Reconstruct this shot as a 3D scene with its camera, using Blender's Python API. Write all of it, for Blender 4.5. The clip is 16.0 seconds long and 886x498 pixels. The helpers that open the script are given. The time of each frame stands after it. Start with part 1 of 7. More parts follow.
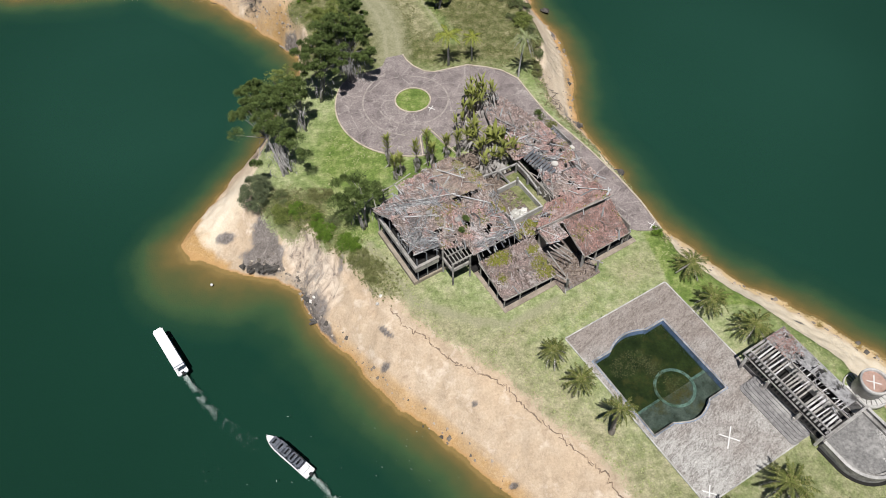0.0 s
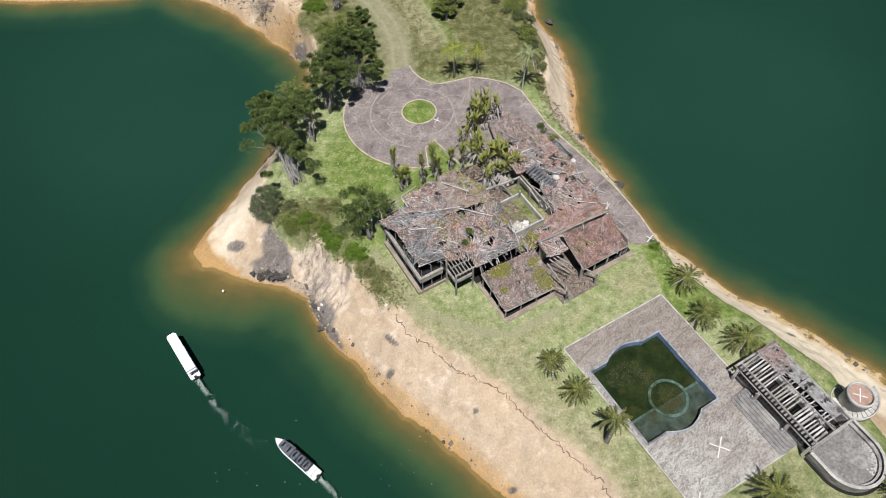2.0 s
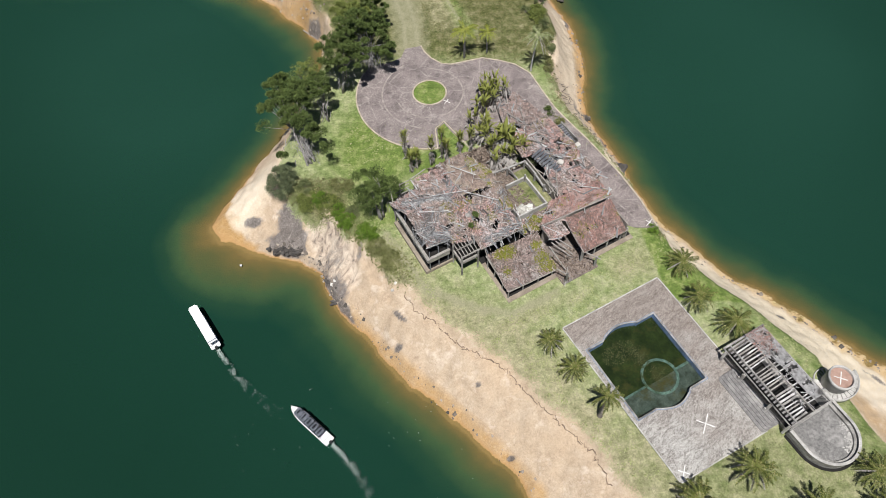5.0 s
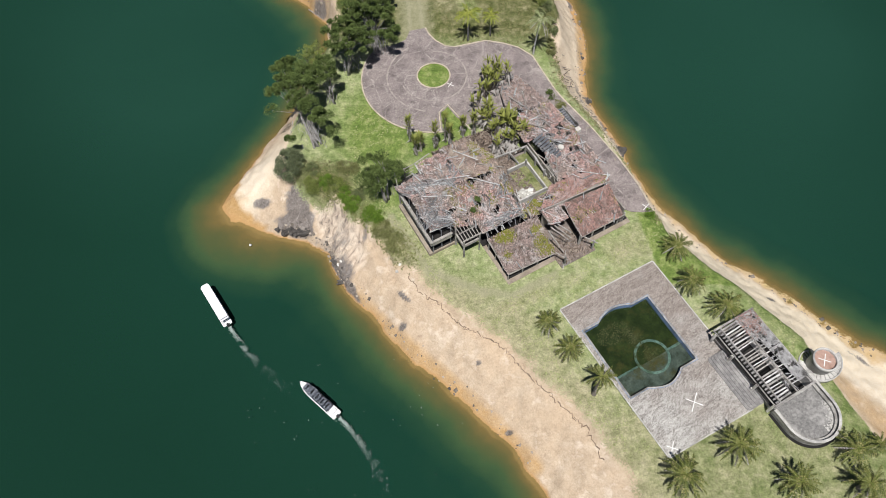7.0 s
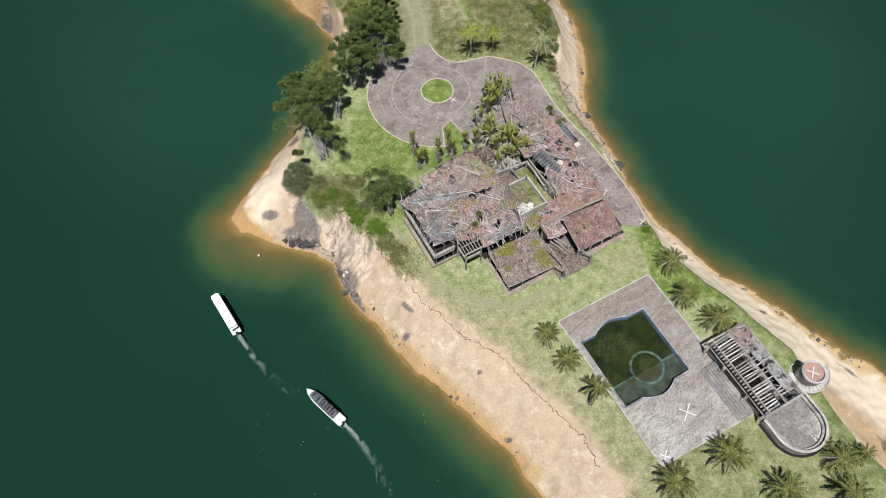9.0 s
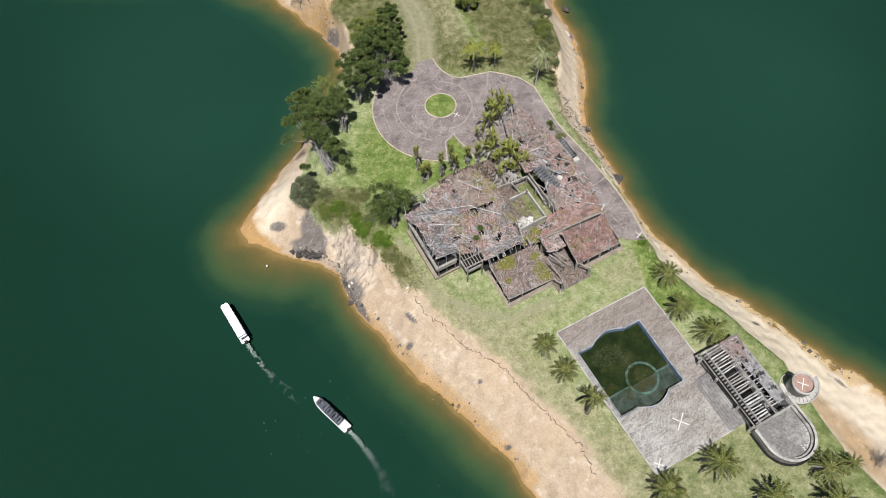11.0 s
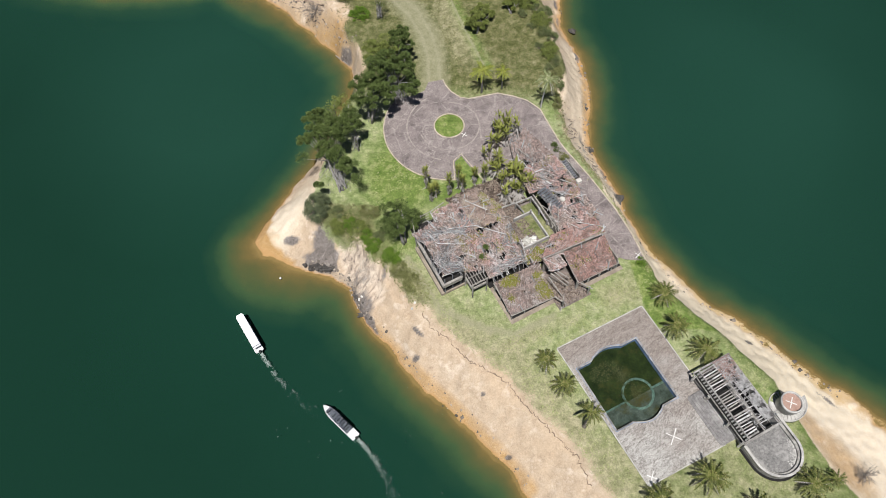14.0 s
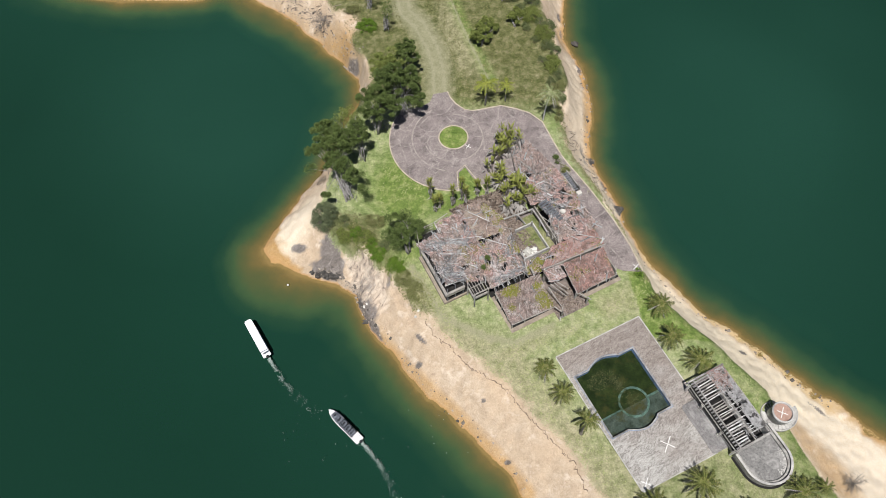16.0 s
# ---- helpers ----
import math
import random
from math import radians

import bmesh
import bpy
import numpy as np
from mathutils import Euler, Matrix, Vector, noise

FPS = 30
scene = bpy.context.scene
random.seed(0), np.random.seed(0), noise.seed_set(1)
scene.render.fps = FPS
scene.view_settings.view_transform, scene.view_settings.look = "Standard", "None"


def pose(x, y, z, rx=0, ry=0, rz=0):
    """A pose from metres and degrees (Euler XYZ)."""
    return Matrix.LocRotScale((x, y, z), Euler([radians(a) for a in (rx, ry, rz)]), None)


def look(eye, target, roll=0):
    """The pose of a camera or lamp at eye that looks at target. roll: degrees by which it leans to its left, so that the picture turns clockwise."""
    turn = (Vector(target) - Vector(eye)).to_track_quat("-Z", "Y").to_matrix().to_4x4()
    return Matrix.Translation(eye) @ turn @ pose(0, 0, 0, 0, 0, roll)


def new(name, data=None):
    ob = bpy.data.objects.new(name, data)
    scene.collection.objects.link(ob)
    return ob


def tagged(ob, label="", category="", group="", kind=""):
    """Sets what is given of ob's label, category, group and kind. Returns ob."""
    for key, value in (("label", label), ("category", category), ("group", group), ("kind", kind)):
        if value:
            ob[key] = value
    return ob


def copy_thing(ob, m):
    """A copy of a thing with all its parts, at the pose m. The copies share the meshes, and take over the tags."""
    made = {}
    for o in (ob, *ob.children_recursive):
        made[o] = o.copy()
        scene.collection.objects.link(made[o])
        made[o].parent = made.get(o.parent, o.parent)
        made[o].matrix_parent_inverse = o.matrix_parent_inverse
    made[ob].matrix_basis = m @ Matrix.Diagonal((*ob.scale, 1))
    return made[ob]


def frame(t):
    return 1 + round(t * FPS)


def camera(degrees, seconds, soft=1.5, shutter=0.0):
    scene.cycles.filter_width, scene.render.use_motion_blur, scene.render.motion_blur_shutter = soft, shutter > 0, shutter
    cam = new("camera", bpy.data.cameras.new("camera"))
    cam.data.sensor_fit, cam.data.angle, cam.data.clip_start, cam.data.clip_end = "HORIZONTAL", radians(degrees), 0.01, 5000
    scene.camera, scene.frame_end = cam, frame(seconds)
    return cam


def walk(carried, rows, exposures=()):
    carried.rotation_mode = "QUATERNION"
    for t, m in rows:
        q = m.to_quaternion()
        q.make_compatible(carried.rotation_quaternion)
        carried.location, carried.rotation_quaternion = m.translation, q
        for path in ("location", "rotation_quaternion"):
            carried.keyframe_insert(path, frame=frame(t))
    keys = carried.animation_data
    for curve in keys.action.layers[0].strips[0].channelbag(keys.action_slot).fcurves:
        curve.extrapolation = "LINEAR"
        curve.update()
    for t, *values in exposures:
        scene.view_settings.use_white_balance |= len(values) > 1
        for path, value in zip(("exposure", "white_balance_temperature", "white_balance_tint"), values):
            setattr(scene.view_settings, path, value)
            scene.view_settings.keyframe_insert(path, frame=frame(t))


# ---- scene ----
cam = camera(65.2, 16.0, 0.55)
PATH = [
    (0, (-1.067, 0.793, 96.193), (-1.081, 1.976, 94.58), -1.9),
    (0.5, (-1.152, 0.791, 97.349), (-1.168, 1.973, 95.736), -1.8),
    (1, (-1.056, 0.85, 98.731), (-1.076, 2.028, 97.115), -1.8),
    (1.5, (-1.061, 0.816, 99.964), (-1.083, 1.99, 98.344), -1.8),
    (2, (-0.963, 0.848, 101.315), (-0.989, 2.016, 99.691), -1.8),
    (2.5, (-1.015, 0.905, 102.494), (-1.044, 2.064, 100.864), -1.8),
    (3, (-0.753, 0.95, 103.837), (-0.79, 2.097, 102.198), -2.0),
    (3.5, (-0.678, 1.102, 105.099), (-0.719, 2.235, 103.451), -2.2),
    (4, (-0.568, 1.04, 106.267), (-0.614, 2.16, 104.611), -2.2),
    (6.5, (0.003, 1.475, 112.702), (-0.062, 2.456, 110.96), -2.8),
    (7, (-0.071, 1.627, 114.2), (-0.136, 2.604, 112.456), -2.7),
    (7.5, (-0.062, 1.592, 115.355), (-0.129, 2.569, 113.611), -2.7),
    (8, (-0.013, 1.688, 116.729), (-0.082, 2.664, 114.984), -2.8),
    (8.5, (-0.294, 1.667, 118.003), (-0.361, 2.643, 116.258), -2.5),
    (9, (-0.209, 1.851, 119.37), (-0.278, 2.824, 117.624), -2.6),
    (11.5, (0.235, 2.125, 125.676), (0.151, 3.095, 123.928), -3.0),
    (12, (0.256, 2.068, 126.839), (0.168, 3.039, 125.092), -3.0),
    (12.5, (0.422, 2.067, 127.975), (0.33, 3.038, 126.229), -3.1),
    (13, (0.428, 2.264, 129.372), (0.333, 3.231, 127.624), -3.2),
    (13.5, (0.308, 2.325, 130.556), (0.212, 3.292, 128.808), -3.1),
    (14, (0.098, 2.436, 131.873), (0.002, 3.402, 130.124), -2.9),
    (14.5, (0.106, 2.521, 133.189), (0.009, 3.485, 131.44), -2.9),
    (15, (0.415, 2.482, 134.359), (0.312, 3.447, 132.61), -3.0),
    (15.5, (0.394, 2.712, 135.726), (0.289, 3.673, 133.975), -3.0),
    (16, (0.284, 2.624, 136.915), (0.178, 3.584, 135.164), -2.9),
]
EXPOSURES = ()
walk(cam, [(t, look(eye, target, roll)) for t, eye, target, roll in PATH], EXPOSURES)

# ---- light: high sun behind the camera, clear sky ----
SUN_ELEV, SUN_AZ = radians(70.0), radians(-92.0)   # azimuth counted from +x
sun_dir = Vector((math.cos(SUN_ELEV) * math.cos(SUN_AZ), math.cos(SUN_ELEV) * math.sin(SUN_AZ), math.sin(SUN_ELEV)))
sun = new("sun", bpy.data.lights.new("sun", "SUN"))
sun.data.energy, sun.data.angle, sun.data.color = 5.0, radians(0.53), (1.0, 0.965, 0.925)
sun.matrix_world = look(sun_dir * 300, (0, 0, 0))
world = bpy.data.worlds.new("sky")
scene.world = world
world.use_nodes = True
wt = world.node_tree
sky = wt.nodes.new("ShaderNodeTexSky")
sky.sky_type, sky.sun_disc, sky.sun_elevation = "NISHITA", False, SUN_ELEV
sky.sun_rotation = radians(90) - SUN_AZ
sky.altitude, sky.air_density, sky.dust_density = 2000.0, 0.55, 0.3      # a highland lake
wt.links.new(sky.outputs[0], wt.nodes["Background"].inputs[0])
wt.nodes["Background"].inputs[1].default_value = 0.05

# ---- materials ----
WATER_Z = -9.1


def nodes_of(name):
    m = bpy.data.materials.new(name)
    m.use_nodes = True
    nt = m.node_tree
    return m, nt, nt.nodes["Principled BSDF"]


def node(nt, kind, **inputs):
    n = nt.nodes.new("ShaderNode" + kind)
    for key, value in inputs.items():
        n.inputs[key].default_value = value
    return n


def place(nt):
    return nt.nodes.new("ShaderNodeNewGeometry").outputs["Position"]


def grained(nt, angle, stretch):
    """Places turned and squeezed so that what is laid over them runs long in the direction of the angle from +x."""
    a, b = nt.nodes.new("ShaderNodeMapping"), nt.nodes.new("ShaderNodeMapping")
    nt.links.new(place(nt), a.inputs[0])
    nt.links.new(a.outputs[0], b.inputs[0])
    a.inputs["Rotation"].default_value, b.inputs["Scale"].default_value = (0, 0, radians(-angle)), (stretch, 1.0, 1.0)
    return b.outputs[0]


def noise_of(nt, scale, detail=4.0, rough=0.6, vector=None, distort=0.0):
    n = node(nt, "TexNoise", Scale=scale, Detail=detail, Roughness=rough, Distortion=distort)
    nt.links.new(vector if vector is not None else place(nt), n.inputs["Vector"])
    return n.outputs["Fac"]


def ramp(nt, fac, stops):
    r = nt.nodes.new("ShaderNodeValToRGB")
    els = r.color_ramp.elements
    while len(els) < len(stops):
        els.new(0.5)
    for e, (p, c) in zip(els, stops):
        e.position, e.color = p, (*c, 1) if len(c) == 3 else c
    nt.links.new(fac, r.inputs[0])
    return r.outputs[0]


def mix(nt, fac, a, b, mode="MIX"):
    n = nt.nodes.new("ShaderNodeMix")
    n.data_type, n.blend_type = "RGBA", mode
    for slot, v in ((0, fac), (6, a), (7, b)):
        if isinstance(v, bpy.types.NodeSocket):
            nt.links.new(v, n.inputs[slot])
        else:
            n.inputs[slot].default_value = v if slot == 0 else (*v, 1)
    return n.outputs[2]


def maths(nt, op, a, b=0.0, clamp=False):
    n = nt.nodes.new("ShaderNodeMath")
    n.operation, n.use_clamp = op, clamp
    for slot, v in ((0, a), (1, b)):
        if isinstance(v, bpy.types.NodeSocket):
            nt.links.new(v, n.inputs[slot])
        else:
            n.inputs[slot].default_value = v
    return n.outputs[0]


def bump(nt, bsdf, height, strength=0.5, distance=0.1):
    b = node(nt, "Bump", Strength=strength, Distance=distance)
    nt.links.new(height, b.inputs["Height"])
    nt.links.new(b.outputs[0], bsdf.inputs["Normal"])


def attribute(nt, name):
    a = nt.nodes.new("ShaderNodeAttribute")
    a.attribute_name = name
    return a.outputs["Fac"]


def surface(name, dark, light, scale=1.0, fine=9.0, rough=0.85, stain=None, stain_scale=0.25, relief=0.3, metal=0.0):
    """A two-scale procedural surface: patches, fine grain, optional stains."""
    m, nt, b = nodes_of(name)
    patches = noise_of(nt, scale, 5)
    grain = noise_of(nt, fine, 3, 0.7)
    col = ramp(nt, patches, [(0.32, dark), (0.68, light)])
    col = mix(nt, 0.55, col, ramp(nt, grain, [(0.25, (0.25, 0.25, 0.25)), (0.75, (0.78, 0.78, 0.78))]), "OVERLAY")
    if stain:
        col = mix(nt, ramp(nt, noise_of(nt, stain_scale, 6, 0.65), [(0.5, (0, 0, 0)), (0.66, (1, 1, 1))]), col, stain)
    nt.links.new(col, b.inputs["Base Color"])
    b.inputs["Roughness"].default_value, b.inputs["Metallic"].default_value = rough, metal
    bump(nt, b, grain, relief, 0.05)
    return m


def pieces(name, stops, rough=0.85, fine=6.0):
    """Each loose piece of a joined mesh takes its own shade."""
    m, nt, b = nodes_of(name)
    g = nt.nodes.new("ShaderNodeNewGeometry")
    col = ramp(nt, g.outputs["Random Per Island"], stops)
    col = mix(nt, 0.5, col, ramp(nt, noise_of(nt, fine, 3), [(0.3, (0.3, 0.3, 0.3)), (0.7, (0.7, 0.7, 0.7))]), "OVERLAY")
    nt.links.new(col, b.inputs["Base Color"])
    b.inputs["Roughness"].default_value = rough
    return m


def leafy(name, dark, light, dry=None, rough=0.65):
    m, nt, b = nodes_of(name)
    g = nt.nodes.new("ShaderNodeNewGeometry")
    stops = [(0.0, dark), (0.8, light)] + ([(0.97, dry)] if dry else [])
    col = ramp(nt, g.outputs["Random Per Island"], stops)
    col = mix(nt, ramp(nt, noise_of(nt, 0.5, 3), [(0.35, (0, 0, 0)), (0.7, (0.6, 0.6, 0.6))]), col, light)
    nt.links.new(col, b.inputs["Base Color"])
    b.inputs["Roughness"].default_value = rough
    b.inputs["Specular IOR Level"].default_value = 0.15
    return m


# ground: grass, dry grass, sand, lake bed coloured with the water's depth tint
def ground_material():
    m, nt, b = nodes_of("ground")
    p = place(nt)
    big, mid, fine = noise_of(nt, 0.06, 5), noise_of(nt, 0.5, 6, 0.7), noise_of(nt, 3.2, 5, 0.75)
    grass = ramp(nt, mid, [(0.3, (0.155, 0.20, 0.072)), (0.5, (0.268, 0.312, 0.148)), (0.70, (0.385, 0.405, 0.24))])
    lush = ramp(nt, mid, [(0.3, (0.085, 0.135, 0.03)), (0.5, (0.145, 0.205, 0.052)), (0.7, (0.245, 0.295, 0.09))])
    dry = ramp(nt, mid, [(0.3, (0.20, 0.195, 0.105)), (0.55, (0.33, 0.31, 0.19)), (0.75, (0.42, 0.385, 0.26))])
    scrub = ramp(nt, mid, [(0.3, (0.06, 0.074, 0.022)), (0.5, (0.115, 0.122, 0.046)), (0.72, (0.20, 0.185, 0.09))])
    col = mix(nt, attribute(nt, "lush"), grass, lush)
    col = mix(nt, attribute(nt, "scrub"), col, scrub)
    dryness = maths(nt, "ADD", attribute(nt, "dry"), maths(nt, "MULTIPLY", maths(nt, "SUBTRACT", mid, 0.5), 1.2), True)
    col = mix(nt, dryness, col, dry)
    tussock = noise_of(nt, 1.25, 6, 0.75, None, 0.4)
    col = mix(nt, 0.55, col, ramp(nt, tussock, [(0.32, (0.25, 0.25, 0.25)), (0.68, (0.76, 0.76, 0.76))]), "OVERLAY")
    col = mix(nt, 0.6, col, ramp(nt, fine, [(0.3, (0.26, 0.26, 0.26)), (0.7, (0.80, 0.80, 0.80))]), "OVERLAY")
    track = ramp(nt, fine, [(0.3, (0.235, 0.23, 0.14)), (0.7, (0.385, 0.37, 0.25))])
    tr = maths(nt, "ADD", attribute(nt, "track"), maths(nt, "MULTIPLY", maths(nt, "SUBTRACT", mid, 0.5), 0.9), True)
    tr = maths(nt, "MULTIPLY", tr, maths(nt, "GREATER_THAN", attribute(nt, "track"), 0.02))
    col = mix(nt, tr, col, track)
    # bare bank
    sand = ramp(nt, mid, [(0.28, (0.44, 0.335, 0.235)), (0.5, (0.525, 0.415, 0.305)), (0.75, (0.60, 0.49, 0.375))])
    sand = mix(nt, ramp(nt, big, [(0.45, (0, 0, 0)), (0.62, (0.8, 0.8, 0.8))]), sand, (0.53, 0.405, 0.285))
    rills = noise_of(nt, 0.9, 6, 0.7, grained(nt, 52, 0.32), 0.7)
    sand = mix(nt, ramp(nt, rills, [(0.32, (0.7, 0.7, 0.7)), (0.45, (0, 0, 0))]), sand, (0.40, 0.30, 0.215))
    sand = mix(nt, ramp(nt, noise_of(nt, 0.33, 5, 0.6), [(0.56, (0, 0, 0)), (0.66, (0.85, 0.85, 0.85))]), sand, (0.66, 0.55, 0.44))
    sand = mix(nt, maths(nt, "MULTIPLY", attribute(nt, "pale"), 0.92), sand, mix(nt, attribute(nt, "blond"), (0.76, 0.655, 0.51), (0.80, 0.695, 0.525)))
    sand = mix(nt, 0.25, sand, ramp(nt, tussock, [(0.3, (0.32, 0.32, 0.32)), (0.7, (0.70, 0.70, 0.70))]), "OVERLAY")
    sand = mix(nt, 0.4, sand, ramp(nt, fine, [(0.3, (0.32, 0.32, 0.32)), (0.7, (0.74, 0.74, 0.74))]), "OVERLAY")
    rock = ramp(nt, maths(nt, "ADD", maths(nt, "MULTIPLY", fine, 0.45), maths(nt, "MULTIPLY", rills, 0.55)), [(0.34, (0.06, 0.055, 0.055)), (0.5, (0.165, 0.15, 0.145)), (0.66, (0.34, 0.31, 0.29))])
    uneven = maths(nt, "ADD", maths(nt, "MULTIPLY", maths(nt, "SUBTRACT", mid, 0.5), 1.0), maths(nt, "ADD", maths(nt, "MULTIPLY", maths(nt, "SUBTRACT", fine, 0.5), 0.6), maths(nt, "MULTIPLY", maths(nt, "SUBTRACT", rills, 0.5), 1.4)))
    rk = ramp(nt, maths(nt, "ADD", attribute(nt, "rock"), uneven), [(0.15, (0, 0, 0)), (0.65, (0.92, 0.92, 0.92))])
    rk = maths(nt, "MULTIPLY", rk, maths(nt, "MULTIPLY", attribute(nt, "rock"), 6.0, True))
    rusty = maths(nt, "ADD", attribute(nt, "rust"), maths(nt, "MULTIPLY", maths(nt, "SUBTRACT", mid, 0.5), 1.2), True)
    sand = mix(nt, maths(nt, "MULTIPLY", rusty, maths(nt, "MULTIPLY", attribute(nt, "rust"), 5.0, True)), sand, ramp(nt, fine, [(0.3, (0.37, 0.215, 0.085)), (0.7, (0.57, 0.38, 0.18))]))
    rib = noise_of(nt, 0.75, 6, 0.72, grained(nt, 66, 0.24), 0.5)
    ribs = ramp(nt, rib, [(0.36, (0.16, 0.135, 0.125)), (0.46, (0.47, 0.385, 0.31)), (0.58, (0.66, 0.565, 0.46)), (0.7, (0.74, 0.66, 0.56))])
    sand = mix(nt, maths(nt, "MULTIPLY", attribute(nt, "strata"), 0.9), sand, ribs)
    sand = mix(nt, rk, sand, rock)
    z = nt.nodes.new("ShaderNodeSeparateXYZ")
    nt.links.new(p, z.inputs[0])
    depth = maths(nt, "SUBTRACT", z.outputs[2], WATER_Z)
    # damp, iron-stained sand at the water's edge
    wet = maths(nt, "ADD", depth, maths(nt, "MULTIPLY", maths(nt, "SUBTRACT", mid, 0.5), 1.0))
    sand = mix(nt, ramp(nt, maths(nt, "MULTIPLY", wet, 0.5), [(0.02, (1, 1, 1)), (0.28, (0, 0, 0))]), sand, mix(nt, attribute(nt, "blond"), (0.47, 0.285, 0.125), (0.56, 0.42, 0.235)))
    cover = maths(nt, "ADD", attribute(nt, "cover"), maths(nt, "MULTIPLY", maths(nt, "SUBTRACT", fine, 0.5), 1.3), True)
    cover = ramp(nt, cover, [(0.40, (0, 0, 0)), (0.60, (1, 1, 1))])
    col = mix(nt, cover, sand, col)
    # the water's depth tint is put into the bed's colour, by height
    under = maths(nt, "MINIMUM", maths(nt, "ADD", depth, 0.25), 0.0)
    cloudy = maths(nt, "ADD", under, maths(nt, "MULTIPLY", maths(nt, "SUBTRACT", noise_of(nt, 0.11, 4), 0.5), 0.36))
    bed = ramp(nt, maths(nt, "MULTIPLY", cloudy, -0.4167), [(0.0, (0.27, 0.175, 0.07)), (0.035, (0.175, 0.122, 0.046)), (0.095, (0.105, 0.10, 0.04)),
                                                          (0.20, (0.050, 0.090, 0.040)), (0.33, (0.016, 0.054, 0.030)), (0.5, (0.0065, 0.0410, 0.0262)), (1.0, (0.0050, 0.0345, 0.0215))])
    # paler water: reflected sky and some cloudiness, put into the bed's colour
    bed = mix(nt, maths(nt, "MULTIPLY", attribute(nt, "milky_sheen"), ramp(nt, maths(nt, "MULTIPLY", cloudy, -0.833), [(0.15, (0, 0, 0)), (0.6, (1, 1, 1))])), bed, (0.013, 0.058, 0.041))
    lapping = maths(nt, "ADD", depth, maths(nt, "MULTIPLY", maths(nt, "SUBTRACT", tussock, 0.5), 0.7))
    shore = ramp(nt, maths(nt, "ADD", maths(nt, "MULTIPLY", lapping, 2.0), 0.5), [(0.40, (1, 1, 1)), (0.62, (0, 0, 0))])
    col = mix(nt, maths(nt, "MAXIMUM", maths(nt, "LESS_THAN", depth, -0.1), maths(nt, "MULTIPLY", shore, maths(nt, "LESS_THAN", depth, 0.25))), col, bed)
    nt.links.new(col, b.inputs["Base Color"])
    b.inputs["Roughness"].default_value = 0.95
    b.inputs["Specular IOR Level"].default_value = 0.15
    bump(nt, b, fine, 0.5, 0.25)
    return m


def water_material():
    m, nt, b = nodes_of("lake_water")
    out = nt.nodes["Material Output"]
    clear = node(nt, "BsdfTransparent", Color=(0.93, 0.97, 0.95, 1))
    gloss = node(nt, "BsdfGlossy", Roughness=0.10)
    fres = node(nt, "Fresnel", IOR=1.33)
    v = nt.nodes.new("ShaderNodeMapping")
    nt.links.new(place(nt), v.inputs[0])
    v.inputs["Rotation"].default_value, v.inputs["Scale"].default_value = (0, 0, 0.5), (1.0, 0.45, 1.0)
    waves = maths(nt, "ADD", noise_of(nt, 0.9, 4, 0.6, v.outputs[0]), maths(nt, "MULTIPLY", noise_of(nt, 0.12, 3), 0.8))
    bp = node(nt, "Bump", Strength=0.35, Distance=0.25)
    nt.links.new(waves, bp.inputs["Height"])
    nt.links.new(bp.outputs[0], gloss.inputs["Normal"])
    nt.links.new(bp.outputs[0], fres.inputs["Normal"])
    s = nt.nodes.new("ShaderNodeMixShader")
    nt.links.new(fres.outputs[0], s.inputs[0])
    nt.links.new(clear.outputs[0], s.inputs[1])
    nt.links.new(gloss.outputs[0], s.inputs[2])
    nt.links.new(s.outputs[0], out.inputs[0])
    return m


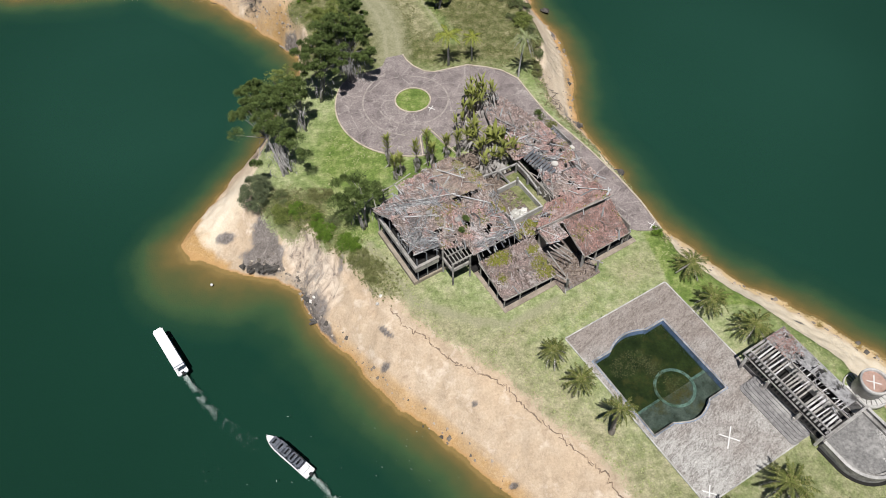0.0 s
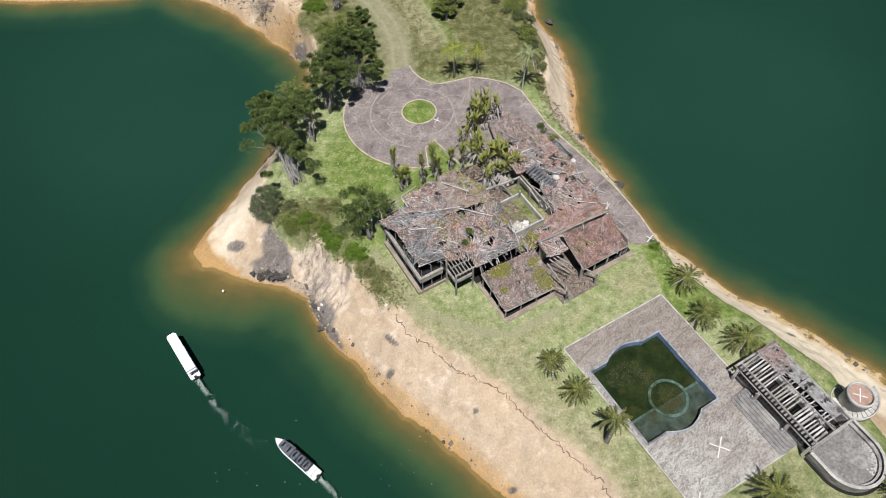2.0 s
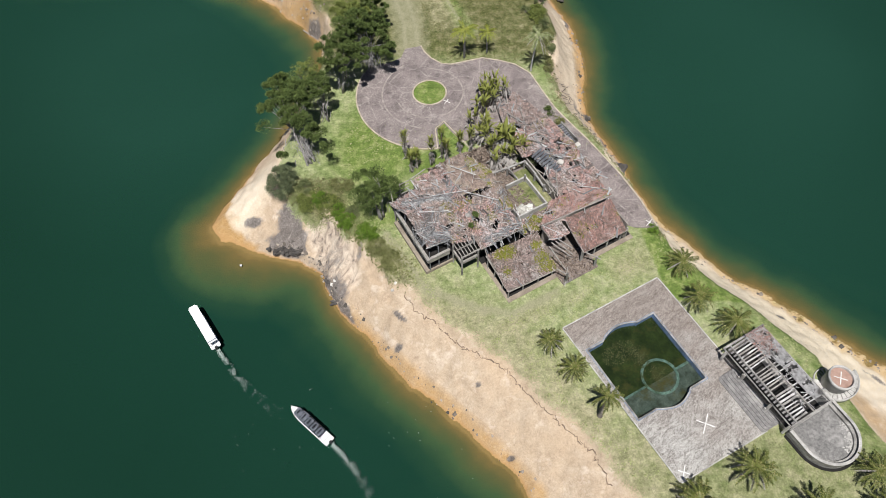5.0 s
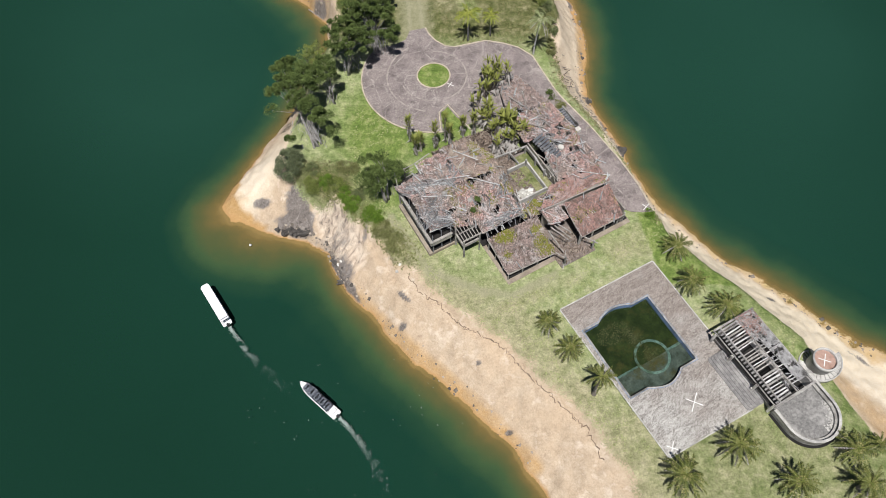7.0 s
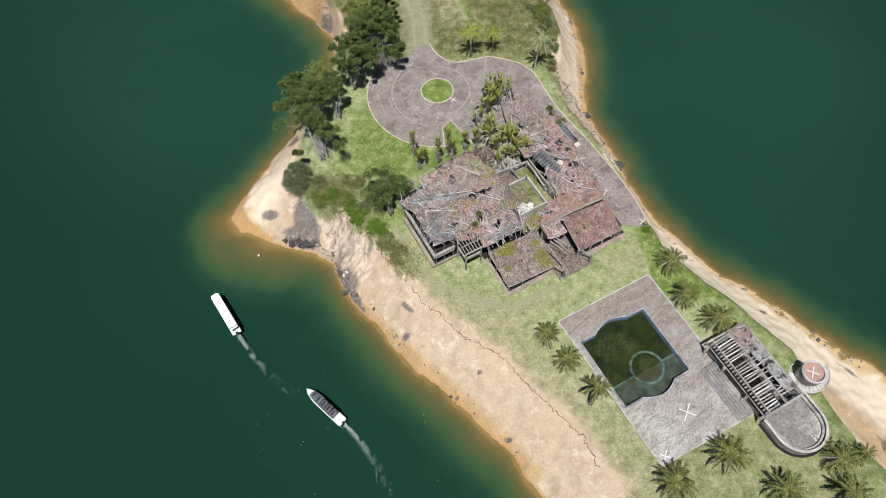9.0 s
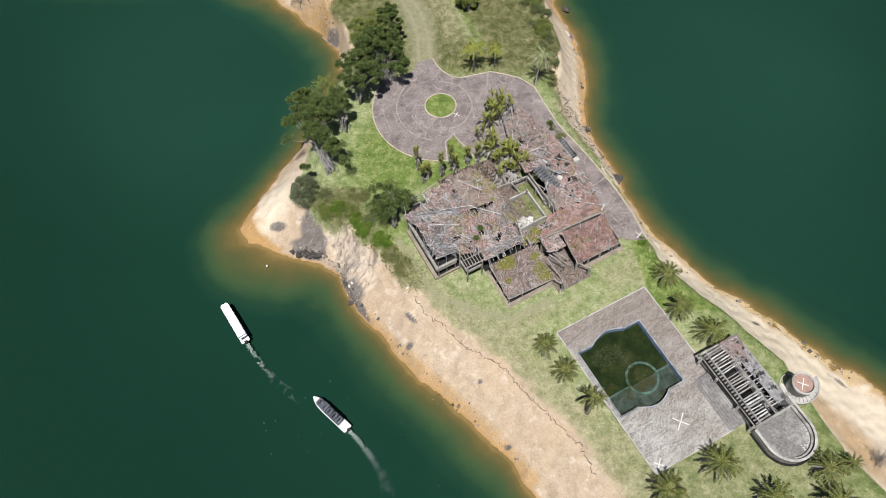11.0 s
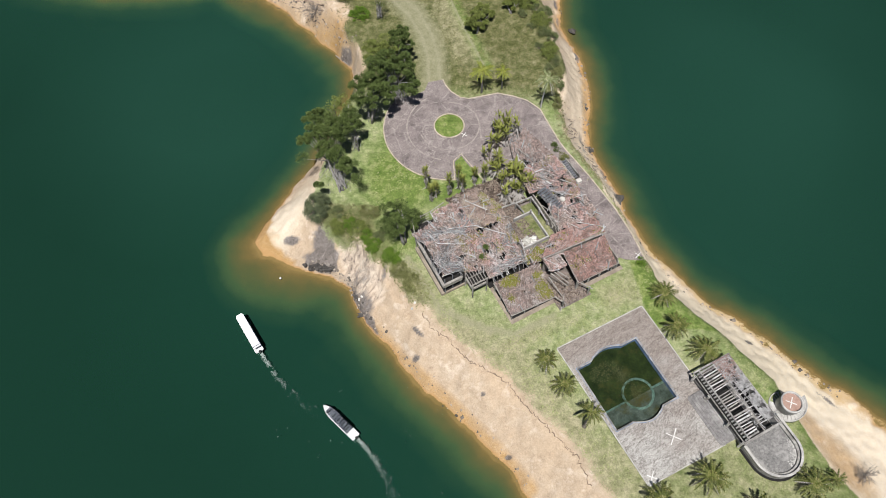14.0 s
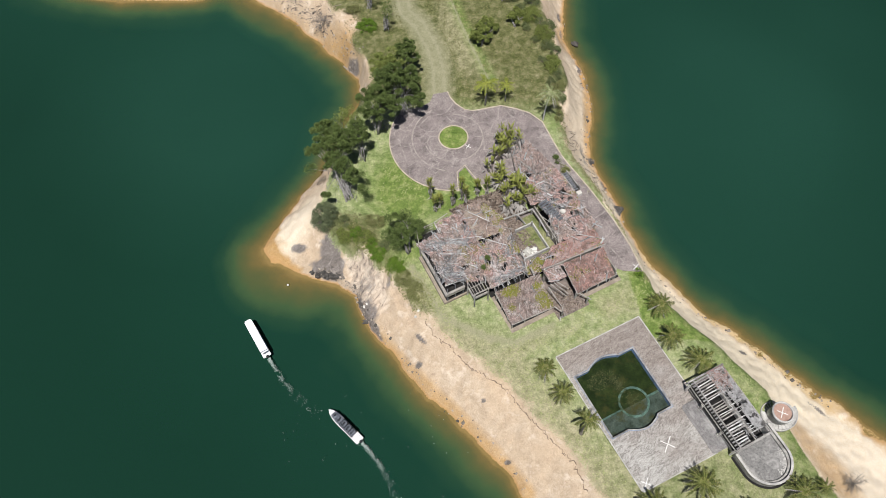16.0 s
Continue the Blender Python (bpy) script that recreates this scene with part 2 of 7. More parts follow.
def paving_material(name, dark, light, cell, joint, joint_colour, streak=0.0, patch=None):
    """Irregular flagstones: cells with their own tone and darker or paler joints."""
    m, nt, b = nodes_of(name)
    v = nt.nodes.new("ShaderNodeMapping")
    nt.links.new(place(nt), v.inputs[0])
    v.inputs["Rotation"].default_value, v.inputs["Scale"].default_value = (0, 0, radians(-30.6)), (1.0, 1.0 - streak, 1.0)
    vo = node(nt, "TexVoronoi", Scale=cell)
    nt.links.new(v.outputs[0], vo.inputs["Vector"])
    ve = node(nt, "TexVoronoi", Scale=cell)
    ve.feature = "DISTANCE_TO_EDGE"
    nt.links.new(v.outputs[0], ve.inputs["Vector"])
    tone = ramp(nt, vo.outputs["Color"], [(0.1, dark), (0.9, light)])
    weather = noise_of(nt, 0.22, 6, 0.68)
    grain = noise_of(nt, 4.0, 5, 0.75)
    col = mix(nt, ramp(nt, weather, [(0.38, (0, 0, 0)), (0.66, (0.75, 0.75, 0.75))]), tone, patch or light)
    col = mix(nt, ramp(nt, ve.outputs["Distance"], [(0.0, (0.3, 0.3, 0.3)), (joint, (0, 0, 0))]), col, joint_colour)
    cracks = node(nt, "TexVoronoi", Scale=0.2)
    cracks.feature = "DISTANCE_TO_EDGE"
    shaken = mix(nt, 0.12, place(nt), nt.nodes.new("ShaderNodeTexNoise").outputs["Color"], "ADD")
    nt.links.new(shaken, cracks.inputs["Vector"])
    col = mix(nt, maths(nt, "MULTIPLY", ramp(nt, cracks.outputs["Distance"], [(0.0, (0.8, 0.8, 0.8)), (0.035, (0, 0, 0))]), ramp(nt, noise_of(nt, 0.5, 3), [(0.4, (0, 0, 0)), (0.6, (1, 1, 1))])), col, joint_colour)
    scuff = maths(nt, "MULTIPLY", ramp(nt, noise_of(nt, 0.9, 6, 0.75, None, 1.5), [(0.50, (0, 0, 0)), (0.64, (1, 1, 1))]), ramp(nt, noise_of(nt, 0.13, 3), [(0.42, (0.15, 0.15, 0.15)), (0.6, (0.9, 0.9, 0.9))]))
    col = mix(nt, scuff, col, joint_colour)
    col = mix(nt, ramp(nt, noise_of(nt, 0.55, 6, 0.7), [(0.30, (0.6, 0.6, 0.6)), (0.44, (0, 0, 0))]), col, dark)
    col = mix(nt, 0.75, col, ramp(nt, grain, [(0.3, (0.2, 0.2, 0.2)), (0.7, (0.8, 0.8, 0.8))]), "OVERLAY")
    nt.links.new(col, b.inputs["Base Color"])
    b.inputs["Roughness"].default_value = 0.9
    bump(nt, b, maths(nt, "ADD", grain, ve.outputs["Distance"]), 0.5, 0.06)
    return m


def worn_deck_material():
    """Roughly laid stone with a diagonal grain, brown towards the house and bleached at the far end."""
    m, nt, b = nodes_of("worn_deck_stone")
    p = place(nt)
    streak = noise_of(nt, 4.6, 6, 0.78, grained(nt, 52, 0.5), 0.6)
    broad = noise_of(nt, 0.8, 6, 0.7, grained(nt, 40, 0.35), 1.2)
    patch, fine = noise_of(nt, 0.16, 6, 0.6), noise_of(nt, 6.5, 4, 0.75)
    z = nt.nodes.new("ShaderNodeSeparateXYZ")
    nt.links.new(p, z.inputs[0])
    bleached = maths(nt, "MULTIPLY", maths(nt, "SUBTRACT", 56.0, z.outputs[1]), 0.034)
    bleached = maths(nt, "ADD", bleached, maths(nt, "MULTIPLY", maths(nt, "SUBTRACT", patch, 0.5), 2.0), True)
    base = mix(nt, bleached, (0.31, 0.272, 0.247), (0.47, 0.458, 0.437))
    dark = mix(nt, bleached, (0.17, 0.142, 0.125), (0.185, 0.172, 0.158))
    worn = maths(nt, "ADD", maths(nt, "MULTIPLY", streak, 0.62), maths(nt, "MULTIPLY", broad, 0.38))
    col = mix(nt, ramp(nt, worn, [(0.42, (1, 1, 1)), (0.54, (0, 0, 0))]), base, dark)
    col = mix(nt, ramp(nt, noise_of(nt, 0.45, 6, 0.7, None, 1.0), [(0.28, (0.7, 0.7, 0.7)), (0.42, (0, 0, 0))]), col, (0.20, 0.18, 0.16))
    col = mix(nt, 0.7, col, ramp(nt, fine, [(0.3, (0.22, 0.22, 0.22)), (0.7, (0.78, 0.78, 0.78))]), "OVERLAY")
    nt.links.new(col, b.inputs["Base Color"])
    b.inputs["Roughness"].default_value = 0.9
    bump(nt, b, streak, 0.7, 0.1)
    return m


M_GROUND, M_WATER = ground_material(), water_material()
M_PLAZA = paving_material("plaza_stone", (0.13, 0.108, 0.108), (0.225, 0.19, 0.188), 0.75, 0.03, (0.38, 0.34, 0.32), 0.0, (0.31, 0.268, 0.255))
M_BAND = surface("worn_band", (0.21, 0.18, 0.17), (0.40, 0.355, 0.33), 1.1)
M_DECK = worn_deck_material()
M_KERB = surface("pale_kerb", (0.34, 0.29, 0.22), (0.56, 0.49, 0.40), 0.8)
M_PLINTH = surface("dusty_plinth", (0.22, 0.18, 0.145), (0.36, 0.31, 0.25), 0.7)
M_CONCRETE = surface("weathered_concrete", (0.22, 0.21, 0.20), (0.44, 0.43, 0.41), 0.7, 6, stain=(0.10, 0.095, 0.09))
M_GREYCONC = surface("grey_concrete_floor", (0.15, 0.145, 0.145), (0.27, 0.26, 0.26), 1.6, 7, stain=(0.36, 0.35, 0.34), stain_scale=0.3)
M_TERRACE = surface("dark_terrace_floor", (0.13, 0.128, 0.125), (0.25, 0.245, 0.24), 2.2, 5, stain=(0.36, 0.35, 0.34), stain_scale=0.5)
M_PALE = surface("pale_plaster", (0.50, 0.48, 0.44), (0.74, 0.72, 0.68), 0.6, 6, stain=(0.28, 0.26, 0.24))
M_TOWER = surface("tower_render", (0.38, 0.37, 0.35), (0.58, 0.57, 0.55), 0.6, 6, stain=(0.27, 0.265, 0.26))
M_WALL = surface("stained_wall", (0.18, 0.165, 0.15), (0.40, 0.37, 0.33), 0.5, 5, stain=(0.09, 0.08, 0.075))
M_TIMBER = surface("bleached_timber", (0.22, 0.205, 0.19), (0.42, 0.40, 0.375), 1.5, 12)
M_GREYTIMBER = surface("silvered_timber", (0.42, 0.415, 0.42), (0.68, 0.675, 0.68), 1.5, 10, stain=(0.16, 0.155, 0.15), stain_scale=0.8)
M_DARKWOOD = surface("grey_board", (0.10, 0.108, 0.125), (0.22, 0.23, 0.25), 0.9, 9)
M_ROOFBED = surface("roof_litter", (0.12, 0.098, 0.088), (0.27, 0.22, 0.195), 0.55, 5, stain=(0.20, 0.19, 0.18), stain_scale=0.3, relief=0.6)
def tile_material():
    m, nt, b = nodes_of("broken_roof_tile")
    g = nt.nodes.new("ShaderNodeNewGeometry").outputs["Random Per Island"]
    red = ramp(nt, g, [(0.0, (0.26, 0.15, 0.135)), (0.6, (0.50, 0.32, 0.29)), (1.0, (0.70, 0.53, 0.50))])
    brown = ramp(nt, g, [(0.0, (0.21, 0.165, 0.145)), (0.6, (0.42, 0.335, 0.30)), (1.0, (0.64, 0.55, 0.51))])
    grey = ramp(nt, g, [(0.0, (0.32, 0.30, 0.305)), (0.6, (0.58, 0.555, 0.56)), (1.0, (0.82, 0.80, 0.81))])
    col = mix(nt, ramp(nt, noise_of(nt, 0.30, 6, 0.7), [(0.45, (0, 0, 0)), (0.55, (1, 1, 1))]), brown, red)
    col = mix(nt, ramp(nt, noise_of(nt, 0.24, 6, 0.7, None, 0.8), [(0.545, (0, 0, 0)), (0.62, (0.8, 0.8, 0.8))]), col, grey)
    mould = ramp(nt, noise_of(nt, 0.9, 6, 0.7, None, 0.8), [(0.37, (0.9, 0.9, 0.9)), (0.47, (0, 0, 0))])
    col = mix(nt, mould, col, ramp(nt, g, [(0.0, (0.055, 0.042, 0.037)), (1.0, (0.21, 0.165, 0.145))]))
    nt.links.new(col, b.inputs["Base Color"])
    b.inputs["Roughness"].default_value = 0.88
    return m


M_TILE = tile_material()
def plain_tile_material(name, dark, light, lichen):
    """Evenly weathered tiles: a narrow range of tones, with mould and lichen in patches."""
    m, nt, b = nodes_of(name)
    g = nt.nodes.new("ShaderNodeNewGeometry").outputs["Random Per Island"]
    col = ramp(nt, g, [(0.0, dark), (0.85, light), (1.0, tuple(1.35 * c for c in light))])
    col = mix(nt, ramp(nt, noise_of(nt, 0.45, 6, 0.7, None, 0.5), [(0.50, (0, 0, 0)), (0.64, (0.8, 0.8, 0.8))]), col, lichen)
    col = mix(nt, ramp(nt, noise_of(nt, 0.8, 6, 0.75, None, 0.6), [(0.38, (0.85, 0.85, 0.85)), (0.50, (0, 0, 0))]), col, (0.10, 0.07, 0.058))
    nt.links.new(col, b.inputs["Base Color"])
    b.inputs["Roughness"].default_value = 0.9
    return m


M_TILEDULL = plain_tile_material("weathered_roof_tile", (0.22, 0.165, 0.148), (0.42, 0.325, 0.30), (0.50, 0.465, 0.45))
M_TILEBROWN = plain_tile_material("brown_mossy_roof_tile", (0.20, 0.152, 0.128), (0.42, 0.33, 0.285), (0.45, 0.41, 0.33))
M_TILERED = plain_tile_material("dark_red_roof_tile", (0.23, 0.135, 0.115), (0.44, 0.275, 0.245), (0.50, 0.41, 0.385))
M_LATH = pieces("grey_lath", [(0.0, (0.16, 0.15, 0.15)), (0.5, (0.42, 0.405, 0.41)), (0.85, (0.66, 0.65, 0.66)), (1.0, (0.82, 0.82, 0.83))])
M_BOARD = pieces("bleached_board", [(0.0, (0.16, 0.165, 0.175)), (0.5, (0.40, 0.41, 0.42)), (1.0, (0.70, 0.71, 0.72))])
M_DEBRIS = pieces("floor_litter", [(0.0, (0.10, 0.075, 0.06)), (0.5, (0.24, 0.185, 0.15)), (1.0, (0.36, 0.30, 0.25))])
M_MOSS = leafy("roof_moss", (0.09, 0.10, 0.018), (0.24, 0.245, 0.045), (0.30, 0.25, 0.12))
M_POOLBLUE = surface("blue_pool_paint", (0.10, 0.17, 0.30), (0.22, 0.32, 0.50), 0.7, 5, 0.6, stain=(0.10, 0.13, 0.15), stain_scale=0.5)
M_POOLFLOOR = surface("algae_floor", (0.018, 0.032, 0.011), (0.05, 0.072, 0.026), 0.5, 2.5, 0.9, stain=(0.072, 0.07, 0.027), stain_scale=0.35)
M_POOLRIM = surface("algae_blue", (0.09, 0.145, 0.18), (0.27, 0.39, 0.46), 1.2, 4, 0.8, stain=(0.07, 0.09, 0.05), stain_scale=0.45)
M_SHALLOW = surface("shallow_floor", (0.06, 0.075, 0.085), (0.16, 0.19, 0.23), 0.55, 3, 0.9, stain=(0.105, 0.09, 0.042), stain_scale=0.22)
M_BRICK = surface("terracotta_floor", (0.30, 0.19, 0.15), (0.44, 0.30, 0.25), 1.2, 8)
# two near-black colours that carry the shade under roofs and in gaps
M_SHADEFLOOR = surface("shade_black_floor", (0.007, 0.0065, 0.006), (0.022, 0.02, 0.019), 0.8, 6)
M_SHADEWALL = surface("shade_dark_wall", (0.007, 0.0065, 0.006), (0.018, 0.017, 0.016), 0.5, 5, 0.95)
M_WHITE = surface("white_paint", (0.55, 0.54, 0.52), (0.80, 0.80, 0.79), 0.7, 5, 0.5)
M_HULL = surface("boat_white", (0.72, 0.73, 0.75), (0.82, 0.83, 0.85), 0.4, 3, 0.35)
M_CANVAS = surface("dark_canvas", (0.17, 0.19, 0.23), (0.25, 0.27, 0.32), 0.8, 5, 0.8)
M_BLACK = surface("black_plastic", (0.015, 0.015, 0.017), (0.03, 0.03, 0.033), 2, 9, 0.5)
# wake foam, and the pale colour of the drawn ripple glints
M_FOAMGLINT = surface("foam", (0.24, 0.32, 0.29), (0.50, 0.56, 0.54), 1.5, 8, 0.6)
M_BARK = surface("grey_bark", (0.14, 0.12, 0.10), (0.30, 0.265, 0.235), 1.2, 8)
M_SPANISH = pieces("hanging_grey_moss", [(0.0, (0.08, 0.078, 0.075)), (1.0, (0.34, 0.33, 0.325))])
M_LEAF = leafy("dark_leaf", (0.014, 0.028, 0.009), (0.14, 0.19, 0.058))
M_TRUNK = surface("pale_grey_bark", (0.20, 0.185, 0.18), (0.40, 0.385, 0.375), 1.4, 8, stain=(0.10, 0.09, 0.085), stain_scale=0.7)
M_LEAF2 = leafy("olive_leaf", (0.055, 0.085, 0.02), (0.24, 0.28, 0.08))
M_LEAFLIME = leafy("lime_leaf", (0.06, 0.12, 0.015), (0.17, 0.27, 0.04))
M_SCRUB = leafy("scrub_leaf", (0.085, 0.105, 0.034), (0.24, 0.255, 0.10), (0.36, 0.31, 0.19))
M_FROND = leafy("palm_frond", (0.03, 0.048, 0.013), (0.165, 0.185, 0.05), (0.36, 0.31, 0.15), 0.45)
M_FRONDLIME = leafy("yellow_palm_frond", (0.11, 0.15, 0.022), (0.28, 0.30, 0.06), None, 0.45)
M_BANANA = leafy("broad_leaf", (0.06, 0.09, 0.022), (0.29, 0.31, 0.085), (0.46, 0.40, 0.20), 0.45)
M_DEADLEAF = pieces("dead_leaf", [(0.0, (0.14, 0.125, 0.11)), (0.5, (0.33, 0.31, 0.29)), (1.0, (0.54, 0.52, 0.50))])
M_TWIG = pieces("dead_twig", [(0.0, (0.16, 0.125, 0.10)), (1.0, (0.40, 0.34, 0.29))])
M_STONE = pieces("shore_stone", [(0.0, (0.06, 0.055, 0.05)), (0.5, (0.20, 0.17, 0.14)), (1.0, (0.42, 0.36, 0.30))])
M_RUBBLE = pieces("pale_rubble", [(0.0, (0.35, 0.34, 0.31)), (1.0, (0.78, 0.77, 0.73))])

# ---- builders ----
SITE = pose(16.95, 53.36, 0, 0, 0, 30.6)     # the estate's own grid: u along the pool's short side, v towards the house


def on_site(u, v, z=0.0):
    return SITE @ Vector((u, v, z))


def mesh_of(name, verts, faces, material):
    me = bpy.data.meshes.new(name)
    me.from_pydata([tuple(v) for v in verts], [], [tuple(f) for f in faces])
    me.materials.append(material)
    me.update()
    return me


def part(name, bm, material, parent=None, label="", smooth=False):
    """Links a bmesh (or a ready mesh) as one object, under a thing or part where one is given."""
    if isinstance(bm, bmesh.types.BMesh):
        me = bpy.data.meshes.new(name)
        bmesh.ops.recalc_face_normals(bm, faces=bm.faces)
        bm.to_mesh(me)
        bm.free()
        me.materials.append(material)
    else:
        me = bm
    if smooth:
        me.polygons.foreach_set("use_smooth", [True] * len(me.polygons))
    ob = new(name, me)
    if parent is not None:
        ob.parent = parent
    if label:
        ob["label"] = label
    return ob


def thing(name, m, label, category, group=""):
    e = new(name)
    e.empty_display_size = 0.5
    e.matrix_world = m
    return tagged(e, label, category, group)


def box(bm, u0, u1, v0, v1, z0, z1, bevel=0.0, m=None):
    """A box into bm; slightly bevelled where asked."""
    r = bmesh.ops.create_cube(bm, size=1.0, matrix=Matrix.Translation(((u0 + u1) / 2, (v0 + v1) / 2, (z0 + z1) / 2)) @ Matrix.Diagonal((u1 - u0, v1 - v0, z1 - z0, 1)))
    if bevel:
        edges = list({e for v in r["verts"] for e in v.link_edges})
        r = bmesh.ops.bevel(bm, geom=edges, offset=bevel, segments=1, affect="EDGES")
    if m is not None:
        bmesh.ops.transform(bm, matrix=m, verts=r["verts"])
    return bm


def boxed(*args, **kw):
    return box(bmesh.new(), *args, **kw)


def beam(bm, a, b, w=0.12, h=None):
    """A squared timber from a to b."""
    a, b = Vector(a), Vector(b)
    m = Matrix.Translation((a + b) / 2) @ (b - a).to_track_quat("X", "Z").to_matrix().to_4x4() @ Matrix.Diagonal(((b - a).length, w, h or w, 1))
    bmesh.ops.create_cube(bm, size=1.0, matrix=m)
    return bm


def prism(outer, holes, z0, z1):
    """A slab with a free outline and holes."""
    bm = bmesh.new()
    loops = []
    for pts in (outer, *holes):
        vs = [bm.verts.new((p[0], p[1], z1)) for p in pts]
        loops.append(vs)
        for i in range(len(vs)):
            bm.edges.new((vs[i - 1], vs[i]))
    bmesh.ops.triangle_fill(bm, use_beauty=True, use_dissolve=False, edges=bm.edges[:])
    for vs in loops:
        low = [bm.verts.new((v.co.x, v.co.y, z0)) for v in vs]
        for i in range(len(vs)):
            bm.faces.new((vs[i - 1], vs[i], low[i], low[i - 1]))
    return bm


def ring_band(inner, outer, z0, z1):
    """A closed band between two outlines of the same count (kerbs, rims)."""
    bm = bmesh.new()
    n = len(inner)
    rows = [[bm.verts.new((p[0], p[1], z)) for p in pts] for pts, z in ((inner, z0), (inner, z1), (outer, z1), (outer, z0))]
    for k in range(4):
        for i in range(n):
            bm.faces.new((rows[k][i - 1], rows[k][i], rows[(k + 1) % 4][i], rows[(k + 1) % 4][i - 1]))
    return bm


def arc(cx, cy, r, a0, a1, n):
    return [(cx + r * math.cos(radians(a0 + (a1 - a0) * i / n)), cy + r * math.sin(radians(a0 + (a1 - a0) * i / n))) for i in range(n + 1)]


def path_band(pts, width, z0, z1, offset=0.0):
    """A kerb or wall that follows a line of points, width to its left."""
    p = np.array(pts, float)
    d = np.gradient(p, axis=0)
    d /= np.linalg.norm(d, axis=1)[:, None]
    nrm = np.c_[-d[:, 1], d[:, 0]]
    a, b = p + nrm * offset, p + nrm * (offset + width)
    bm = bmesh.new()
    rows = [[bm.verts.new((q[0], q[1], z)) for q in pts_] for pts_, z in ((a, z0), (a, z1), (b, z1), (b, z0))]
    for k in range(4):
        for i in range(len(p) - 1):
            bm.faces.new((rows[k][i], rows[k][i + 1], rows[(k + 1) % 4][i + 1], rows[(k + 1) % 4][i]))
    bm.faces.new([r[0] for r in rows])
    bm.faces.new([r[-1] for r in rows][::-1])
    return bm


def turned(bm, pts):
    """A body of revolution from (radius, height) pairs."""
    n, rows = 40, []
    for r, z in pts:
        rows.append([bm.verts.new((r * math.cos(2 * math.pi * i / n), r * math.sin(2 * math.pi * i / n), z)) for i in range(n)])
    for a, b in zip(rows, rows[1:]):
        for i in range(n):
            bm.faces.new((a[i - 1], a[i], b[i], b[i - 1]))
    return bm


def cut_rows(name, shape, spots, frames, sizes, material):
    """Many small copies of one low shape (verts, faces) as a joined mesh: spots (n,3), frames (n,3,3), sizes (n,3)."""
    v0, f0 = shape
    v = np.einsum("nij,nkj->nki", frames, v0[None] * sizes[:, None, :]) + spots[:, None, :]
    f = f0[None] + (np.arange(len(spots)) * len(v0))[:, None, None]
    me = bpy.data.meshes.new(name)
    nv, nf, k = v.shape[0] * v.shape[1], f.shape[0] * f.shape[1], f.shape[2]
    me.vertices.add(nv)
    me.vertices.foreach_set("co", v.reshape(-1).astype(np.float32))
    me.loops.add(nf * k)
    me.loops.foreach_set("vertex_index", f.reshape(-1).astype(np.int32))
    me.polygons.add(nf)
    me.polygons.foreach_set("loop_start", np.arange(0, nf * k, k, dtype=np.int32))
    me.update(calc_edges=True)
    me.materials.append(material)
    return me


TILE_SHAPE = (np.array([(x, y, z) for x in (-0.5, 0.5) for y, z in ((-0.5, 0.0), (-0.25, 0.42), (0.25, 0.42), (0.5, 0.0))]),
              np.array([(0, 1, 5, 4), (1, 2, 6, 5), (2, 3, 7, 6)]))
STICK_SHAPE = (np.array([(x, y, z) for x in (-0.5, 0.5) for y, z in ((-0.5, -0.5), (0.5, -0.5), (0.5, 0.5), (-0.5, 0.5))]),
               np.array([(0, 1, 5, 4), (1, 2, 6, 5), (2, 3, 7, 6), (3, 0, 4, 7), (0, 1, 2, 3), (4, 5, 6, 7)]))
LEAF_SHAPE = (np.array([(-0.5, 0, 0), (0, -0.3, 0.08), (0.5, 0, -0.05), (0, 0.3, 0.08)], float), np.array([(0, 1, 2, 3)]))
STONE_SHAPE = (np.array([(-0.5, -0.4, 0), (0.5, -0.5, 0), (0.45, 0.5, 0), (-0.4, 0.5, 0), (-0.3, -0.25, 0.7), (0.3, -0.3, 0.6), (0.25, 0.3, 0.75), (-0.25, 0.3, 0.6)]),
               np.array([(4, 5, 6, 7), (0, 1, 5, 4), (1, 2, 6, 5), (2, 3, 7, 6), (3, 0, 4, 7)]))


def turns(rng, n, yaw=None, spread=math.pi, tilt=0.3):
    """Random turns about z, with some tilt."""
    a = (rng.uniform(-math.pi, math.pi, n) if yaw is None else yaw + rng.normal(0, spread, n))
    ca, sa = np.cos(a), np.sin(a)
    z = np.zeros(n)
    rz = np.stack([np.stack([ca, -sa, z], -1), np.stack([sa, ca, z], -1), np.stack([z, z, z + 1], -1)], 1)
    b, c = rng.normal(0, tilt, n), rng.normal(0, tilt, n)
    cb, sb, cc, sc = np.cos(b), np.sin(b), np.cos(c), np.sin(c)
    ry = np.stack([np.stack([cb, z, sb], -1), np.stack([z, z + 1, z], -1), np.stack([-sb, z, cb], -1)], 1)
    rx = np.stack([np.stack([z + 1, z, z], -1), np.stack([z, cc, -sc], -1), np.stack([z, sc, cc], -1)], 1)
    return rz @ ry @ rx


def stuff(ob, label, category):
    return tagged(ob, label, category, kind="stuff")

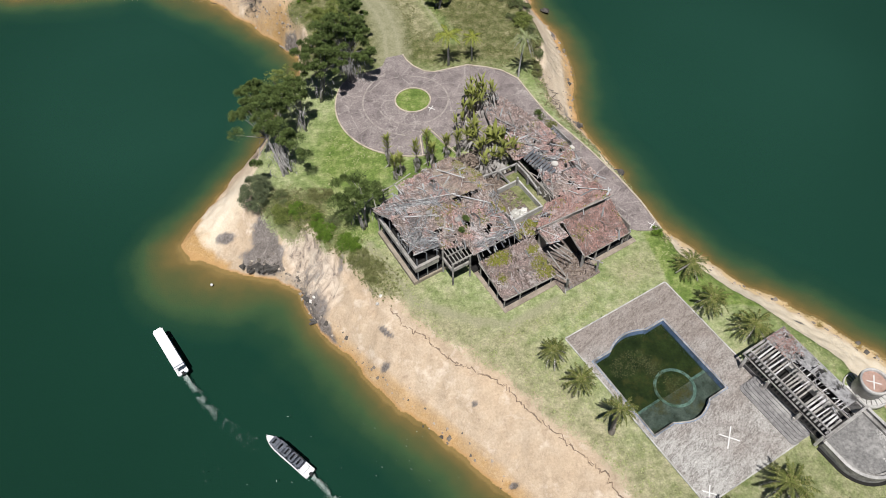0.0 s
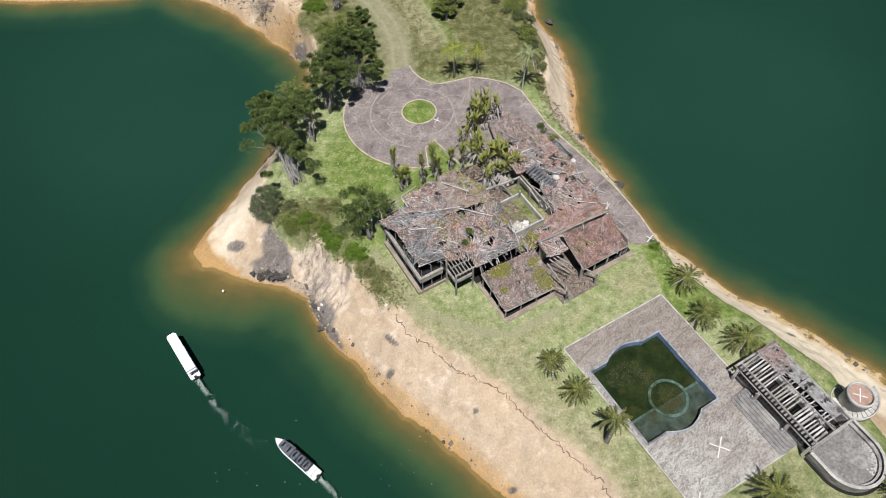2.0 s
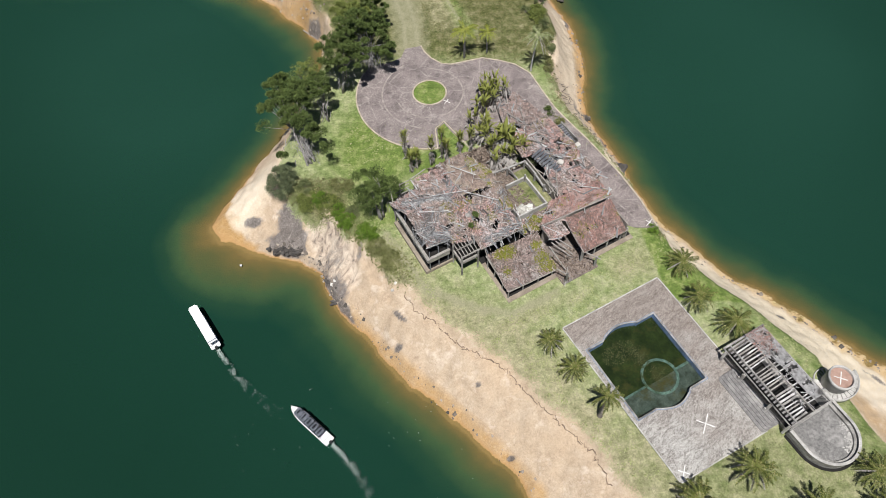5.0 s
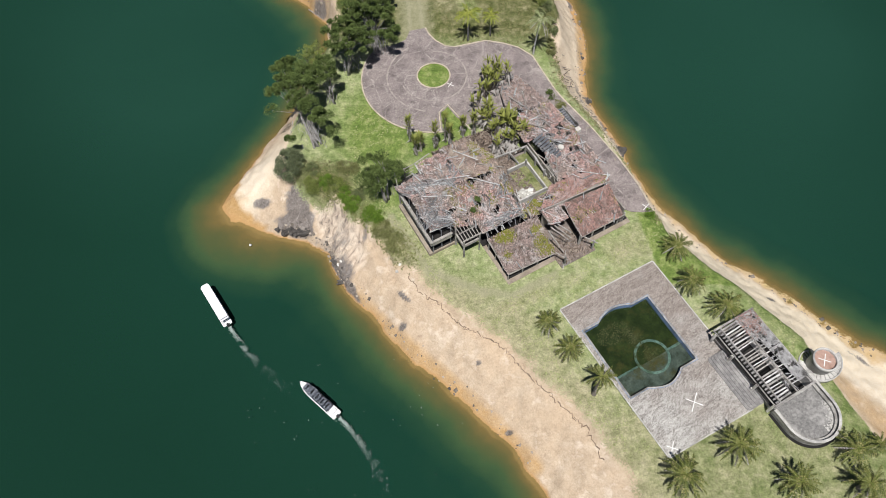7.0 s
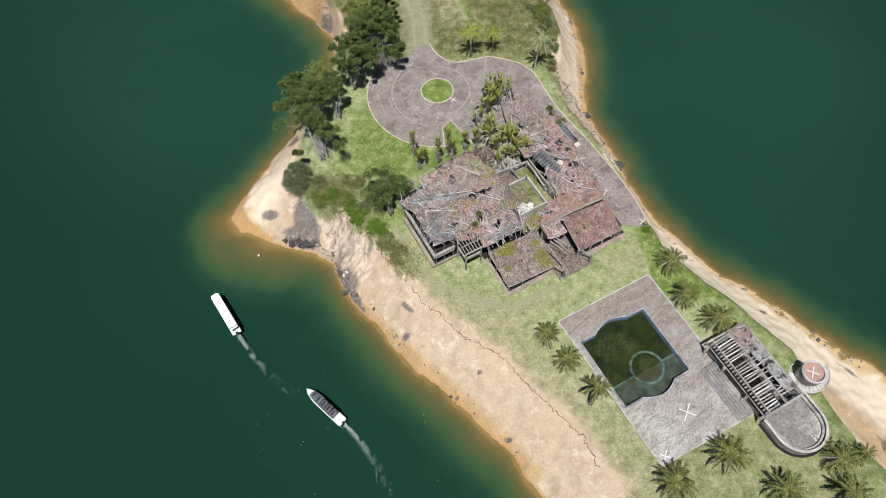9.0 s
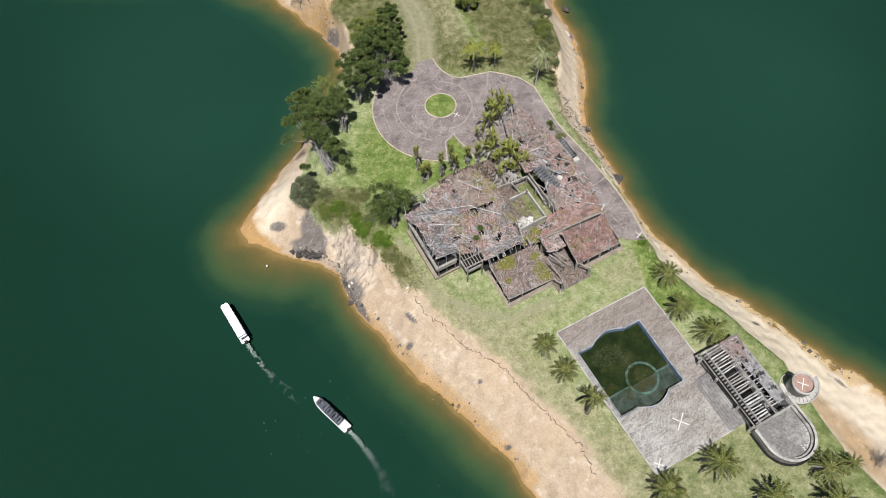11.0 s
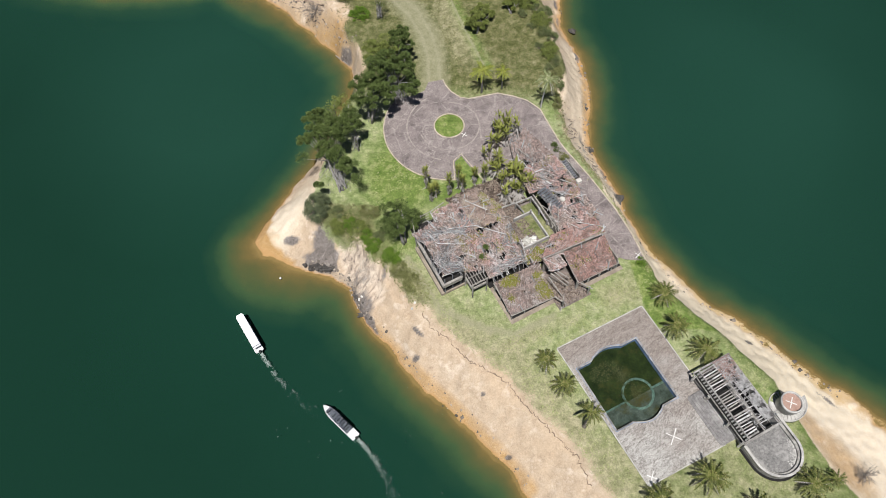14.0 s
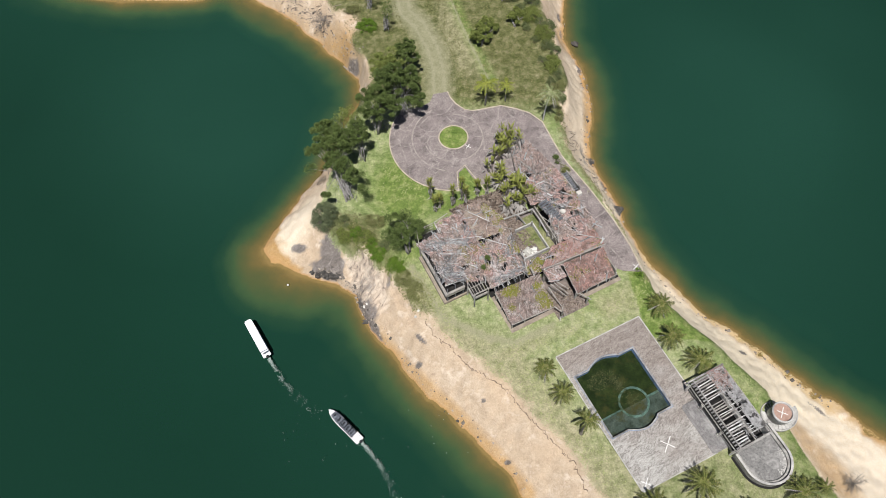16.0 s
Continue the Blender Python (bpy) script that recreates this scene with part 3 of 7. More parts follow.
# ---- the land ----
SHORE_WEST = [(-600, 200), (-150, 182), (-130, 168), (-119, 163.6), (-106, 163.8), (-97, 164.6), (-88.5, 165.2), (-85.0, 169.0), (-78.0, 170.0), (-71.6, 165.9), (-64.5, 161.6), (-58.2, 158.2), (-52.3, 151.8), (-49.0, 148.7), (-44.7, 144.1), (-40.4, 141.1), (-39.6, 139.0), (-35.7, 134.7), (-33.8, 127.4), (-35.5, 122.4),
              (-38.0, 116.5), (-39.5, 108), (-41.6, 101.8), (-45.6, 94.7), (-48.7, 87.9), (-51.3, 82.9), (-52.2, 80.5), (-49.4, 76.8), (-40.9, 74.4), (-38.6, 73.2), (-32.5, 72.4),
              (-27.8, 69.3), (-26.2, 65.5), (-23.0, 60.8), (-18.7, 56.3), (-14.4, 51.3), (-10.4, 47.7), (-5.8, 43.6), (-0.2, 39.1), (4.7, 34.2), (9.4, 30.0), (11.7, 26.6)]
SHORE_EAST = [(20, 15), (40, -12), (80, -45), (125, -45), (112, -5), (96, 25), (86.1, 42.0), (82.9, 44.8), (78.5, 48.4), (74.0, 51.5), (69.5, 55.3), (64.9, 59.2), (59.7, 63.7), (53.6, 67.9), (47.3, 72.8), (43.1, 78.2),
              (38.9, 84.2), (35.2, 91.3), (34.1, 97.0), (30.3, 104.4), (28.6, 108.1), (27.4, 112.3), (27.4, 116.1), (28.1, 121.2), (28.3, 125.2), (28.2, 131.9), (27.2, 138.9), (25.2, 144.5), (22.8, 149.6), (21.4, 153.0), (21.4, 157.2), (21.7, 169.3), (26, 230), (56, 600), (-600, 600)]
BROW_WEST = [(-600, 215), (-120, 182), (-95, 176), (-80, 178), (-62, 168), (-47.0, 158.0), (-41.1, 147.0), (-33.6, 136.5), (-30.6, 128.3), (-31.5, 118), (-34.5, 108), (-36.5, 98), (-38.6, 87.4), (-33.6, 80.7),
             (-26.6, 77.4), (-18.0, 69.2), (-15.2, 66.6), (-12.4, 62.0), (-5.9, 55.9), (1.5, 50.7), (8.0, 46.2), (13.2, 40.1), (19.8, 34.4), (23.9, 28.3)]
BROW_EAST = [(33, 12), (55, -10), (88, -30), (108, -30), (98, 0), (76, 20), (66.6, 32.1), (64.0, 36.4), (62.4, 40.8), (60.0, 45.6), (58.9, 48.8), (56.4, 51.7), (53.1, 55.2), (49.8, 58.8), (45.9, 62.2), (42.5, 65.6), (38.6, 69.8),
             (36.6, 74.9), (32.3, 86.3), (27.2, 97.0), (22.0, 105.0), (20.0, 111.8), (19.7, 116.4), (21.2, 121.5), (21.0, 128.7), (20.0, 134.7), (18.9, 138.8), (18.5, 144.5), (16.9, 149.6), (14.8, 155.0), (14.4, 161.0), (15, 230), (40, 590), (-600, 590)]
SHORE = np.array(SHORE_WEST + SHORE_EAST, float)
BROW = np.array(BROW_WEST + BROW_EAST, float)


def signed(poly, x, y):
    """Distance to a closed outline, positive inside."""
    best, inside = np.full(x.shape, 1e9), np.zeros(x.shape, bool)
    for a, b in zip(poly, np.roll(poly, -1, axis=0)):
        d = b - a
        t = np.clip(((x - a[0]) * d[0] + (y - a[1]) * d[1]) / (d @ d), 0, 1)
        best = np.minimum(best, np.hypot(x - a[0] - t * d[0], y - a[1] - t * d[1]))
        crosses = (a[1] > y) != (b[1] > y)
        inside ^= crosses & (x < a[0] + (y - a[1]) * d[0] / (d[1] if d[1] else 1e-9))
    return np.where(inside, best, -best)


def wavy(x, y, scale, seed=0.0):
    """Smooth noise, about -1 to 1."""
    return np.array([noise.noise((a * scale + seed, b * scale - seed, seed * 0.37)) for a, b in zip(x.ravel(), y.ravel())]).reshape(x.shape)


def near(x, y, cx, cy, rx, ry, turn=0.0):
    """1 at a spot, fading to 0 at its rim."""
    c, s = math.cos(radians(turn)), math.sin(radians(turn))
    u, v = (x - cx) * c + (y - cy) * s, -(x - cx) * s + (y - cy) * c
    return np.clip(1.6 * (1 - np.hypot(u / rx, v / ry)), 0, 1)


def line_near(x, y, pts, width):
    best = np.full(x.shape, 1e9)
    p = np.array(pts, float)
    for a, b in zip(p, p[1:]):
        d = b - a
        t = np.clip(((x - a[0]) * d[0] + (y - a[1]) * d[1]) / (d @ d), 0, 1)
        best = np.minimum(best, np.hypot(x - a[0] - t * d[0], y - a[1] - t * d[1]))
    return np.clip(1.5 - best / width, 0, 1)


def site_uv(x, y):
    c, s = math.cos(radians(30.6)), math.sin(radians(30.6))
    dx, dy = x - 16.95, y - 53.36
    return dx * c + dy * s, -dx * s + dy * c


def steps_out(lo, hi, step, reach):
    """Even steps between lo and hi, then growing ones out to reach."""
    xs, out, g = list(np.arange(lo, hi + step / 2, step)), [], step
    while g < reach:
        g *= 1.45
        out.append(g)
    far = np.cumsum(out)
    return np.array([lo - f for f in far[::-1]] + xs + [hi + f for f in far])


def land_height(x, y, rough=True):
    ds, db = signed(SHORE, x, y), signed(BROW, x, y)
    n1, n2 = (wavy(x, y, 0.16, 3.1), wavy(x, y, 0.55, 8.4)) if rough else (0 * x, 0 * x)
    ds = ds + n1 * 0.8 + n2 * 0.35
    s = np.clip(ds / np.maximum(ds + np.maximum(-db, 0), 1e-3), 0, 1)
    bank = WATER_Z + (-0.9 - WATER_Z) * s ** (0.85 + 0.6 * np.clip((x - 14) / 6, 0, 1) * np.clip((x + y - 75) / 10, 0, 1)) + (0.35 * n1 + 0.25 * n2) * np.minimum(1, ds) * (s < 1)
    scarp = np.clip(ds / 0.7, 0, 1) * (1 - s) * np.maximum(near(x, y, -36, 75, 6, 4), near(x, y, -26, 66, 6, 9, 35))
    bank = bank + 1.3 * scarp
    top = -0.9 + 0.86 * np.clip((db + 0.4 * n2) / 2.2, 0, 1) ** 0.7
    z = np.where(db > 0, top, bank)
    sea = WATER_Z + 0.3 * np.maximum(ds * (0.36 - 0.20 * near(x, y, -46, 74, 22, 20) - 0.06 * near(x, y, -40, 122, 16, 22) - 0.17 * near(x, y, -68, 160, 26, 10, -38) - 0.05 * near(x, y, -5, 42, 34, 9, -43) - 0.05 * near(x, y, 30, 138, 8, 26)), -4.0 - 4.0 * np.clip((-ds - 14) / 30, 0, 1)) - 0.25 * np.clip(-ds / 0.6, 0, 1)
    return np.where(ds < 0, sea, z), ds, db


gx, gy = steps_out(-75, 92, 0.42, 700), steps_out(12, 172, 0.42, 700)
X, Y = np.meshgrid(gx, gy)
Z, D_SHORE, D_BROW = land_height(X, Y)
SU, SV = site_uv(X, Y)
pit = (SU > 0.65) & (SU < 16.0) & (SV > -21.2) & (SV < -3.8)
Z = np.where(pit, -4.2, Z)
# low gullies that run down the western bank
GULLY = [(-10.6, 60.2), (-8.4, 57.6), (-4.2, 54.6), (-1.0, 51.2), (3.6, 48.6), (7.4, 46.4), (10.2, 42.6), (13.6, 39.2), (17.4, 35.6), (20.6, 32.4), (23.0, 27.0)]
drop = line_near(X + 0.8 * wavy(X, Y, 0.4, 21.7), Y + 0.8 * wavy(X, Y, 0.4, 25.7), [(-21, 71.5), (-17.2, 66.0), (-13.2, 60.6)], 0.5)
gully = line_near(X + 0.5 * wavy(X, Y, 0.5, 1.7), Y + 0.5 * wavy(X, Y, 0.5, 5.7), GULLY, 0.62)
gully = np.maximum(gully, drop)
Z = Z - 0.35 * gully
on_bank = (D_BROW < 0.5) & (D_SHORE > 0.5) & (X < 12) & (Y < 84) & (Y > 25)
P, Q = (X + Y) * 0.7071, (Y - X) * 0.7071
ridge = np.clip(1 - 3.2 * np.abs(wavy(P * 0.45, Q + 0.4 * wavy(X, Y, 0.3, 2.2), 0.42, 17.0)), 0, 1)
Z = Z - 0.30 * ridge * on_bank * np.clip(-D_BROW / 2 + 0.3, 0, 1)
n_mid = wavy(X, Y, 0.25, 12.0)
COVER = np.clip(0.5 + (D_BROW - 0.6 * (Y < 62) + 1.6 * n_mid) / (3.0 + 3.0 * (Y < 62)), 0, 1) * (D_SHORE > 0.5)
east_lawn = (X > 33 + 20 * (Y < 38)) & (Y < 75) & (Y > 20)
COVER = np.where(east_lawn, np.clip(0.5 + (D_BROW + 0.7 + 0.7 * n_mid) / 1.6, 0, 1), COVER)
COVER = np.maximum(COVER, 0.75 * near(X, Y, -31, 80, 9, 4, -40))
COVER = np.maximum(COVER, 0.9 * near(X, Y, -34.5, 117, 5, 15))
COVER = COVER * (1 - 0.5 * gully) * (1 - near(X, Y, 21.5, 121.0, 4, 9))
COVER = COVER * (1 - 0.8 * near(X, Y, -41, 147, 8, 9)) * (1 - 0.9 * near(X, Y, 69.5, 37, 4, 11, 35))
LUSH = np.maximum.reduce([near(X, Y, -18, 94, 15, 19), near(X, Y, -7, 90, 12, 5), near(X, Y, -7.5, 109.3, 5, 5), near(X, Y, -34, 146, 5, 6), near(X, Y, -16, 77, 7, 5) * 0.9, 0.5 * near(X, Y, 17.5, 116, 4, 5),
                          near(X, Y, 38, 66, 3, 11, 30), 0.3 * near(X, Y, 26, 69, 11, 5, 30), 0.2 * near(X, Y, -1, 60.5, 12, 2.6, -28), 0.5 * near(X, Y, -3, 124, 11, 5), near(X, Y, -6, 148, 2.5, 22, 22), near(X, Y, 52, 48, 4, 14, 40), 0.75 * east_lawn * np.clip(1 - D_BROW / 6.0, 0, 1)])
SCRUBBY = np.maximum.reduce([0.95 * np.clip((Y - 115) / 8, 0, 1), near(X, Y, 6, 143, 17, 24), near(X, Y, -16, 148, 6, 30, 10) * 0.7, near(X, Y, -27, 80, 10, 6, -35), near(X, Y, -14, 66, 3.5, 9, 40), near(X, Y, 5, 170, 25, 25), 0.48 * near(X, Y, 48, 26, 34, 17)])
DRYNESS = np.clip(0.10 + 0.12 * (Y < 60) + 0.85 * np.clip(1 - D_BROW / 10.0, 0, 1) * (X < 35) * (Y < 72) + 0.25 * n_mid * (Y < 70) + 0.55 * near(X, Y, -8, 143, 6, 20, 18) + 0.55 * near(X, Y, 27.5, 66, 3.2, 5, 30)
                  + 0.35 * near(X, Y, 14, 57, 14, 2, 25) + 0.4 * near(X, Y, -11, 62, 2, 14, 48), 0, 1) * (1 - 0.7 * LUSH)
TRACK = np.maximum.reduce([line_near(X, Y, [(-13.2, 122), (-14.0, 131), (-16.2, 139), (-20.5, 147), (-25, 152), (-26.5, 160), (-24, 178)], 0.55),
                           line_near(X, Y, [(-10.4, 123), (-11.4, 131), (-13.6, 139.5), (-17.8, 148), (-22.5, 153.5), (-23.5, 161), (-21, 178)], 0.5),
                           0.75 * line_near(X, Y, [(-12, 123), (-12.7, 131), (-15, 139.5), (-19.2, 148), (-23.8, 153), (-25, 161), (-22, 178)], 3.3),
                           0.8 * line_near(X, Y, [(0.4, 129), (-3.9, 139), (-7.9, 149), (-11.4, 159), (-12.4, 172)], 0.28),
                           0.75 * line_near(X, Y, [(-14.6, 72.5), (-6.5, 60.6), (3.5, 56.8), (9, 56.2), (16.5, 60.5)], 0.8)])
PALE = np.maximum(near(X, Y, -45, 84, 6, 14, -35), np.clip((X - 16 + 0.55 * (45 - Y).clip(0)* -1) / 8, 0, 1) * np.clip((D_SHORE - 0.8) / 1.8, 0, 1) * (X + Y > 75) * np.clip(1.0 - 0.5 * (Y - 92) / 20, 0.45, 1))
BLOND = np.clip((X - 28) / 8, 0, 1) * np.clip((90 - Y) / 8, 0, 1) * np.clip((Y - 40) / 12, 0, 1)
bare = np.maximum(near(X, Y, 70.5, 34, 5, 10, 30), 0.9 * near(X, Y, 66.6, 39.0, 3.6, 10, 32))
PALE = PALE * (1 - 0.95 * bare)
ROCK = np.maximum.reduce([near(X, Y, -42.4, 79.2, 2.6, 1.2, -5), near(X, Y, -34.8, 77.4, 3.0, 4.6, 12), 0.9 * near(X, Y, -35.5, 75.0, 5.0, 1.6, -8), 0.62 * near(X, Y, -30.6, 75.4, 5.0, 3.6, -35), 0.60 * near(X, Y, -26.4, 71.0, 5.4, 4.0, -48),
                          line_near(X, Y, [(-38, 74.4), (-33, 73.4), (-28.6, 70.2), (-26.8, 66.4), (-24.9, 62.8), (-22.6, 60.0)], 0.75), 0.75 * near(X, Y, -23.6, 64.4, 2.0, 3.6, 30), 0.6 * near(X, Y, -19.6, 70.3, 0.8, 2.2, -10), 0.6 * near(X, Y, -13.8, 64.2, 1.0, 1.8, 30),
                          near(X, Y, -11.7, 52.2, 1.1, 0.8), near(X, Y, 8, 33.2, 0.9, 0.7), 0.8 * near(X, Y, 2.5, 44.5, 0.7, 0.6), near(X, Y, 58.2, 59.3, 1.3, 0.7, -20), near(X, Y, -11.5, 57.0, 2.4, 0.5, -40),
                          near(X, Y, 33.2, 95.3, 0.9, 2.0, 20), near(X, Y, 27.8, 110, 0.9, 2.2), near(X, Y, 25.6, 141, 0.8, 3.2, 10), near(X, Y, 24, 152, 1.0, 2.0), 0.7 * near(X, Y, 72.5, 47.8, 3.2, 0.6, -38),
                          near(X, Y, -37, 137.4, 3.2, 1.4, -35), 0.75 * near(X, Y, -50, 147, 5.0, 2.0, -35), near(X, Y, 30.6, 102.5, 0.6, 3.0, 25), 0.7 * line_near(X, Y, [(22.4, 150.6), (25.4, 144.8), (27.5, 138.5), (28.5, 131)], 0.3), near(X, Y, 21.0, 154.5, 0.9, 2.2), near(X, Y, 20.3, 161, 1.0, 2.4), 0.6 * near(X, Y, 25.4, 111, 0.8, 5.0, 8)])
wedge = np.clip((X - np.interp(Y, [60, 63.4, 72.3, 76], [36.0, 35.0, 33.0, 32.2])) / 0.35, 0, 1) * (Y > 59) * (Y < 74) * (D_BROW > 0)
LUSH = np.maximum(LUSH, wedge)
DRYNESS = np.clip(DRYNESS + 0.35 * (1 - wedge) * near(X, Y, 31.5, 66.5, 4, 5, 20), 0, 1) * (1 - 0.8 * wedge)
SCRUBBY = SCRUBBY * (1 - 0.85 * line_near(X, Y, [(1, 129), (-3.5, 139), (-7.5, 149), (-11, 159), (-12, 172)], 1.7))
LUSH = np.maximum(LUSH, 0.8 * line_near(X, Y, [(1, 129), (-3.5, 139), (-7.5, 149), (-11, 159), (-12, 172)], 1.7))
def inside(points, soft):
    """1 within an outline, fading to 0 over soft metres past its edge."""
    d = signed(np.array(points, float), X + 0.5 * wavy(X, Y, 0.7, 14.0), Y + 0.5 * wavy(X, Y, 0.7, 4.0))
    return np.clip(0.5 + d / soft, 0, 1)


SLAB = inside([(-35.8, 81.1), (-32.5, 80.6), (-31.2, 75.5), (-31.0, 72.4), (-35.6, 72.6), (-37.3, 73.6), (-36.4, 76.6)], 0.8)
FOOT = inside([(-27.8, 67.9), (-25.9, 67.2), (-24.0, 63.5), (-21.4, 60.6), (-20.4, 57.6), (-23.1, 59.3), (-25.8, 62.3), (-27.0, 65.3)], 0.8)
ROCK = np.maximum.reduce([ROCK * (1 - 0.8 * near(X, Y, -30, 74, 8, 8)), SLAB, FOOT])
STRATA = inside([(-31.3, 79.6), (-27.0, 79.2), (-20.4, 70.6), (-19.7, 65.2), (-22.6, 63.6), (-26.2, 67.6), (-29.6, 71.8)], 1.6) * (1 - SLAB)
LOBE = inside([(-54.2, 90.0), (-50.4, 88.6), (-48.3, 84.6), (-49.4, 82.4), (-47.4, 79.6), (-44.0, 76.4), (-41.0, 74.9), (-46, 73.0), (-54, 76), (-56, 84)], 0.9)
RUST = np.maximum.reduce([LOBE, 0.5 * bare, 0.75 * line_near(X, Y, [(-23.4, 60.4), (-18, 55.6), (-13.6, 51.0), (-5, 43.8), (5, 34.9), (12, 27.4)], 1.5), 0.75 * near(X, Y, -44, 143, 15, 7, -35), 0.6 * near(X, Y, -62, 156, 16, 6, -30), 0.55 * near(X, Y, -49.5, 80, 5, 4), 0.55 * near(X, Y, -21.5, 58.0, 5, 3.5, -45), 0.4 * near(X, Y, -8, 45.5, 10, 1.8, -40), 0.75 * near(X, Y, 27.6, 124, 2.2, 24), 0.6 * near(X, Y, 21, 152, 3, 10), 0.9 * near(X, Y, -40, 142, 6, 5, -40)])
# where reflected sky is painted into the water's bed colour
MILKY_SHEEN = np.maximum.reduce([0.85 * near(X, Y, 68, 125, 60, 85, -20), 0.85 * near(X, Y, -72, 125, 52, 52), 0.35 * near(X, Y, 30, 190, 60, 60)]) * np.clip(0.8 + 0.35 * wavy(X, Y, 0.03, 6.0), 0, 1)

groove = np.clip(1 - 2.4 * np.abs(wavy(P * 0.16 + 0.3 * wavy(X, Y, 0.25, 3.3), Q, 0.55, 27.0)), 0, 1)
Z = Z - STRATA * (0.75 * groove - 0.2) - 0.5 * SLAB * np.clip(wavy(X, Y, 0.45, 33.0), 0, 1)
nx, ny = len(gx), len(gy)
idx = np.arange(nx * ny).reshape(ny, nx)
quads = np.stack([idx[:-1, :-1], idx[:-1, 1:], idx[1:, 1:], idx[1:, :-1]], -1).reshape(-1, 4)
me = bpy.data.meshes.new("ground")
me.vertices.add(nx * ny)
me.vertices.foreach_set("co", np.stack([X, Y, Z], -1).reshape(-1).astype(np.float32))
me.loops.add(quads.size)
me.loops.foreach_set("vertex_index", quads.reshape(-1).astype(np.int32))
me.polygons.add(len(quads))
me.polygons.foreach_set("loop_start", np.arange(0, quads.size, 4, dtype=np.int32))
me.update(calc_edges=True)
me.polygons.foreach_set("use_smooth", [True] * len(quads))
for key, field in (("cover", COVER), ("lush", LUSH), ("scrub", SCRUBBY), ("dry", DRYNESS), ("track", TRACK), ("pale", PALE), ("rock", ROCK), ("milky_sheen", MILKY_SHEEN), ("rust", RUST), ("strata", STRATA), ("blond", BLOND)):
    me.attributes.new(key, "FLOAT", "POINT").data.foreach_set("value", field.reshape(-1).astype(np.float32))
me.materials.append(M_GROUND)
ground = tagged(new("ground", me), "grassy peninsula with bare sandy banks sloping into a lake", "ground", kind="structure")


def brow_at(x, y):
    """Distance inside the brow, from the grid."""
    return float(D_BROW[int(np.clip(np.searchsorted(gy, y) - 1, 0, ny - 2)), int(np.clip(np.searchsorted(gx, x) - 1, 0, nx - 2))])


def ground_at(x, y):
    """The land's height at a place, from the grid."""
    i = int(np.clip(np.searchsorted(gx, x) - 1, 0, nx - 2))
    j = int(np.clip(np.searchsorted(gy, y) - 1, 0, ny - 2))
    a, b = (x - gx[i]) / (gx[i + 1] - gx[i]), (y - gy[j]) / (gy[j + 1] - gy[j])
    return float((Z[j, i] * (1 - a) + Z[j, i + 1] * a) * (1 - b) + (Z[j + 1, i] * (1 - a) + Z[j + 1, i + 1] * a) * b)




def soil_crack(points, width, seed):
    """A jagged crack of bare earth along the slope, coloured dark for its shadow."""
    r = random.Random(seed)
    pts = []
    for a, b in zip(points, points[1:]):
        k = max(2, int(math.dist(a, b) / 0.35))
        for i in range(k):
            s = i / k
            pts.append((a[0] + (b[0] - a[0]) * s + r.gauss(0, 0.22), a[1] + (b[1] - a[1]) * s + r.gauss(0, 0.22)))
    bm = bmesh.new()
    rows = []
    for i, (x, y) in enumerate(pts):
        w = width * max(0.15, 0.6 + 0.9 * noise.noise((i * 0.23, seed, 0)))
        z = ground_at(x, y)
        rows.append([bm.verts.new((x - w * 0.5, y - w * 0.5, z + 0.03)), bm.verts.new((x, y, z - 0.02)), bm.verts.new((x + w * 0.5, y + w * 0.5, z + 0.10))])
    for a, b in zip(rows, rows[1:]):
        for k in range(2):
            bm.faces.new((a[k], a[k + 1], b[k + 1], b[k]))
    ob = part("soil_crack", bm, surface("crack_shade_earth", (0.16, 0.12, 0.09), (0.30, 0.225, 0.165), 1.5))
    return tagged(ob, "jagged crack of bare earth across the bank, darkened for its shadow", "ground", kind="structure")


soil_crack(GULLY, 0.46, 3)

bm = bmesh.new()
bm.faces.new([bm.verts.new((x, y, WATER_Z)) for x, y in ((-3000, -3000), (3000, -3000), (3000, 3000), (-3000, 3000))])
water = tagged(part("water", bm, M_WATER), "calm green lake water turning amber near the shore", "water", kind="structure")

# ---- round plaza, drive and promenade ----
PC = (-7.5, 109.3)
outline = arc(*PC, 15.7, 150, 302, 48)
outline += [(3.0, 95.2), tuple(on_site(14, 40)[:2]), tuple(on_site(22.2, 37)[:2]), tuple(on_site(22.3, 12.0)[:2]), tuple(on_site(23.6, 10.4)[:2]), tuple(on_site(27.2, 8.2)[:2]), tuple(on_site(28.4, 15)[:2]),
            tuple(on_site(28.9, 22)[:2]), tuple(on_site(28.7, 32)[:2]), tuple(on_site(28.0, 41)[:2]), (18.9, 105.0), (16.6, 109.9), (14.3, 115.1), (11.2, 117.7), (8.0, 118.9), (4.0, 119.8), (0.6, 118.8), (-3.0, 117.8), (-5.2, 118.1), (-7.6, 119.9), (-9.2, 122.0), (-10.0, 123.9),
            (-13.4, 123.0), (-14.2, 120.2), (-16.6, 118.6)]
bed_ring = arc(*PC, 3.45, 0, 354, 59)
plaza = part("plaza", prism(outline, [bed_ring], -0.35, 0.05), M_PLAZA)
tagged(plaza, "round forecourt of worn grey-violet paving with a pale kerb", "pavement", kind="structure")
part("kerb", ring_band(bed_ring, arc(*PC, 3.75, 0, 354, 59), -0.2, 0.17), M_KERB, plaza, "pale kerb round the grass bed")
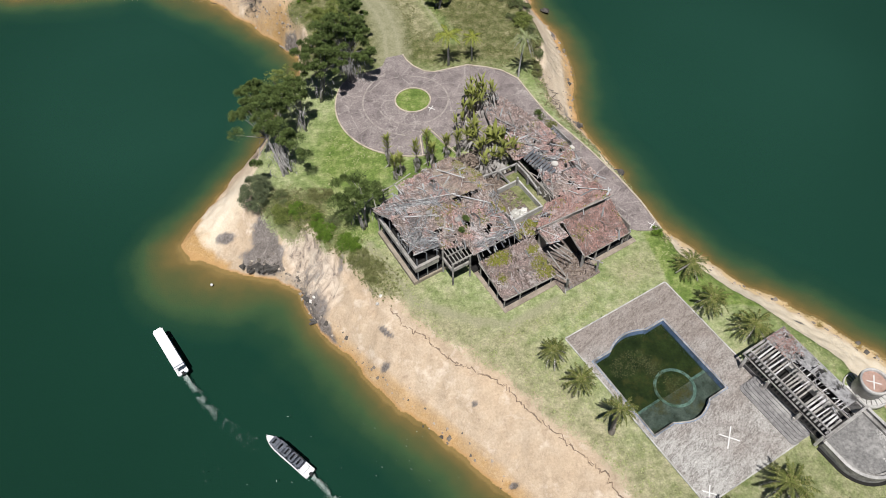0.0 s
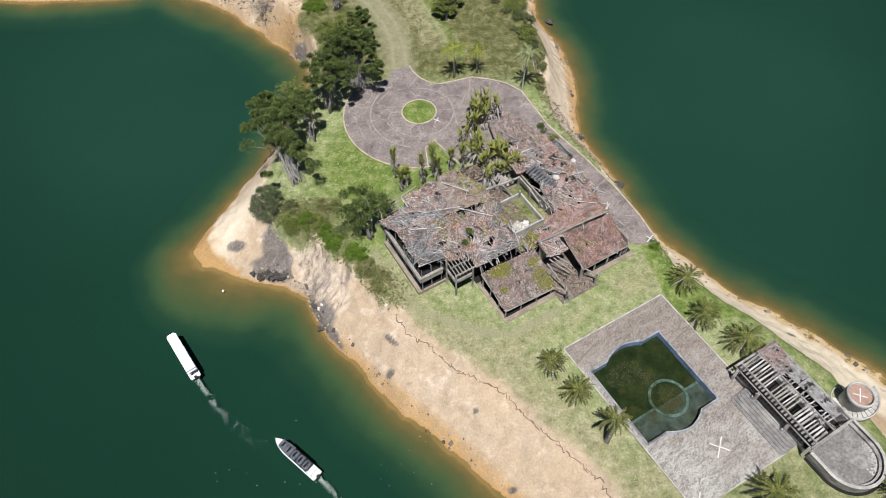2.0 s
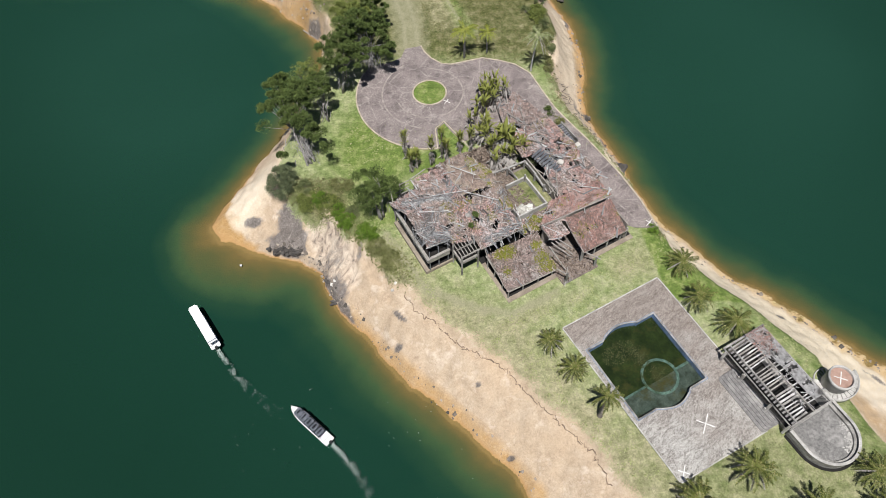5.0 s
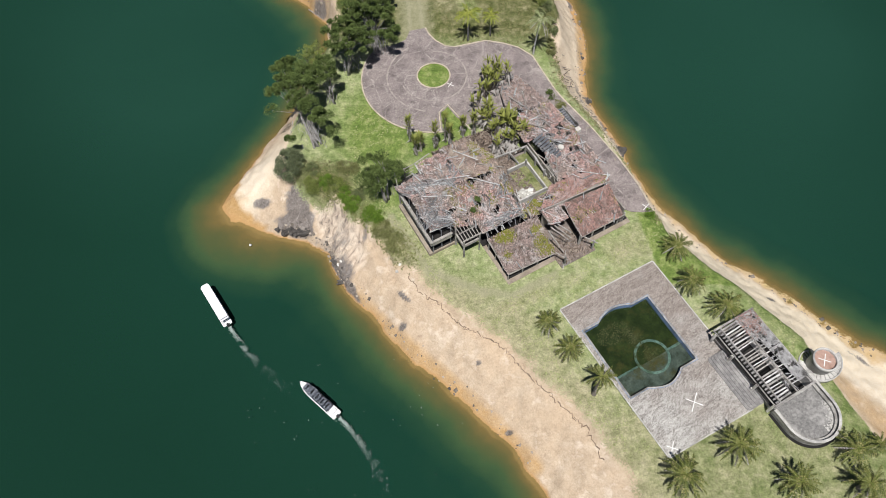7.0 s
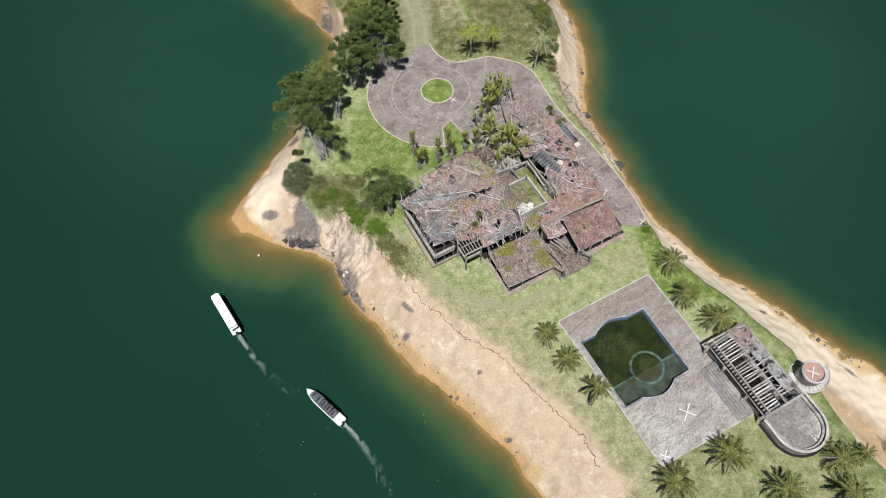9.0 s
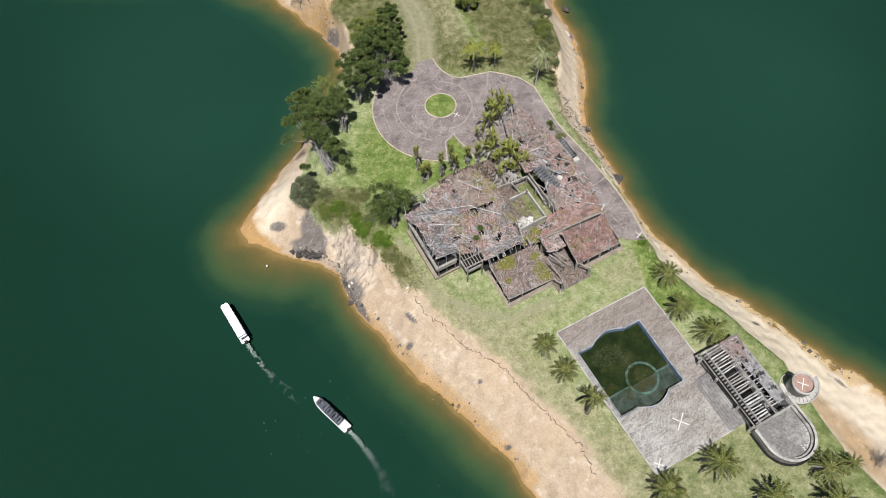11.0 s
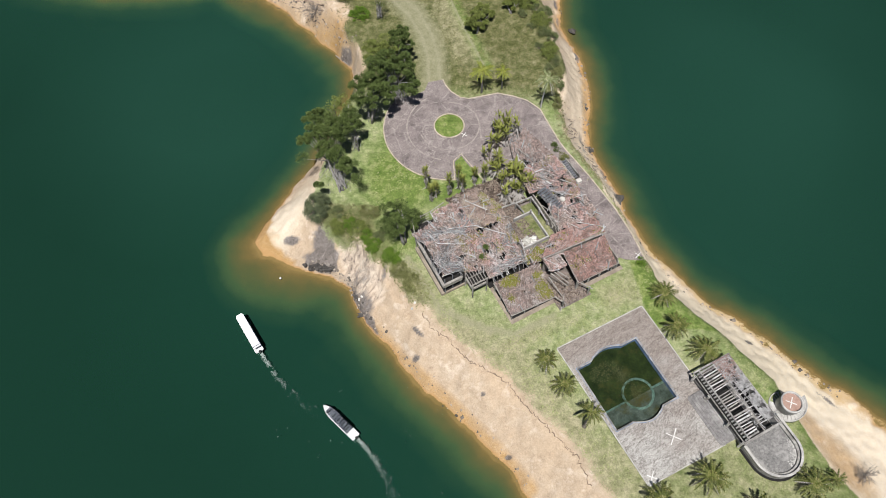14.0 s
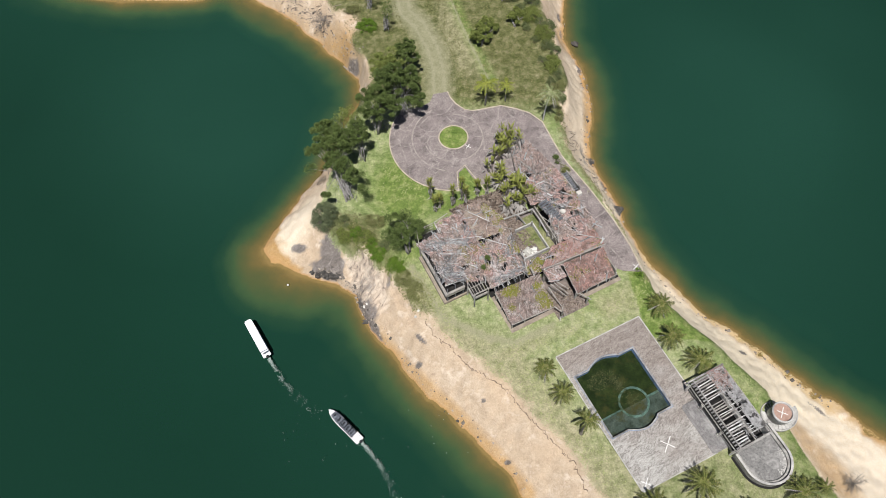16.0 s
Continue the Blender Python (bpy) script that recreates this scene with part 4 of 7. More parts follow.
part("kerb", path_band(arc(*PC, 15.7, 158, 285, 60), 0.28, -0.3, 0.15, -0.28), M_KERB, plaza, "pale curved outer kerb")
part("kerb", path_band([(-10.0, 123.9), (-9.2, 122.0), (-7.6, 119.9), (-5.2, 118.1), (-3.0, 117.8), (0.6, 118.8), (4.0, 119.8), (8.0, 118.9)], 0.3, -0.3, 0.14), M_KERB, plaza, "pale kerb beside the grass")
part("kerb", path_band([(8.0, 118.9), (11.2, 117.7), (14.3, 115.1), (16.6, 109.9), (18.9, 105.0), tuple(on_site(28.0, 41)[:2]), tuple(on_site(28.7, 32)[:2]), tuple(on_site(28.9, 22)[:2]), tuple(on_site(28.4, 15)[:2]), tuple(on_site(27.2, 8.2)[:2])], 0.3, -0.3, 0.14), M_KERB, plaza, "pale kerb along the shore walk")
# inlaid paler bands of stone in the paving
for r0, a0, a1 in ((7.4, -70, 95), (7.4, 205, 275), (10.4, 125, 262)):
    part("inlaid_band", path_band(arc(*PC, r0, a0, a1, 60), 0.34, 0.03, 0.056), M_BAND, plaza, "thin paler ring set in the paving")
for a in (150, 172, 196, 222):
    x, y = PC
    c, s = math.cos(radians(a)), math.sin(radians(a))
    part("inlaid_band", path_band([(x + 10.6 * c, y + 10.6 * s), (x + 12.2 * c + 0.2 * s, y + 12.2 * s), (x + 14.0 * c, y + 14.0 * s)], 0.13, 0.03, 0.056), M_BAND, plaza)
me = part("grass_bed", prism(arc(*PC, 3.43, 0, 354, 59), [], -0.3, 0.09), M_GROUND, plaza, "round bed of green grass").data
me.attributes.new("cover", "FLOAT", "POINT").data.foreach_set("value", [1.0] * len(me.vertices))
me.attributes.new("lush", "FLOAT", "POINT").data.foreach_set("value", [1.0] * len(me.vertices))
# green triangle of grass between plaza and house, with its kerb
patch = [(-5.0, 93.9), (-5.6, 98.6), (-4.2, 100.4), (-2.6, 98.0), (1.6, 92.6), (-1.0, 91.6)]
me = part("grass_bed", prism(patch, [], -0.1, 0.09), M_GROUND, plaza, "small bed of green grass").data
me.attributes.new("cover", "FLOAT", "POINT").data.foreach_set("value", [1.0] * len(me.vertices))
me.attributes.new("lush", "FLOAT", "POINT").data.foreach_set("value", [1.0] * len(me.vertices))
part("kerb", path_band([(-5.3, 93.6), (-5.9, 98.8), (-4.3, 100.9), (-2.3, 98.2), (2.0, 92.4)], 0.22, -0.1, 0.16), M_KERB, plaza)

# ---- pool terrace ----
def pool_outline(grow=0.0):
    """The basin: square, its two short sides swelling outwards in the middle."""
    n0, n1 = -5.6 + grow, -19.2 - grow
    west, east = 1.35 - grow, 15.15 + grow
    top = [(west, n0), (4.6, n0)] + [(4.6 + 0.5 * i, n0 + (0.15 if i else 0) + 1.0 * math.sin(math.pi * i / 14)) for i in range(0, 15)] + [(11.7, n0), (east, n0)]
    low = [(east, n1), (11.8, n1)] + [(11.8 - 0.48 * i, n1 - (0.15 if i else 0) - 1.15 * math.sin(math.pi * i / 14)) for i in range(0, 15)] + [(4.9, n1), (west, n1)]
    keep = []
    for p in top + low:
        if not keep or math.dist(p, keep[-1]) > 0.05:
            keep.append(p)
    return keep


DECK = [(0.1, -0.1), (20.3, -0.35), (20.3, -17.4), (20.0, -18.9), (20.0, -30.9), (17.6, -30.7), (0.7, -30.3)]
deck = part("pool_deck", prism(DECK, [pool_outline(0.3)], -0.35, 0.06), M_DECK)
deck.matrix_world = SITE
tagged(deck, "large pool terrace of weathered grey-brown stone paving", "pavement", kind="structure")
part("kerb", path_band([(0.1, -0.1), (20.3, -0.35)], 0.19, -0.3, 0.13), M_TOWER, deck, "pale stone edging")
part("kerb", path_band([(0.7, -30.3), (0.1, -0.1)], 0.19, -0.3, 0.13), M_TOWER, deck, "pale stone edging")
part("kerb", path_band([(17.6, -30.7), (0.7, -30.3)], 0.19, -0.3, 0.13), M_TOWER, deck, "pale stone edging")
part("kerb", path_band([(20.3, -0.35), (20.3, -17.4)], 0.19, -0.3, 0.13), M_TOWER, deck, "pale stone edging")

pool = thing("swimming_pool", SITE, "half-empty blue swimming pool with dark green stagnant water", "swimming pool")
part("pool_wall", ring_band(pool_outline(0.0), pool_outline(0.3), -4.0, 0.045), M_POOLBLUE, pool, "faded blue painted basin wall")
part("pool_rim", ring_band(pool_outline(-0.02), pool_outline(0.2), 0.046, 0.11), M_CONCRETE, pool, "worn grey coping")
part("pool_floor", prism(pool_outline(0.02), [], -4.1, -1.38), M_POOLFLOOR, pool, "murky algae-covered floor")
JC = (9.4, -15.0)
part("round_basin", ring_band(arc(*JC, 2.75, 0, 354, 59), arc(*JC, 3.2, 0, 354, 59), -3.0, -1.13), M_POOLRIM, pool, "round whirlpool wall in worn turquoise paint")
part("round_basin_floor", prism(arc(*JC, 2.75, 0, 354, 59), [], -3.0, -1.28), M_POOLFLOOR, pool)
part("low_wall", boxed(1.4, 6.3, -15.45, -15.05, -3.0, -1.2), M_POOLRIM, pool, "low dividing wall in worn turquoise paint")
part("low_wall", boxed(12.5, 15.1, -15.55, -15.1, -3.0, -1.13), M_POOLRIM, pool, "low dividing wall in blue paint")
part("shallow_floor", prism([(1.36, -15.4), (15.14, -15.4)] + [p for p in pool_outline(-0.004) if p[1] < -15.4], [], -3.0, -1.2), M_SHALLOW, pool, "shallow end floor with brown algae")


def pool_water_material():
    m, nt, b = nodes_of("stagnant_water")
    out = nt.nodes["Material Output"]
    murky = nt.nodes.new("ShaderNodeBsdfTransparent")
    nt.links.new(ramp(nt, noise_of(nt, 0.35, 5), [(0.35, (0.58, 0.64, 0.53)), (0.65, (0.70, 0.74, 0.62))]), murky.inputs[0])
    gloss = node(nt, "BsdfGlossy", Roughness=0.03)
    fres = node(nt, "Fresnel", IOR=1.33)
    s = nt.nodes.new("ShaderNodeMixShader")
    nt.links.new(fres.outputs[0], s.inputs[0])
    nt.links.new(murky.outputs[0], s.inputs[1])
    nt.links.new(gloss.outputs[0], s.inputs[2])
    nt.links.new(s.outputs[0], out.inputs[0])
    return m


M_POOLWATER = pool_water_material()
part("stagnant_water", prism(pool_outline(-0.01), [], -1.105, -1.1), M_POOLWATER, pool, "dark green stagnant water")
rng = np.random.default_rng(4)
n = 520
a, r = rng.uniform(0, 2 * math.pi, n), np.sqrt(rng.uniform(0, 1, n))
spots = np.c_[6.0 + 3.3 * r * np.cos(a), -8.2 + 1.9 * r * np.sin(a), np.full(n, -1.09)]
more = np.c_[JC[0] + rng.normal(0, 1.1, 260), JC[1] + rng.normal(0, 1.1, 260), np.full(260, -1.09)]
tail = np.c_[8.6 + rng.normal(0, 0.7, 260), -10.4 + rng.normal(0, 1.0, 260), np.full(260, -1.09)]
spots = np.concatenate([spots, more, tail])
n = len(spots)
weed = part("floating_weed", cut_rows("floating_weed", LEAF_SHAPE, spots, turns(rng, n, tilt=0.06), rng.uniform(0.08, 0.34, (n, 1)) * np.ones(3), leafy("pool_weed", (0.03, 0.044, 0.016), (0.07, 0.082, 0.033), (0.12, 0.105, 0.055))), M_MOSS, pool, "floating brown-green weed")
weed["kind"] = "stuff"


def painted_cross(m, size, label):
    bm = bmesh.new()
    box(bm, -size, size, -0.085, 0.085, 0, 0.012)
    box(bm, -0.085, 0.085, 0.09, size * 0.85, 0, 0.012)
    box(bm, -0.085, 0.085, -size * 0.85, -0.09, 0, 0.012)
    ob = part("painted_cross", bm, M_WHITE)
    ob.matrix_world = m
    return tagged(ob, label, "ground mark", group="white survey crosses")


painted_cross(SITE @ pose(10.0, -25.1, 0.066, 0, 0, 38), 1.75, "white cross painted on the stone pool terrace")
painted_cross(SITE @ pose(2.1, -29.3, 0.066, 0, 0, 42), 1.1, "white cross painted at the terrace corner")
painted_cross(SITE @ pose(26.7, 9.9, 0.066, 0, 0, 20), 1.0, "white cross painted on the shore walk paving")
painted_cross(pose(-3.8, 106.7, 0.066, 0, 0, -30), 0.9, "white cross painted beside the round grass bed")

# ---- the ruined house ----
house = thing("ruined_house", SITE, "roofless-looking ruined mansion with collapsing red tile roofs", "house")
roof_count = [0]


def roof_panel(c, holes=0.62, tiles=16, laths=1.2, moss=0.0, along=None, tile=None, label="sagging roof slope covered in broken red tiles"):
    """One roof slope between four corners (going round), sagging, with holes, loose tiles and bare laths."""
    roof_count[0] += 1
    seed = 7.3 * roof_count[0]
    c = [np.array(p, float) for p in c]
    wide = max(np.linalg.norm(c[1] - c[0]), np.linalg.norm(c[2] - c[3]))
    deep = max(np.linalg.norm(c[3] - c[0]), np.linalg.norm(c[2] - c[1]))
    nu, nv = max(3, int(wide / 0.42)), max(3, int(deep / 0.42))

    def at(s, t):
        p = c[0] * (1 - s) * (1 - t) + c[1] * s * (1 - t) + c[2] * s * t + c[3] * (1 - s) * t
        sag = -0.35 * math.sin(math.pi * min(max(s, 0), 1)) * math.sin(math.pi * min(max(t, 0), 1))
        return Vector((p[0], p[1], p[2] + sag + 0.28 * noise.noise((p[0] * 0.3 + seed, p[1] * 0.3, seed)) + 0.10 * noise.noise((p[0] * 1.3, p[1] * 1.3, seed))))

    def gone(s, t):
        p = c[0] * (1 - s) * (1 - t) + c[1] * s * (1 - t) + c[2] * s * t + c[3] * (1 - s) * t
        edge = min(s, 1 - s, t, 1 - t)
        return noise.noise((p[0] * 0.38 + seed, p[1] * 0.38 - seed, 1.0)) * 0.82 + 0.54 * noise.noise((p[0] * 1.1, p[1] * 1.1, seed)) > holes - (0.16 if edge < 0.04 else 0.04 if edge < 0.1 else 0)

    bm = bmesh.new()
    grid = [[bm.verts.new(at(i / nu, j / nv)) for i in range(nu + 1)] for j in range(nv + 1)]
    for j in range(nv):
        for i in range(nu):
            if not gone((i + 0.5) / nu, (j + 0.5) / nv):
                bm.faces.new((grid[j][i], grid[j][i + 1], grid[j + 1][i + 1], grid[j + 1][i]))
    for v in [v for v in bm.verts if not v.link_faces]:
        bm.verts.remove(v)
    bmesh.ops.solidify(bm, geom=bm.faces[:], thickness=0.13)
    frames = bmesh.new()
    across = max(2, int(wide / 0.75))
    for i in range(across + 1):
        for j in range(1, 5):
            a, b = at(i / across, j / 5), at(i / across, (j + 1) / 5)
            drop = Vector((0, 0, -0.2 - 0.25 * abs(noise.noise((i * 1.7, j * 0.6, seed)))))
            if noise.noise((i * 0.9, j * 0.8, seed + 5)) > -0.35:
                beam(frames, a + drop, b + drop, 0.10, 0.13)
    ob = part("roof", bm, M_ROOFBED, house, label)
    o = part("exposed_framing", frames, M_TIMBER, ob, "grey rafters showing through the holes")
    o["kind"] = "stuff"
    r = np.random.default_rng(int(seed * 10))
    yaw = math.atan2(*(c[3] - c[0])[[1, 0]]) if along is None else along
    area = wide * deep

    def strew(name, shape, count, sizes, spread, tilt, lift, material, keep_holes, what, cluster=None):
        st = r.uniform(0, 1, (count, 2))
        pts = []
        for s, t in st:
            if cluster is not None:
                p = at(s, t)
                if noise.noise((p.x * 0.35 + 31, p.y * 0.35, seed + cluster)) < cluster * 0.1:
                    continue
            if keep_holes or not gone(s, t):
                p = at(s, t)
                pts.append((p.x, p.y, p.z + lift))
        if not pts:
            return
        pts = np.array(pts)
        k = len(pts)
        pts[:, 2] += r.uniform(0, 0.10, k)
        lie = yaw + 1.3 * np.array([noise.noise((x * 0.33, y * 0.33, seed + 2)) for x, y, _ in pts])
        o = part(name, cut_rows(name, shape, pts, turns(r, k, lie, spread, tilt), sizes(k), material), material, ob, what)
        o["kind"] = "stuff"

    strew("loose_tiles", TILE_SHAPE, int(area * tiles * 3.0), lambda k: np.c_[r.uniform(0.14, 0.36, k), r.uniform(0.065, 0.13, k), r.uniform(0.06, 0.18, k)], 0.5, 0.30, 0.02, tile or M_TILE, False, "broken red roof tiles")
    strew("lath_litter", STICK_SHAPE, int(area * laths * 0.5), lambda k: np.c_[r.gamma(2.0, 0.40, k).clip(0.3, 2.4), r.uniform(0.03, 0.07, k), r.uniform(0.03, 0.08, k)], 0.45, 0.16, 0.10, M_LATH, True, "bare grey laths and sticks")
    strew("board_litter", STICK_SHAPE, int(area * laths * 0.03), lambda k: np.c_[r.uniform(1.0, 3.2, k), r.uniform(0.14, 0.30, k), r.uniform(0.04, 0.07, k)], 0.7, 0.12, 0.16, M_BOARD, True, "loose bleached boards")
    if isinstance(moss, list):
        for cu, cv, rad in moss:
            k = int(rad * rad * 90)
            a, d = r.uniform(0, 2 * math.pi, k), rad * np.sqrt(r.uniform(0, 1, k)) * r.uniform(0.5, 1.0, k)
            st = [((cu + x - c[0][0]) / (c[1][0] - c[0][0]), (cv + y - c[0][1]) / (c[3][1] - c[0][1])) for x, y in zip(d * np.cos(a), d * np.sin(a))]
            pts = np.array([at(x, y) + Vector((0, 0, 0.16 + r.uniform(0, 0.12))) for x, y in st if 0 < x < 1 and 0 < y < 1])
            k = len(pts)
            o = part("moss_cover", cut_rows("moss_cover", LEAF_SHAPE, pts, turns(r, k, yaw, 3.0, 0.35), r.uniform(0.15, 0.42, (k, 1)) * np.ones(3), M_MOSS), M_MOSS, ob, "yellow-green moss and weeds")
            o["kind"] = "stuff"
    elif moss:
        strew("moss_cover", LEAF_SHAPE, int(area * 60 * moss), lambda k: r.uniform(0.15, 0.45, (k, 1)) * np.ones(3), 3.0, 0.35, 0.16, M_MOSS, False, "yellow-green moss and weeds", cluster=1.4)
    return ob


# west wing, two storeys
def lath_fan(a, b, half, count, seed):
    """Bleached laths fanned along a line on the roof."""
    r = np.random.default_rng(seed)
    a, b = np.array(a, float), np.array(b, float)
    t = r.uniform(0, 1, (count, 1))
    side = np.array([-(b - a)[1], (b - a)[0], 0]) / np.linalg.norm((b - a)[:2])
    spots = a + (b - a) * t + side * r.normal(0, half, (count, 1)) + np.array([0, 0, 0.22]) + np.c_[np.zeros((count, 2)), r.uniform(0, 0.12, count)]
    yaw = math.atan2((b - a)[1], (b - a)[0])
    ob = part("lath_litter", cut_rows("lath_litter", STICK_SHAPE, spots, turns(r, count, yaw, 0.55, 0.14), np.c_[r.uniform(0.5, 2.0, count), r.uniform(0.04, 0.10, count), r.uniform(0.03, 0.08, count)], M_BOARD), M_BOARD, house, "fan of bleached grey laths")
    ob["kind"] = "stuff"


for i, (a, b, half, count) in enumerate((((-14.2, 23.0, 7.0), (-10.2, 27.6, 8.0), 1.0, 95), ((-13.6, 32.6, 7.2), (-5.6, 28.4, 8.2), 0.45, 130), ((-12.4, 23.4, 7.1), (-9.6, 22.4, 6.9), 0.7, 70), ((-4.6, 18.4, 6.2), (2.4, 18.6, 6.1), 0.5, 90),
                                         ((0.8, 22.4, 7.0), (3.6, 26.6, 6.6), 0.6, 80), ((15.4, 44.0, 2.4), (19.6, 33.4, 4.4), 1.1, 60), ((15.0, 33.2, 4.6), (19.0, 28.0, 5.1), 0.8, 45))):
    lath_fan(a, b, half, count, 500 + i)
roof_panel([(-14.0, 22.2, 6.8), (-9.9, 22.0, 6.7), (-9.6, 28.6, 8.3), (-14.2, 29.4, 8.0)], 0.46, 12, 12.0)
roof_panel([(-9.9, 20.9, 6.5), (-5.9, 19.6, 6.3), (-5.6, 28.0, 8.2), (-9.6, 28.6, 8.3)], 0.44, 14, 8.0, 0.12)
roof_panel([(-5.9, 17.5, 6.0), (3.0, 17.9, 5.9), (2.4, 27.2, 8.0), (-5.6, 28.0, 8.2)], 0.46, 17, 6.0, 0.15)
roof_panel([(-14.2, 29.4, 8.0), (-9.6, 28.7, 8.3), (-9.3, 34.4, 7.2), (-15.3, 33.7, 7.0)], 0.42, 12, 10.0)
roof_panel([(-9.6, 28.7, 8.3), (-3.6, 28.0, 8.2), (-2.6, 37.9, 6.2), (-9.2, 37.1, 6.2)], 0.40, 15, 6.0)
roof_panel([(-3.6, 28.0, 8.2), (2.4, 27.3, 8.0), (4.9, 31.6, 6.0), (2.4, 38.6, 5.6)], 0.54, 18, 1.6, 0.16, tile=M_TILEBROWN)
roof_panel([(-3.6, 28.0, 8.15), (-3.4, 28.1, 8.15), (2.4, 38.5, 5.6), (-2.6, 37.9, 6.2)], 0.48, 17, 2.6, tile=M_TILEBROWN)
roof_panel([(2.4, 27.3, 8.0), (1.6, 21.6, 6.9), (4.0, 22.3, 5.8), (4.8, 31.5, 6.0)], 0.54, 16, 1.6, 0.14, tile=M_TILEBROWN)
# south wing, one storey, mossy
roof_panel([(-5.2, 9.6, 2.7), (4.7, 9.0, 2.8), (4.8, 13.4, 4.8), (-5.2, 13.4, 4.4)], 0.66, 15, 1.2, [(3.2, 11.6, 2.2), (4.0, 10.2, 1.2), (-3.6, 12.4, 1.0)], tile=M_TILEDULL)
roof_panel([(-5.2, 13.4, 4.4), (4.8, 13.4, 4.8), (5.4, 16.6, 4.3), (-4.8, 17.2, 4.1)], 0.64, 13, 1.2, [(-1.8, 15.8, 2.0), (-3.4, 16.0, 1.3), (3.4, 14.4, 1.3)], tile=M_TILEDULL)
# east wing
roof_panel([(10.4, 9.1, 3.5), (20.0, 9.2, 3.3), (20.5, 15.2, 5.6), (10.6, 15.7, 5.8)], 0.60, 20, 1.6, 0.10, tile=M_TILERED)
roof_panel([(6.3, 13.3, 4.9), (10.4, 13.0, 4.9), (10.6, 15.7, 5.8), (6.1, 16.2, 5.7)], 0.45, 18, 3.0)
roof_panel([(6.1, 16.8, 5.7), (21.0, 15.6, 5.7), (21.6, 20.4, 4.9), (10.9, 20.9, 4.7)], 0.46, 20, 3.0, 0.05, tile=M_TILERED)
roof_panel([(13.2, 20.9, 4.7), (22.9, 20.3, 4.7), (23.0, 26.6, 4.6), (14.0, 26.6, 5.0)], 0.32, 16, 4.4)
roof_panel([(14.2, 26.6, 5.0), (23.0, 26.6, 4.6), (23.2, 32.0, 4.4), (14.6, 32.0, 5.2)], 0.28, 15, 4.4, 0.1)
# north wing, fallen in to a heap that thins out towards the plaza
roof_panel([(12.4, 32.0, 4.5), (23.2, 32.0, 4.2), (23.6, 40.0, 2.7), (14.0, 40.0, 3.0)], 0.44, 16, 3.6, 0.06, tile=M_TILE, label="collapsed heap of dull roof tiles and grey laths")
roof_panel([(14.0, 40.0, 3.0), (23.6, 40.0, 2.7), (22.6, 51.0, 0.9), (18.0, 51.2, 0.9)], 0.52, 16, 3.6, tile=M_TILEDULL, label="collapsed heap of dull roof tiles and grey laths")

# walls, posts, slabs
def wall(u0, u1, v0, v1, z0, z1, material=None, name="wall", label=""):
    return part(name, boxed(u0, u1, v0, v1, z0, z1, 0.03), material or M_WALL, house, label)


def post(u, v, z0, z1, w=0.26, material=None):
    return part("post", boxed(u - w / 2, u + w / 2, v - w / 2, v + w / 2, z0, z1, 0.03), material or M_CONCRETE, house)


wall(-15.0, -5.6, 21.2, 33.9, -0.25, 0.75, M_PLINTH, "plinth", "dusty stone plinth")
# floors under the roofs have their shade put into a near-black colour
wall(-14.3, -5.7, 21.5, 33.7, 0.7, 0.80, M_SHADEFLOOR, "gallery_floor", "gallery floor coloured near black for shade")
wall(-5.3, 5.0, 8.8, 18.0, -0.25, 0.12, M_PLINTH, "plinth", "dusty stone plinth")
wall(-4.6, 4.9, 9.7, 17.9, 0.0, 0.16, M_SHADEFLOOR, "veranda_floor", "veranda floor coloured near black for the shade under the eaves")
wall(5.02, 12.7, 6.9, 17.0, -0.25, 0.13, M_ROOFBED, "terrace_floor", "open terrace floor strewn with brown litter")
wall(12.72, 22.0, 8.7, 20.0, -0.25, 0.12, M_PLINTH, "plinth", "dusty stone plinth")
wall(12.74, 21.9, 9.6, 19.9, 0.0, 0.16, M_SHADEFLOOR, "veranda_floor", "veranda floor coloured near black for the shade under the eaves")
wall(-5.3, 12.6, 18.05, 40.0, -0.25, 0.1, M_SHADEFLOOR, "ground_floor", "dark ground floor slab")
wall(12.8, 22.1, 20.05, 32.0, -0.25, 0.1, M_SHADEFLOOR, "ground_floor", "dark ground floor slab")
wall(16.4, 22.1, 32.02, 46.0, -0.25, 0.1, M_SHADEFLOOR, "ground_floor", "dark ground floor slab")
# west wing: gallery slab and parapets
wall(-14.4, -5.6, 21.3, 37.0, 3.3, 3.6, M_SHADEFLOOR, "gallery_slab", "gallery floor coloured near black for shade")
wall(-14.62, -14.32, 21.1, 33.4, 3.5, 4.75, M_TIMBER, "parapet", "grey boarded gallery parapet")
wall(-14.3, -10.2, 21.0, 21.3, 3.5, 4.75, M_TIMBER, "parapet", "grey boarded gallery parapet")
wall(-14.75, -14.2, 20.9, 33.4, 4.76, 4.86, M_TIMBER, "handrail")
wall(-14.19, -10.1, 20.9, 21.4, 4.76, 4.86, M_TIMBER, "handrail")
# inner walls are coloured near black for the gloom behind the eaves
wall(-12.0, -11.7, 24.6, 33.0, 3.6, 6.6, M_SHADEWALL, label="inner wall coloured near black for shade")
wall(-11.68, -6.0, 24.6, 24.9, 3.6, 6.6, M_SHADEWALL, label="inner wall coloured near black for shade")
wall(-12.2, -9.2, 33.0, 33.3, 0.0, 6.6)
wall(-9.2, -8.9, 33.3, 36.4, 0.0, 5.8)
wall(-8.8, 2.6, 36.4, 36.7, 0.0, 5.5)
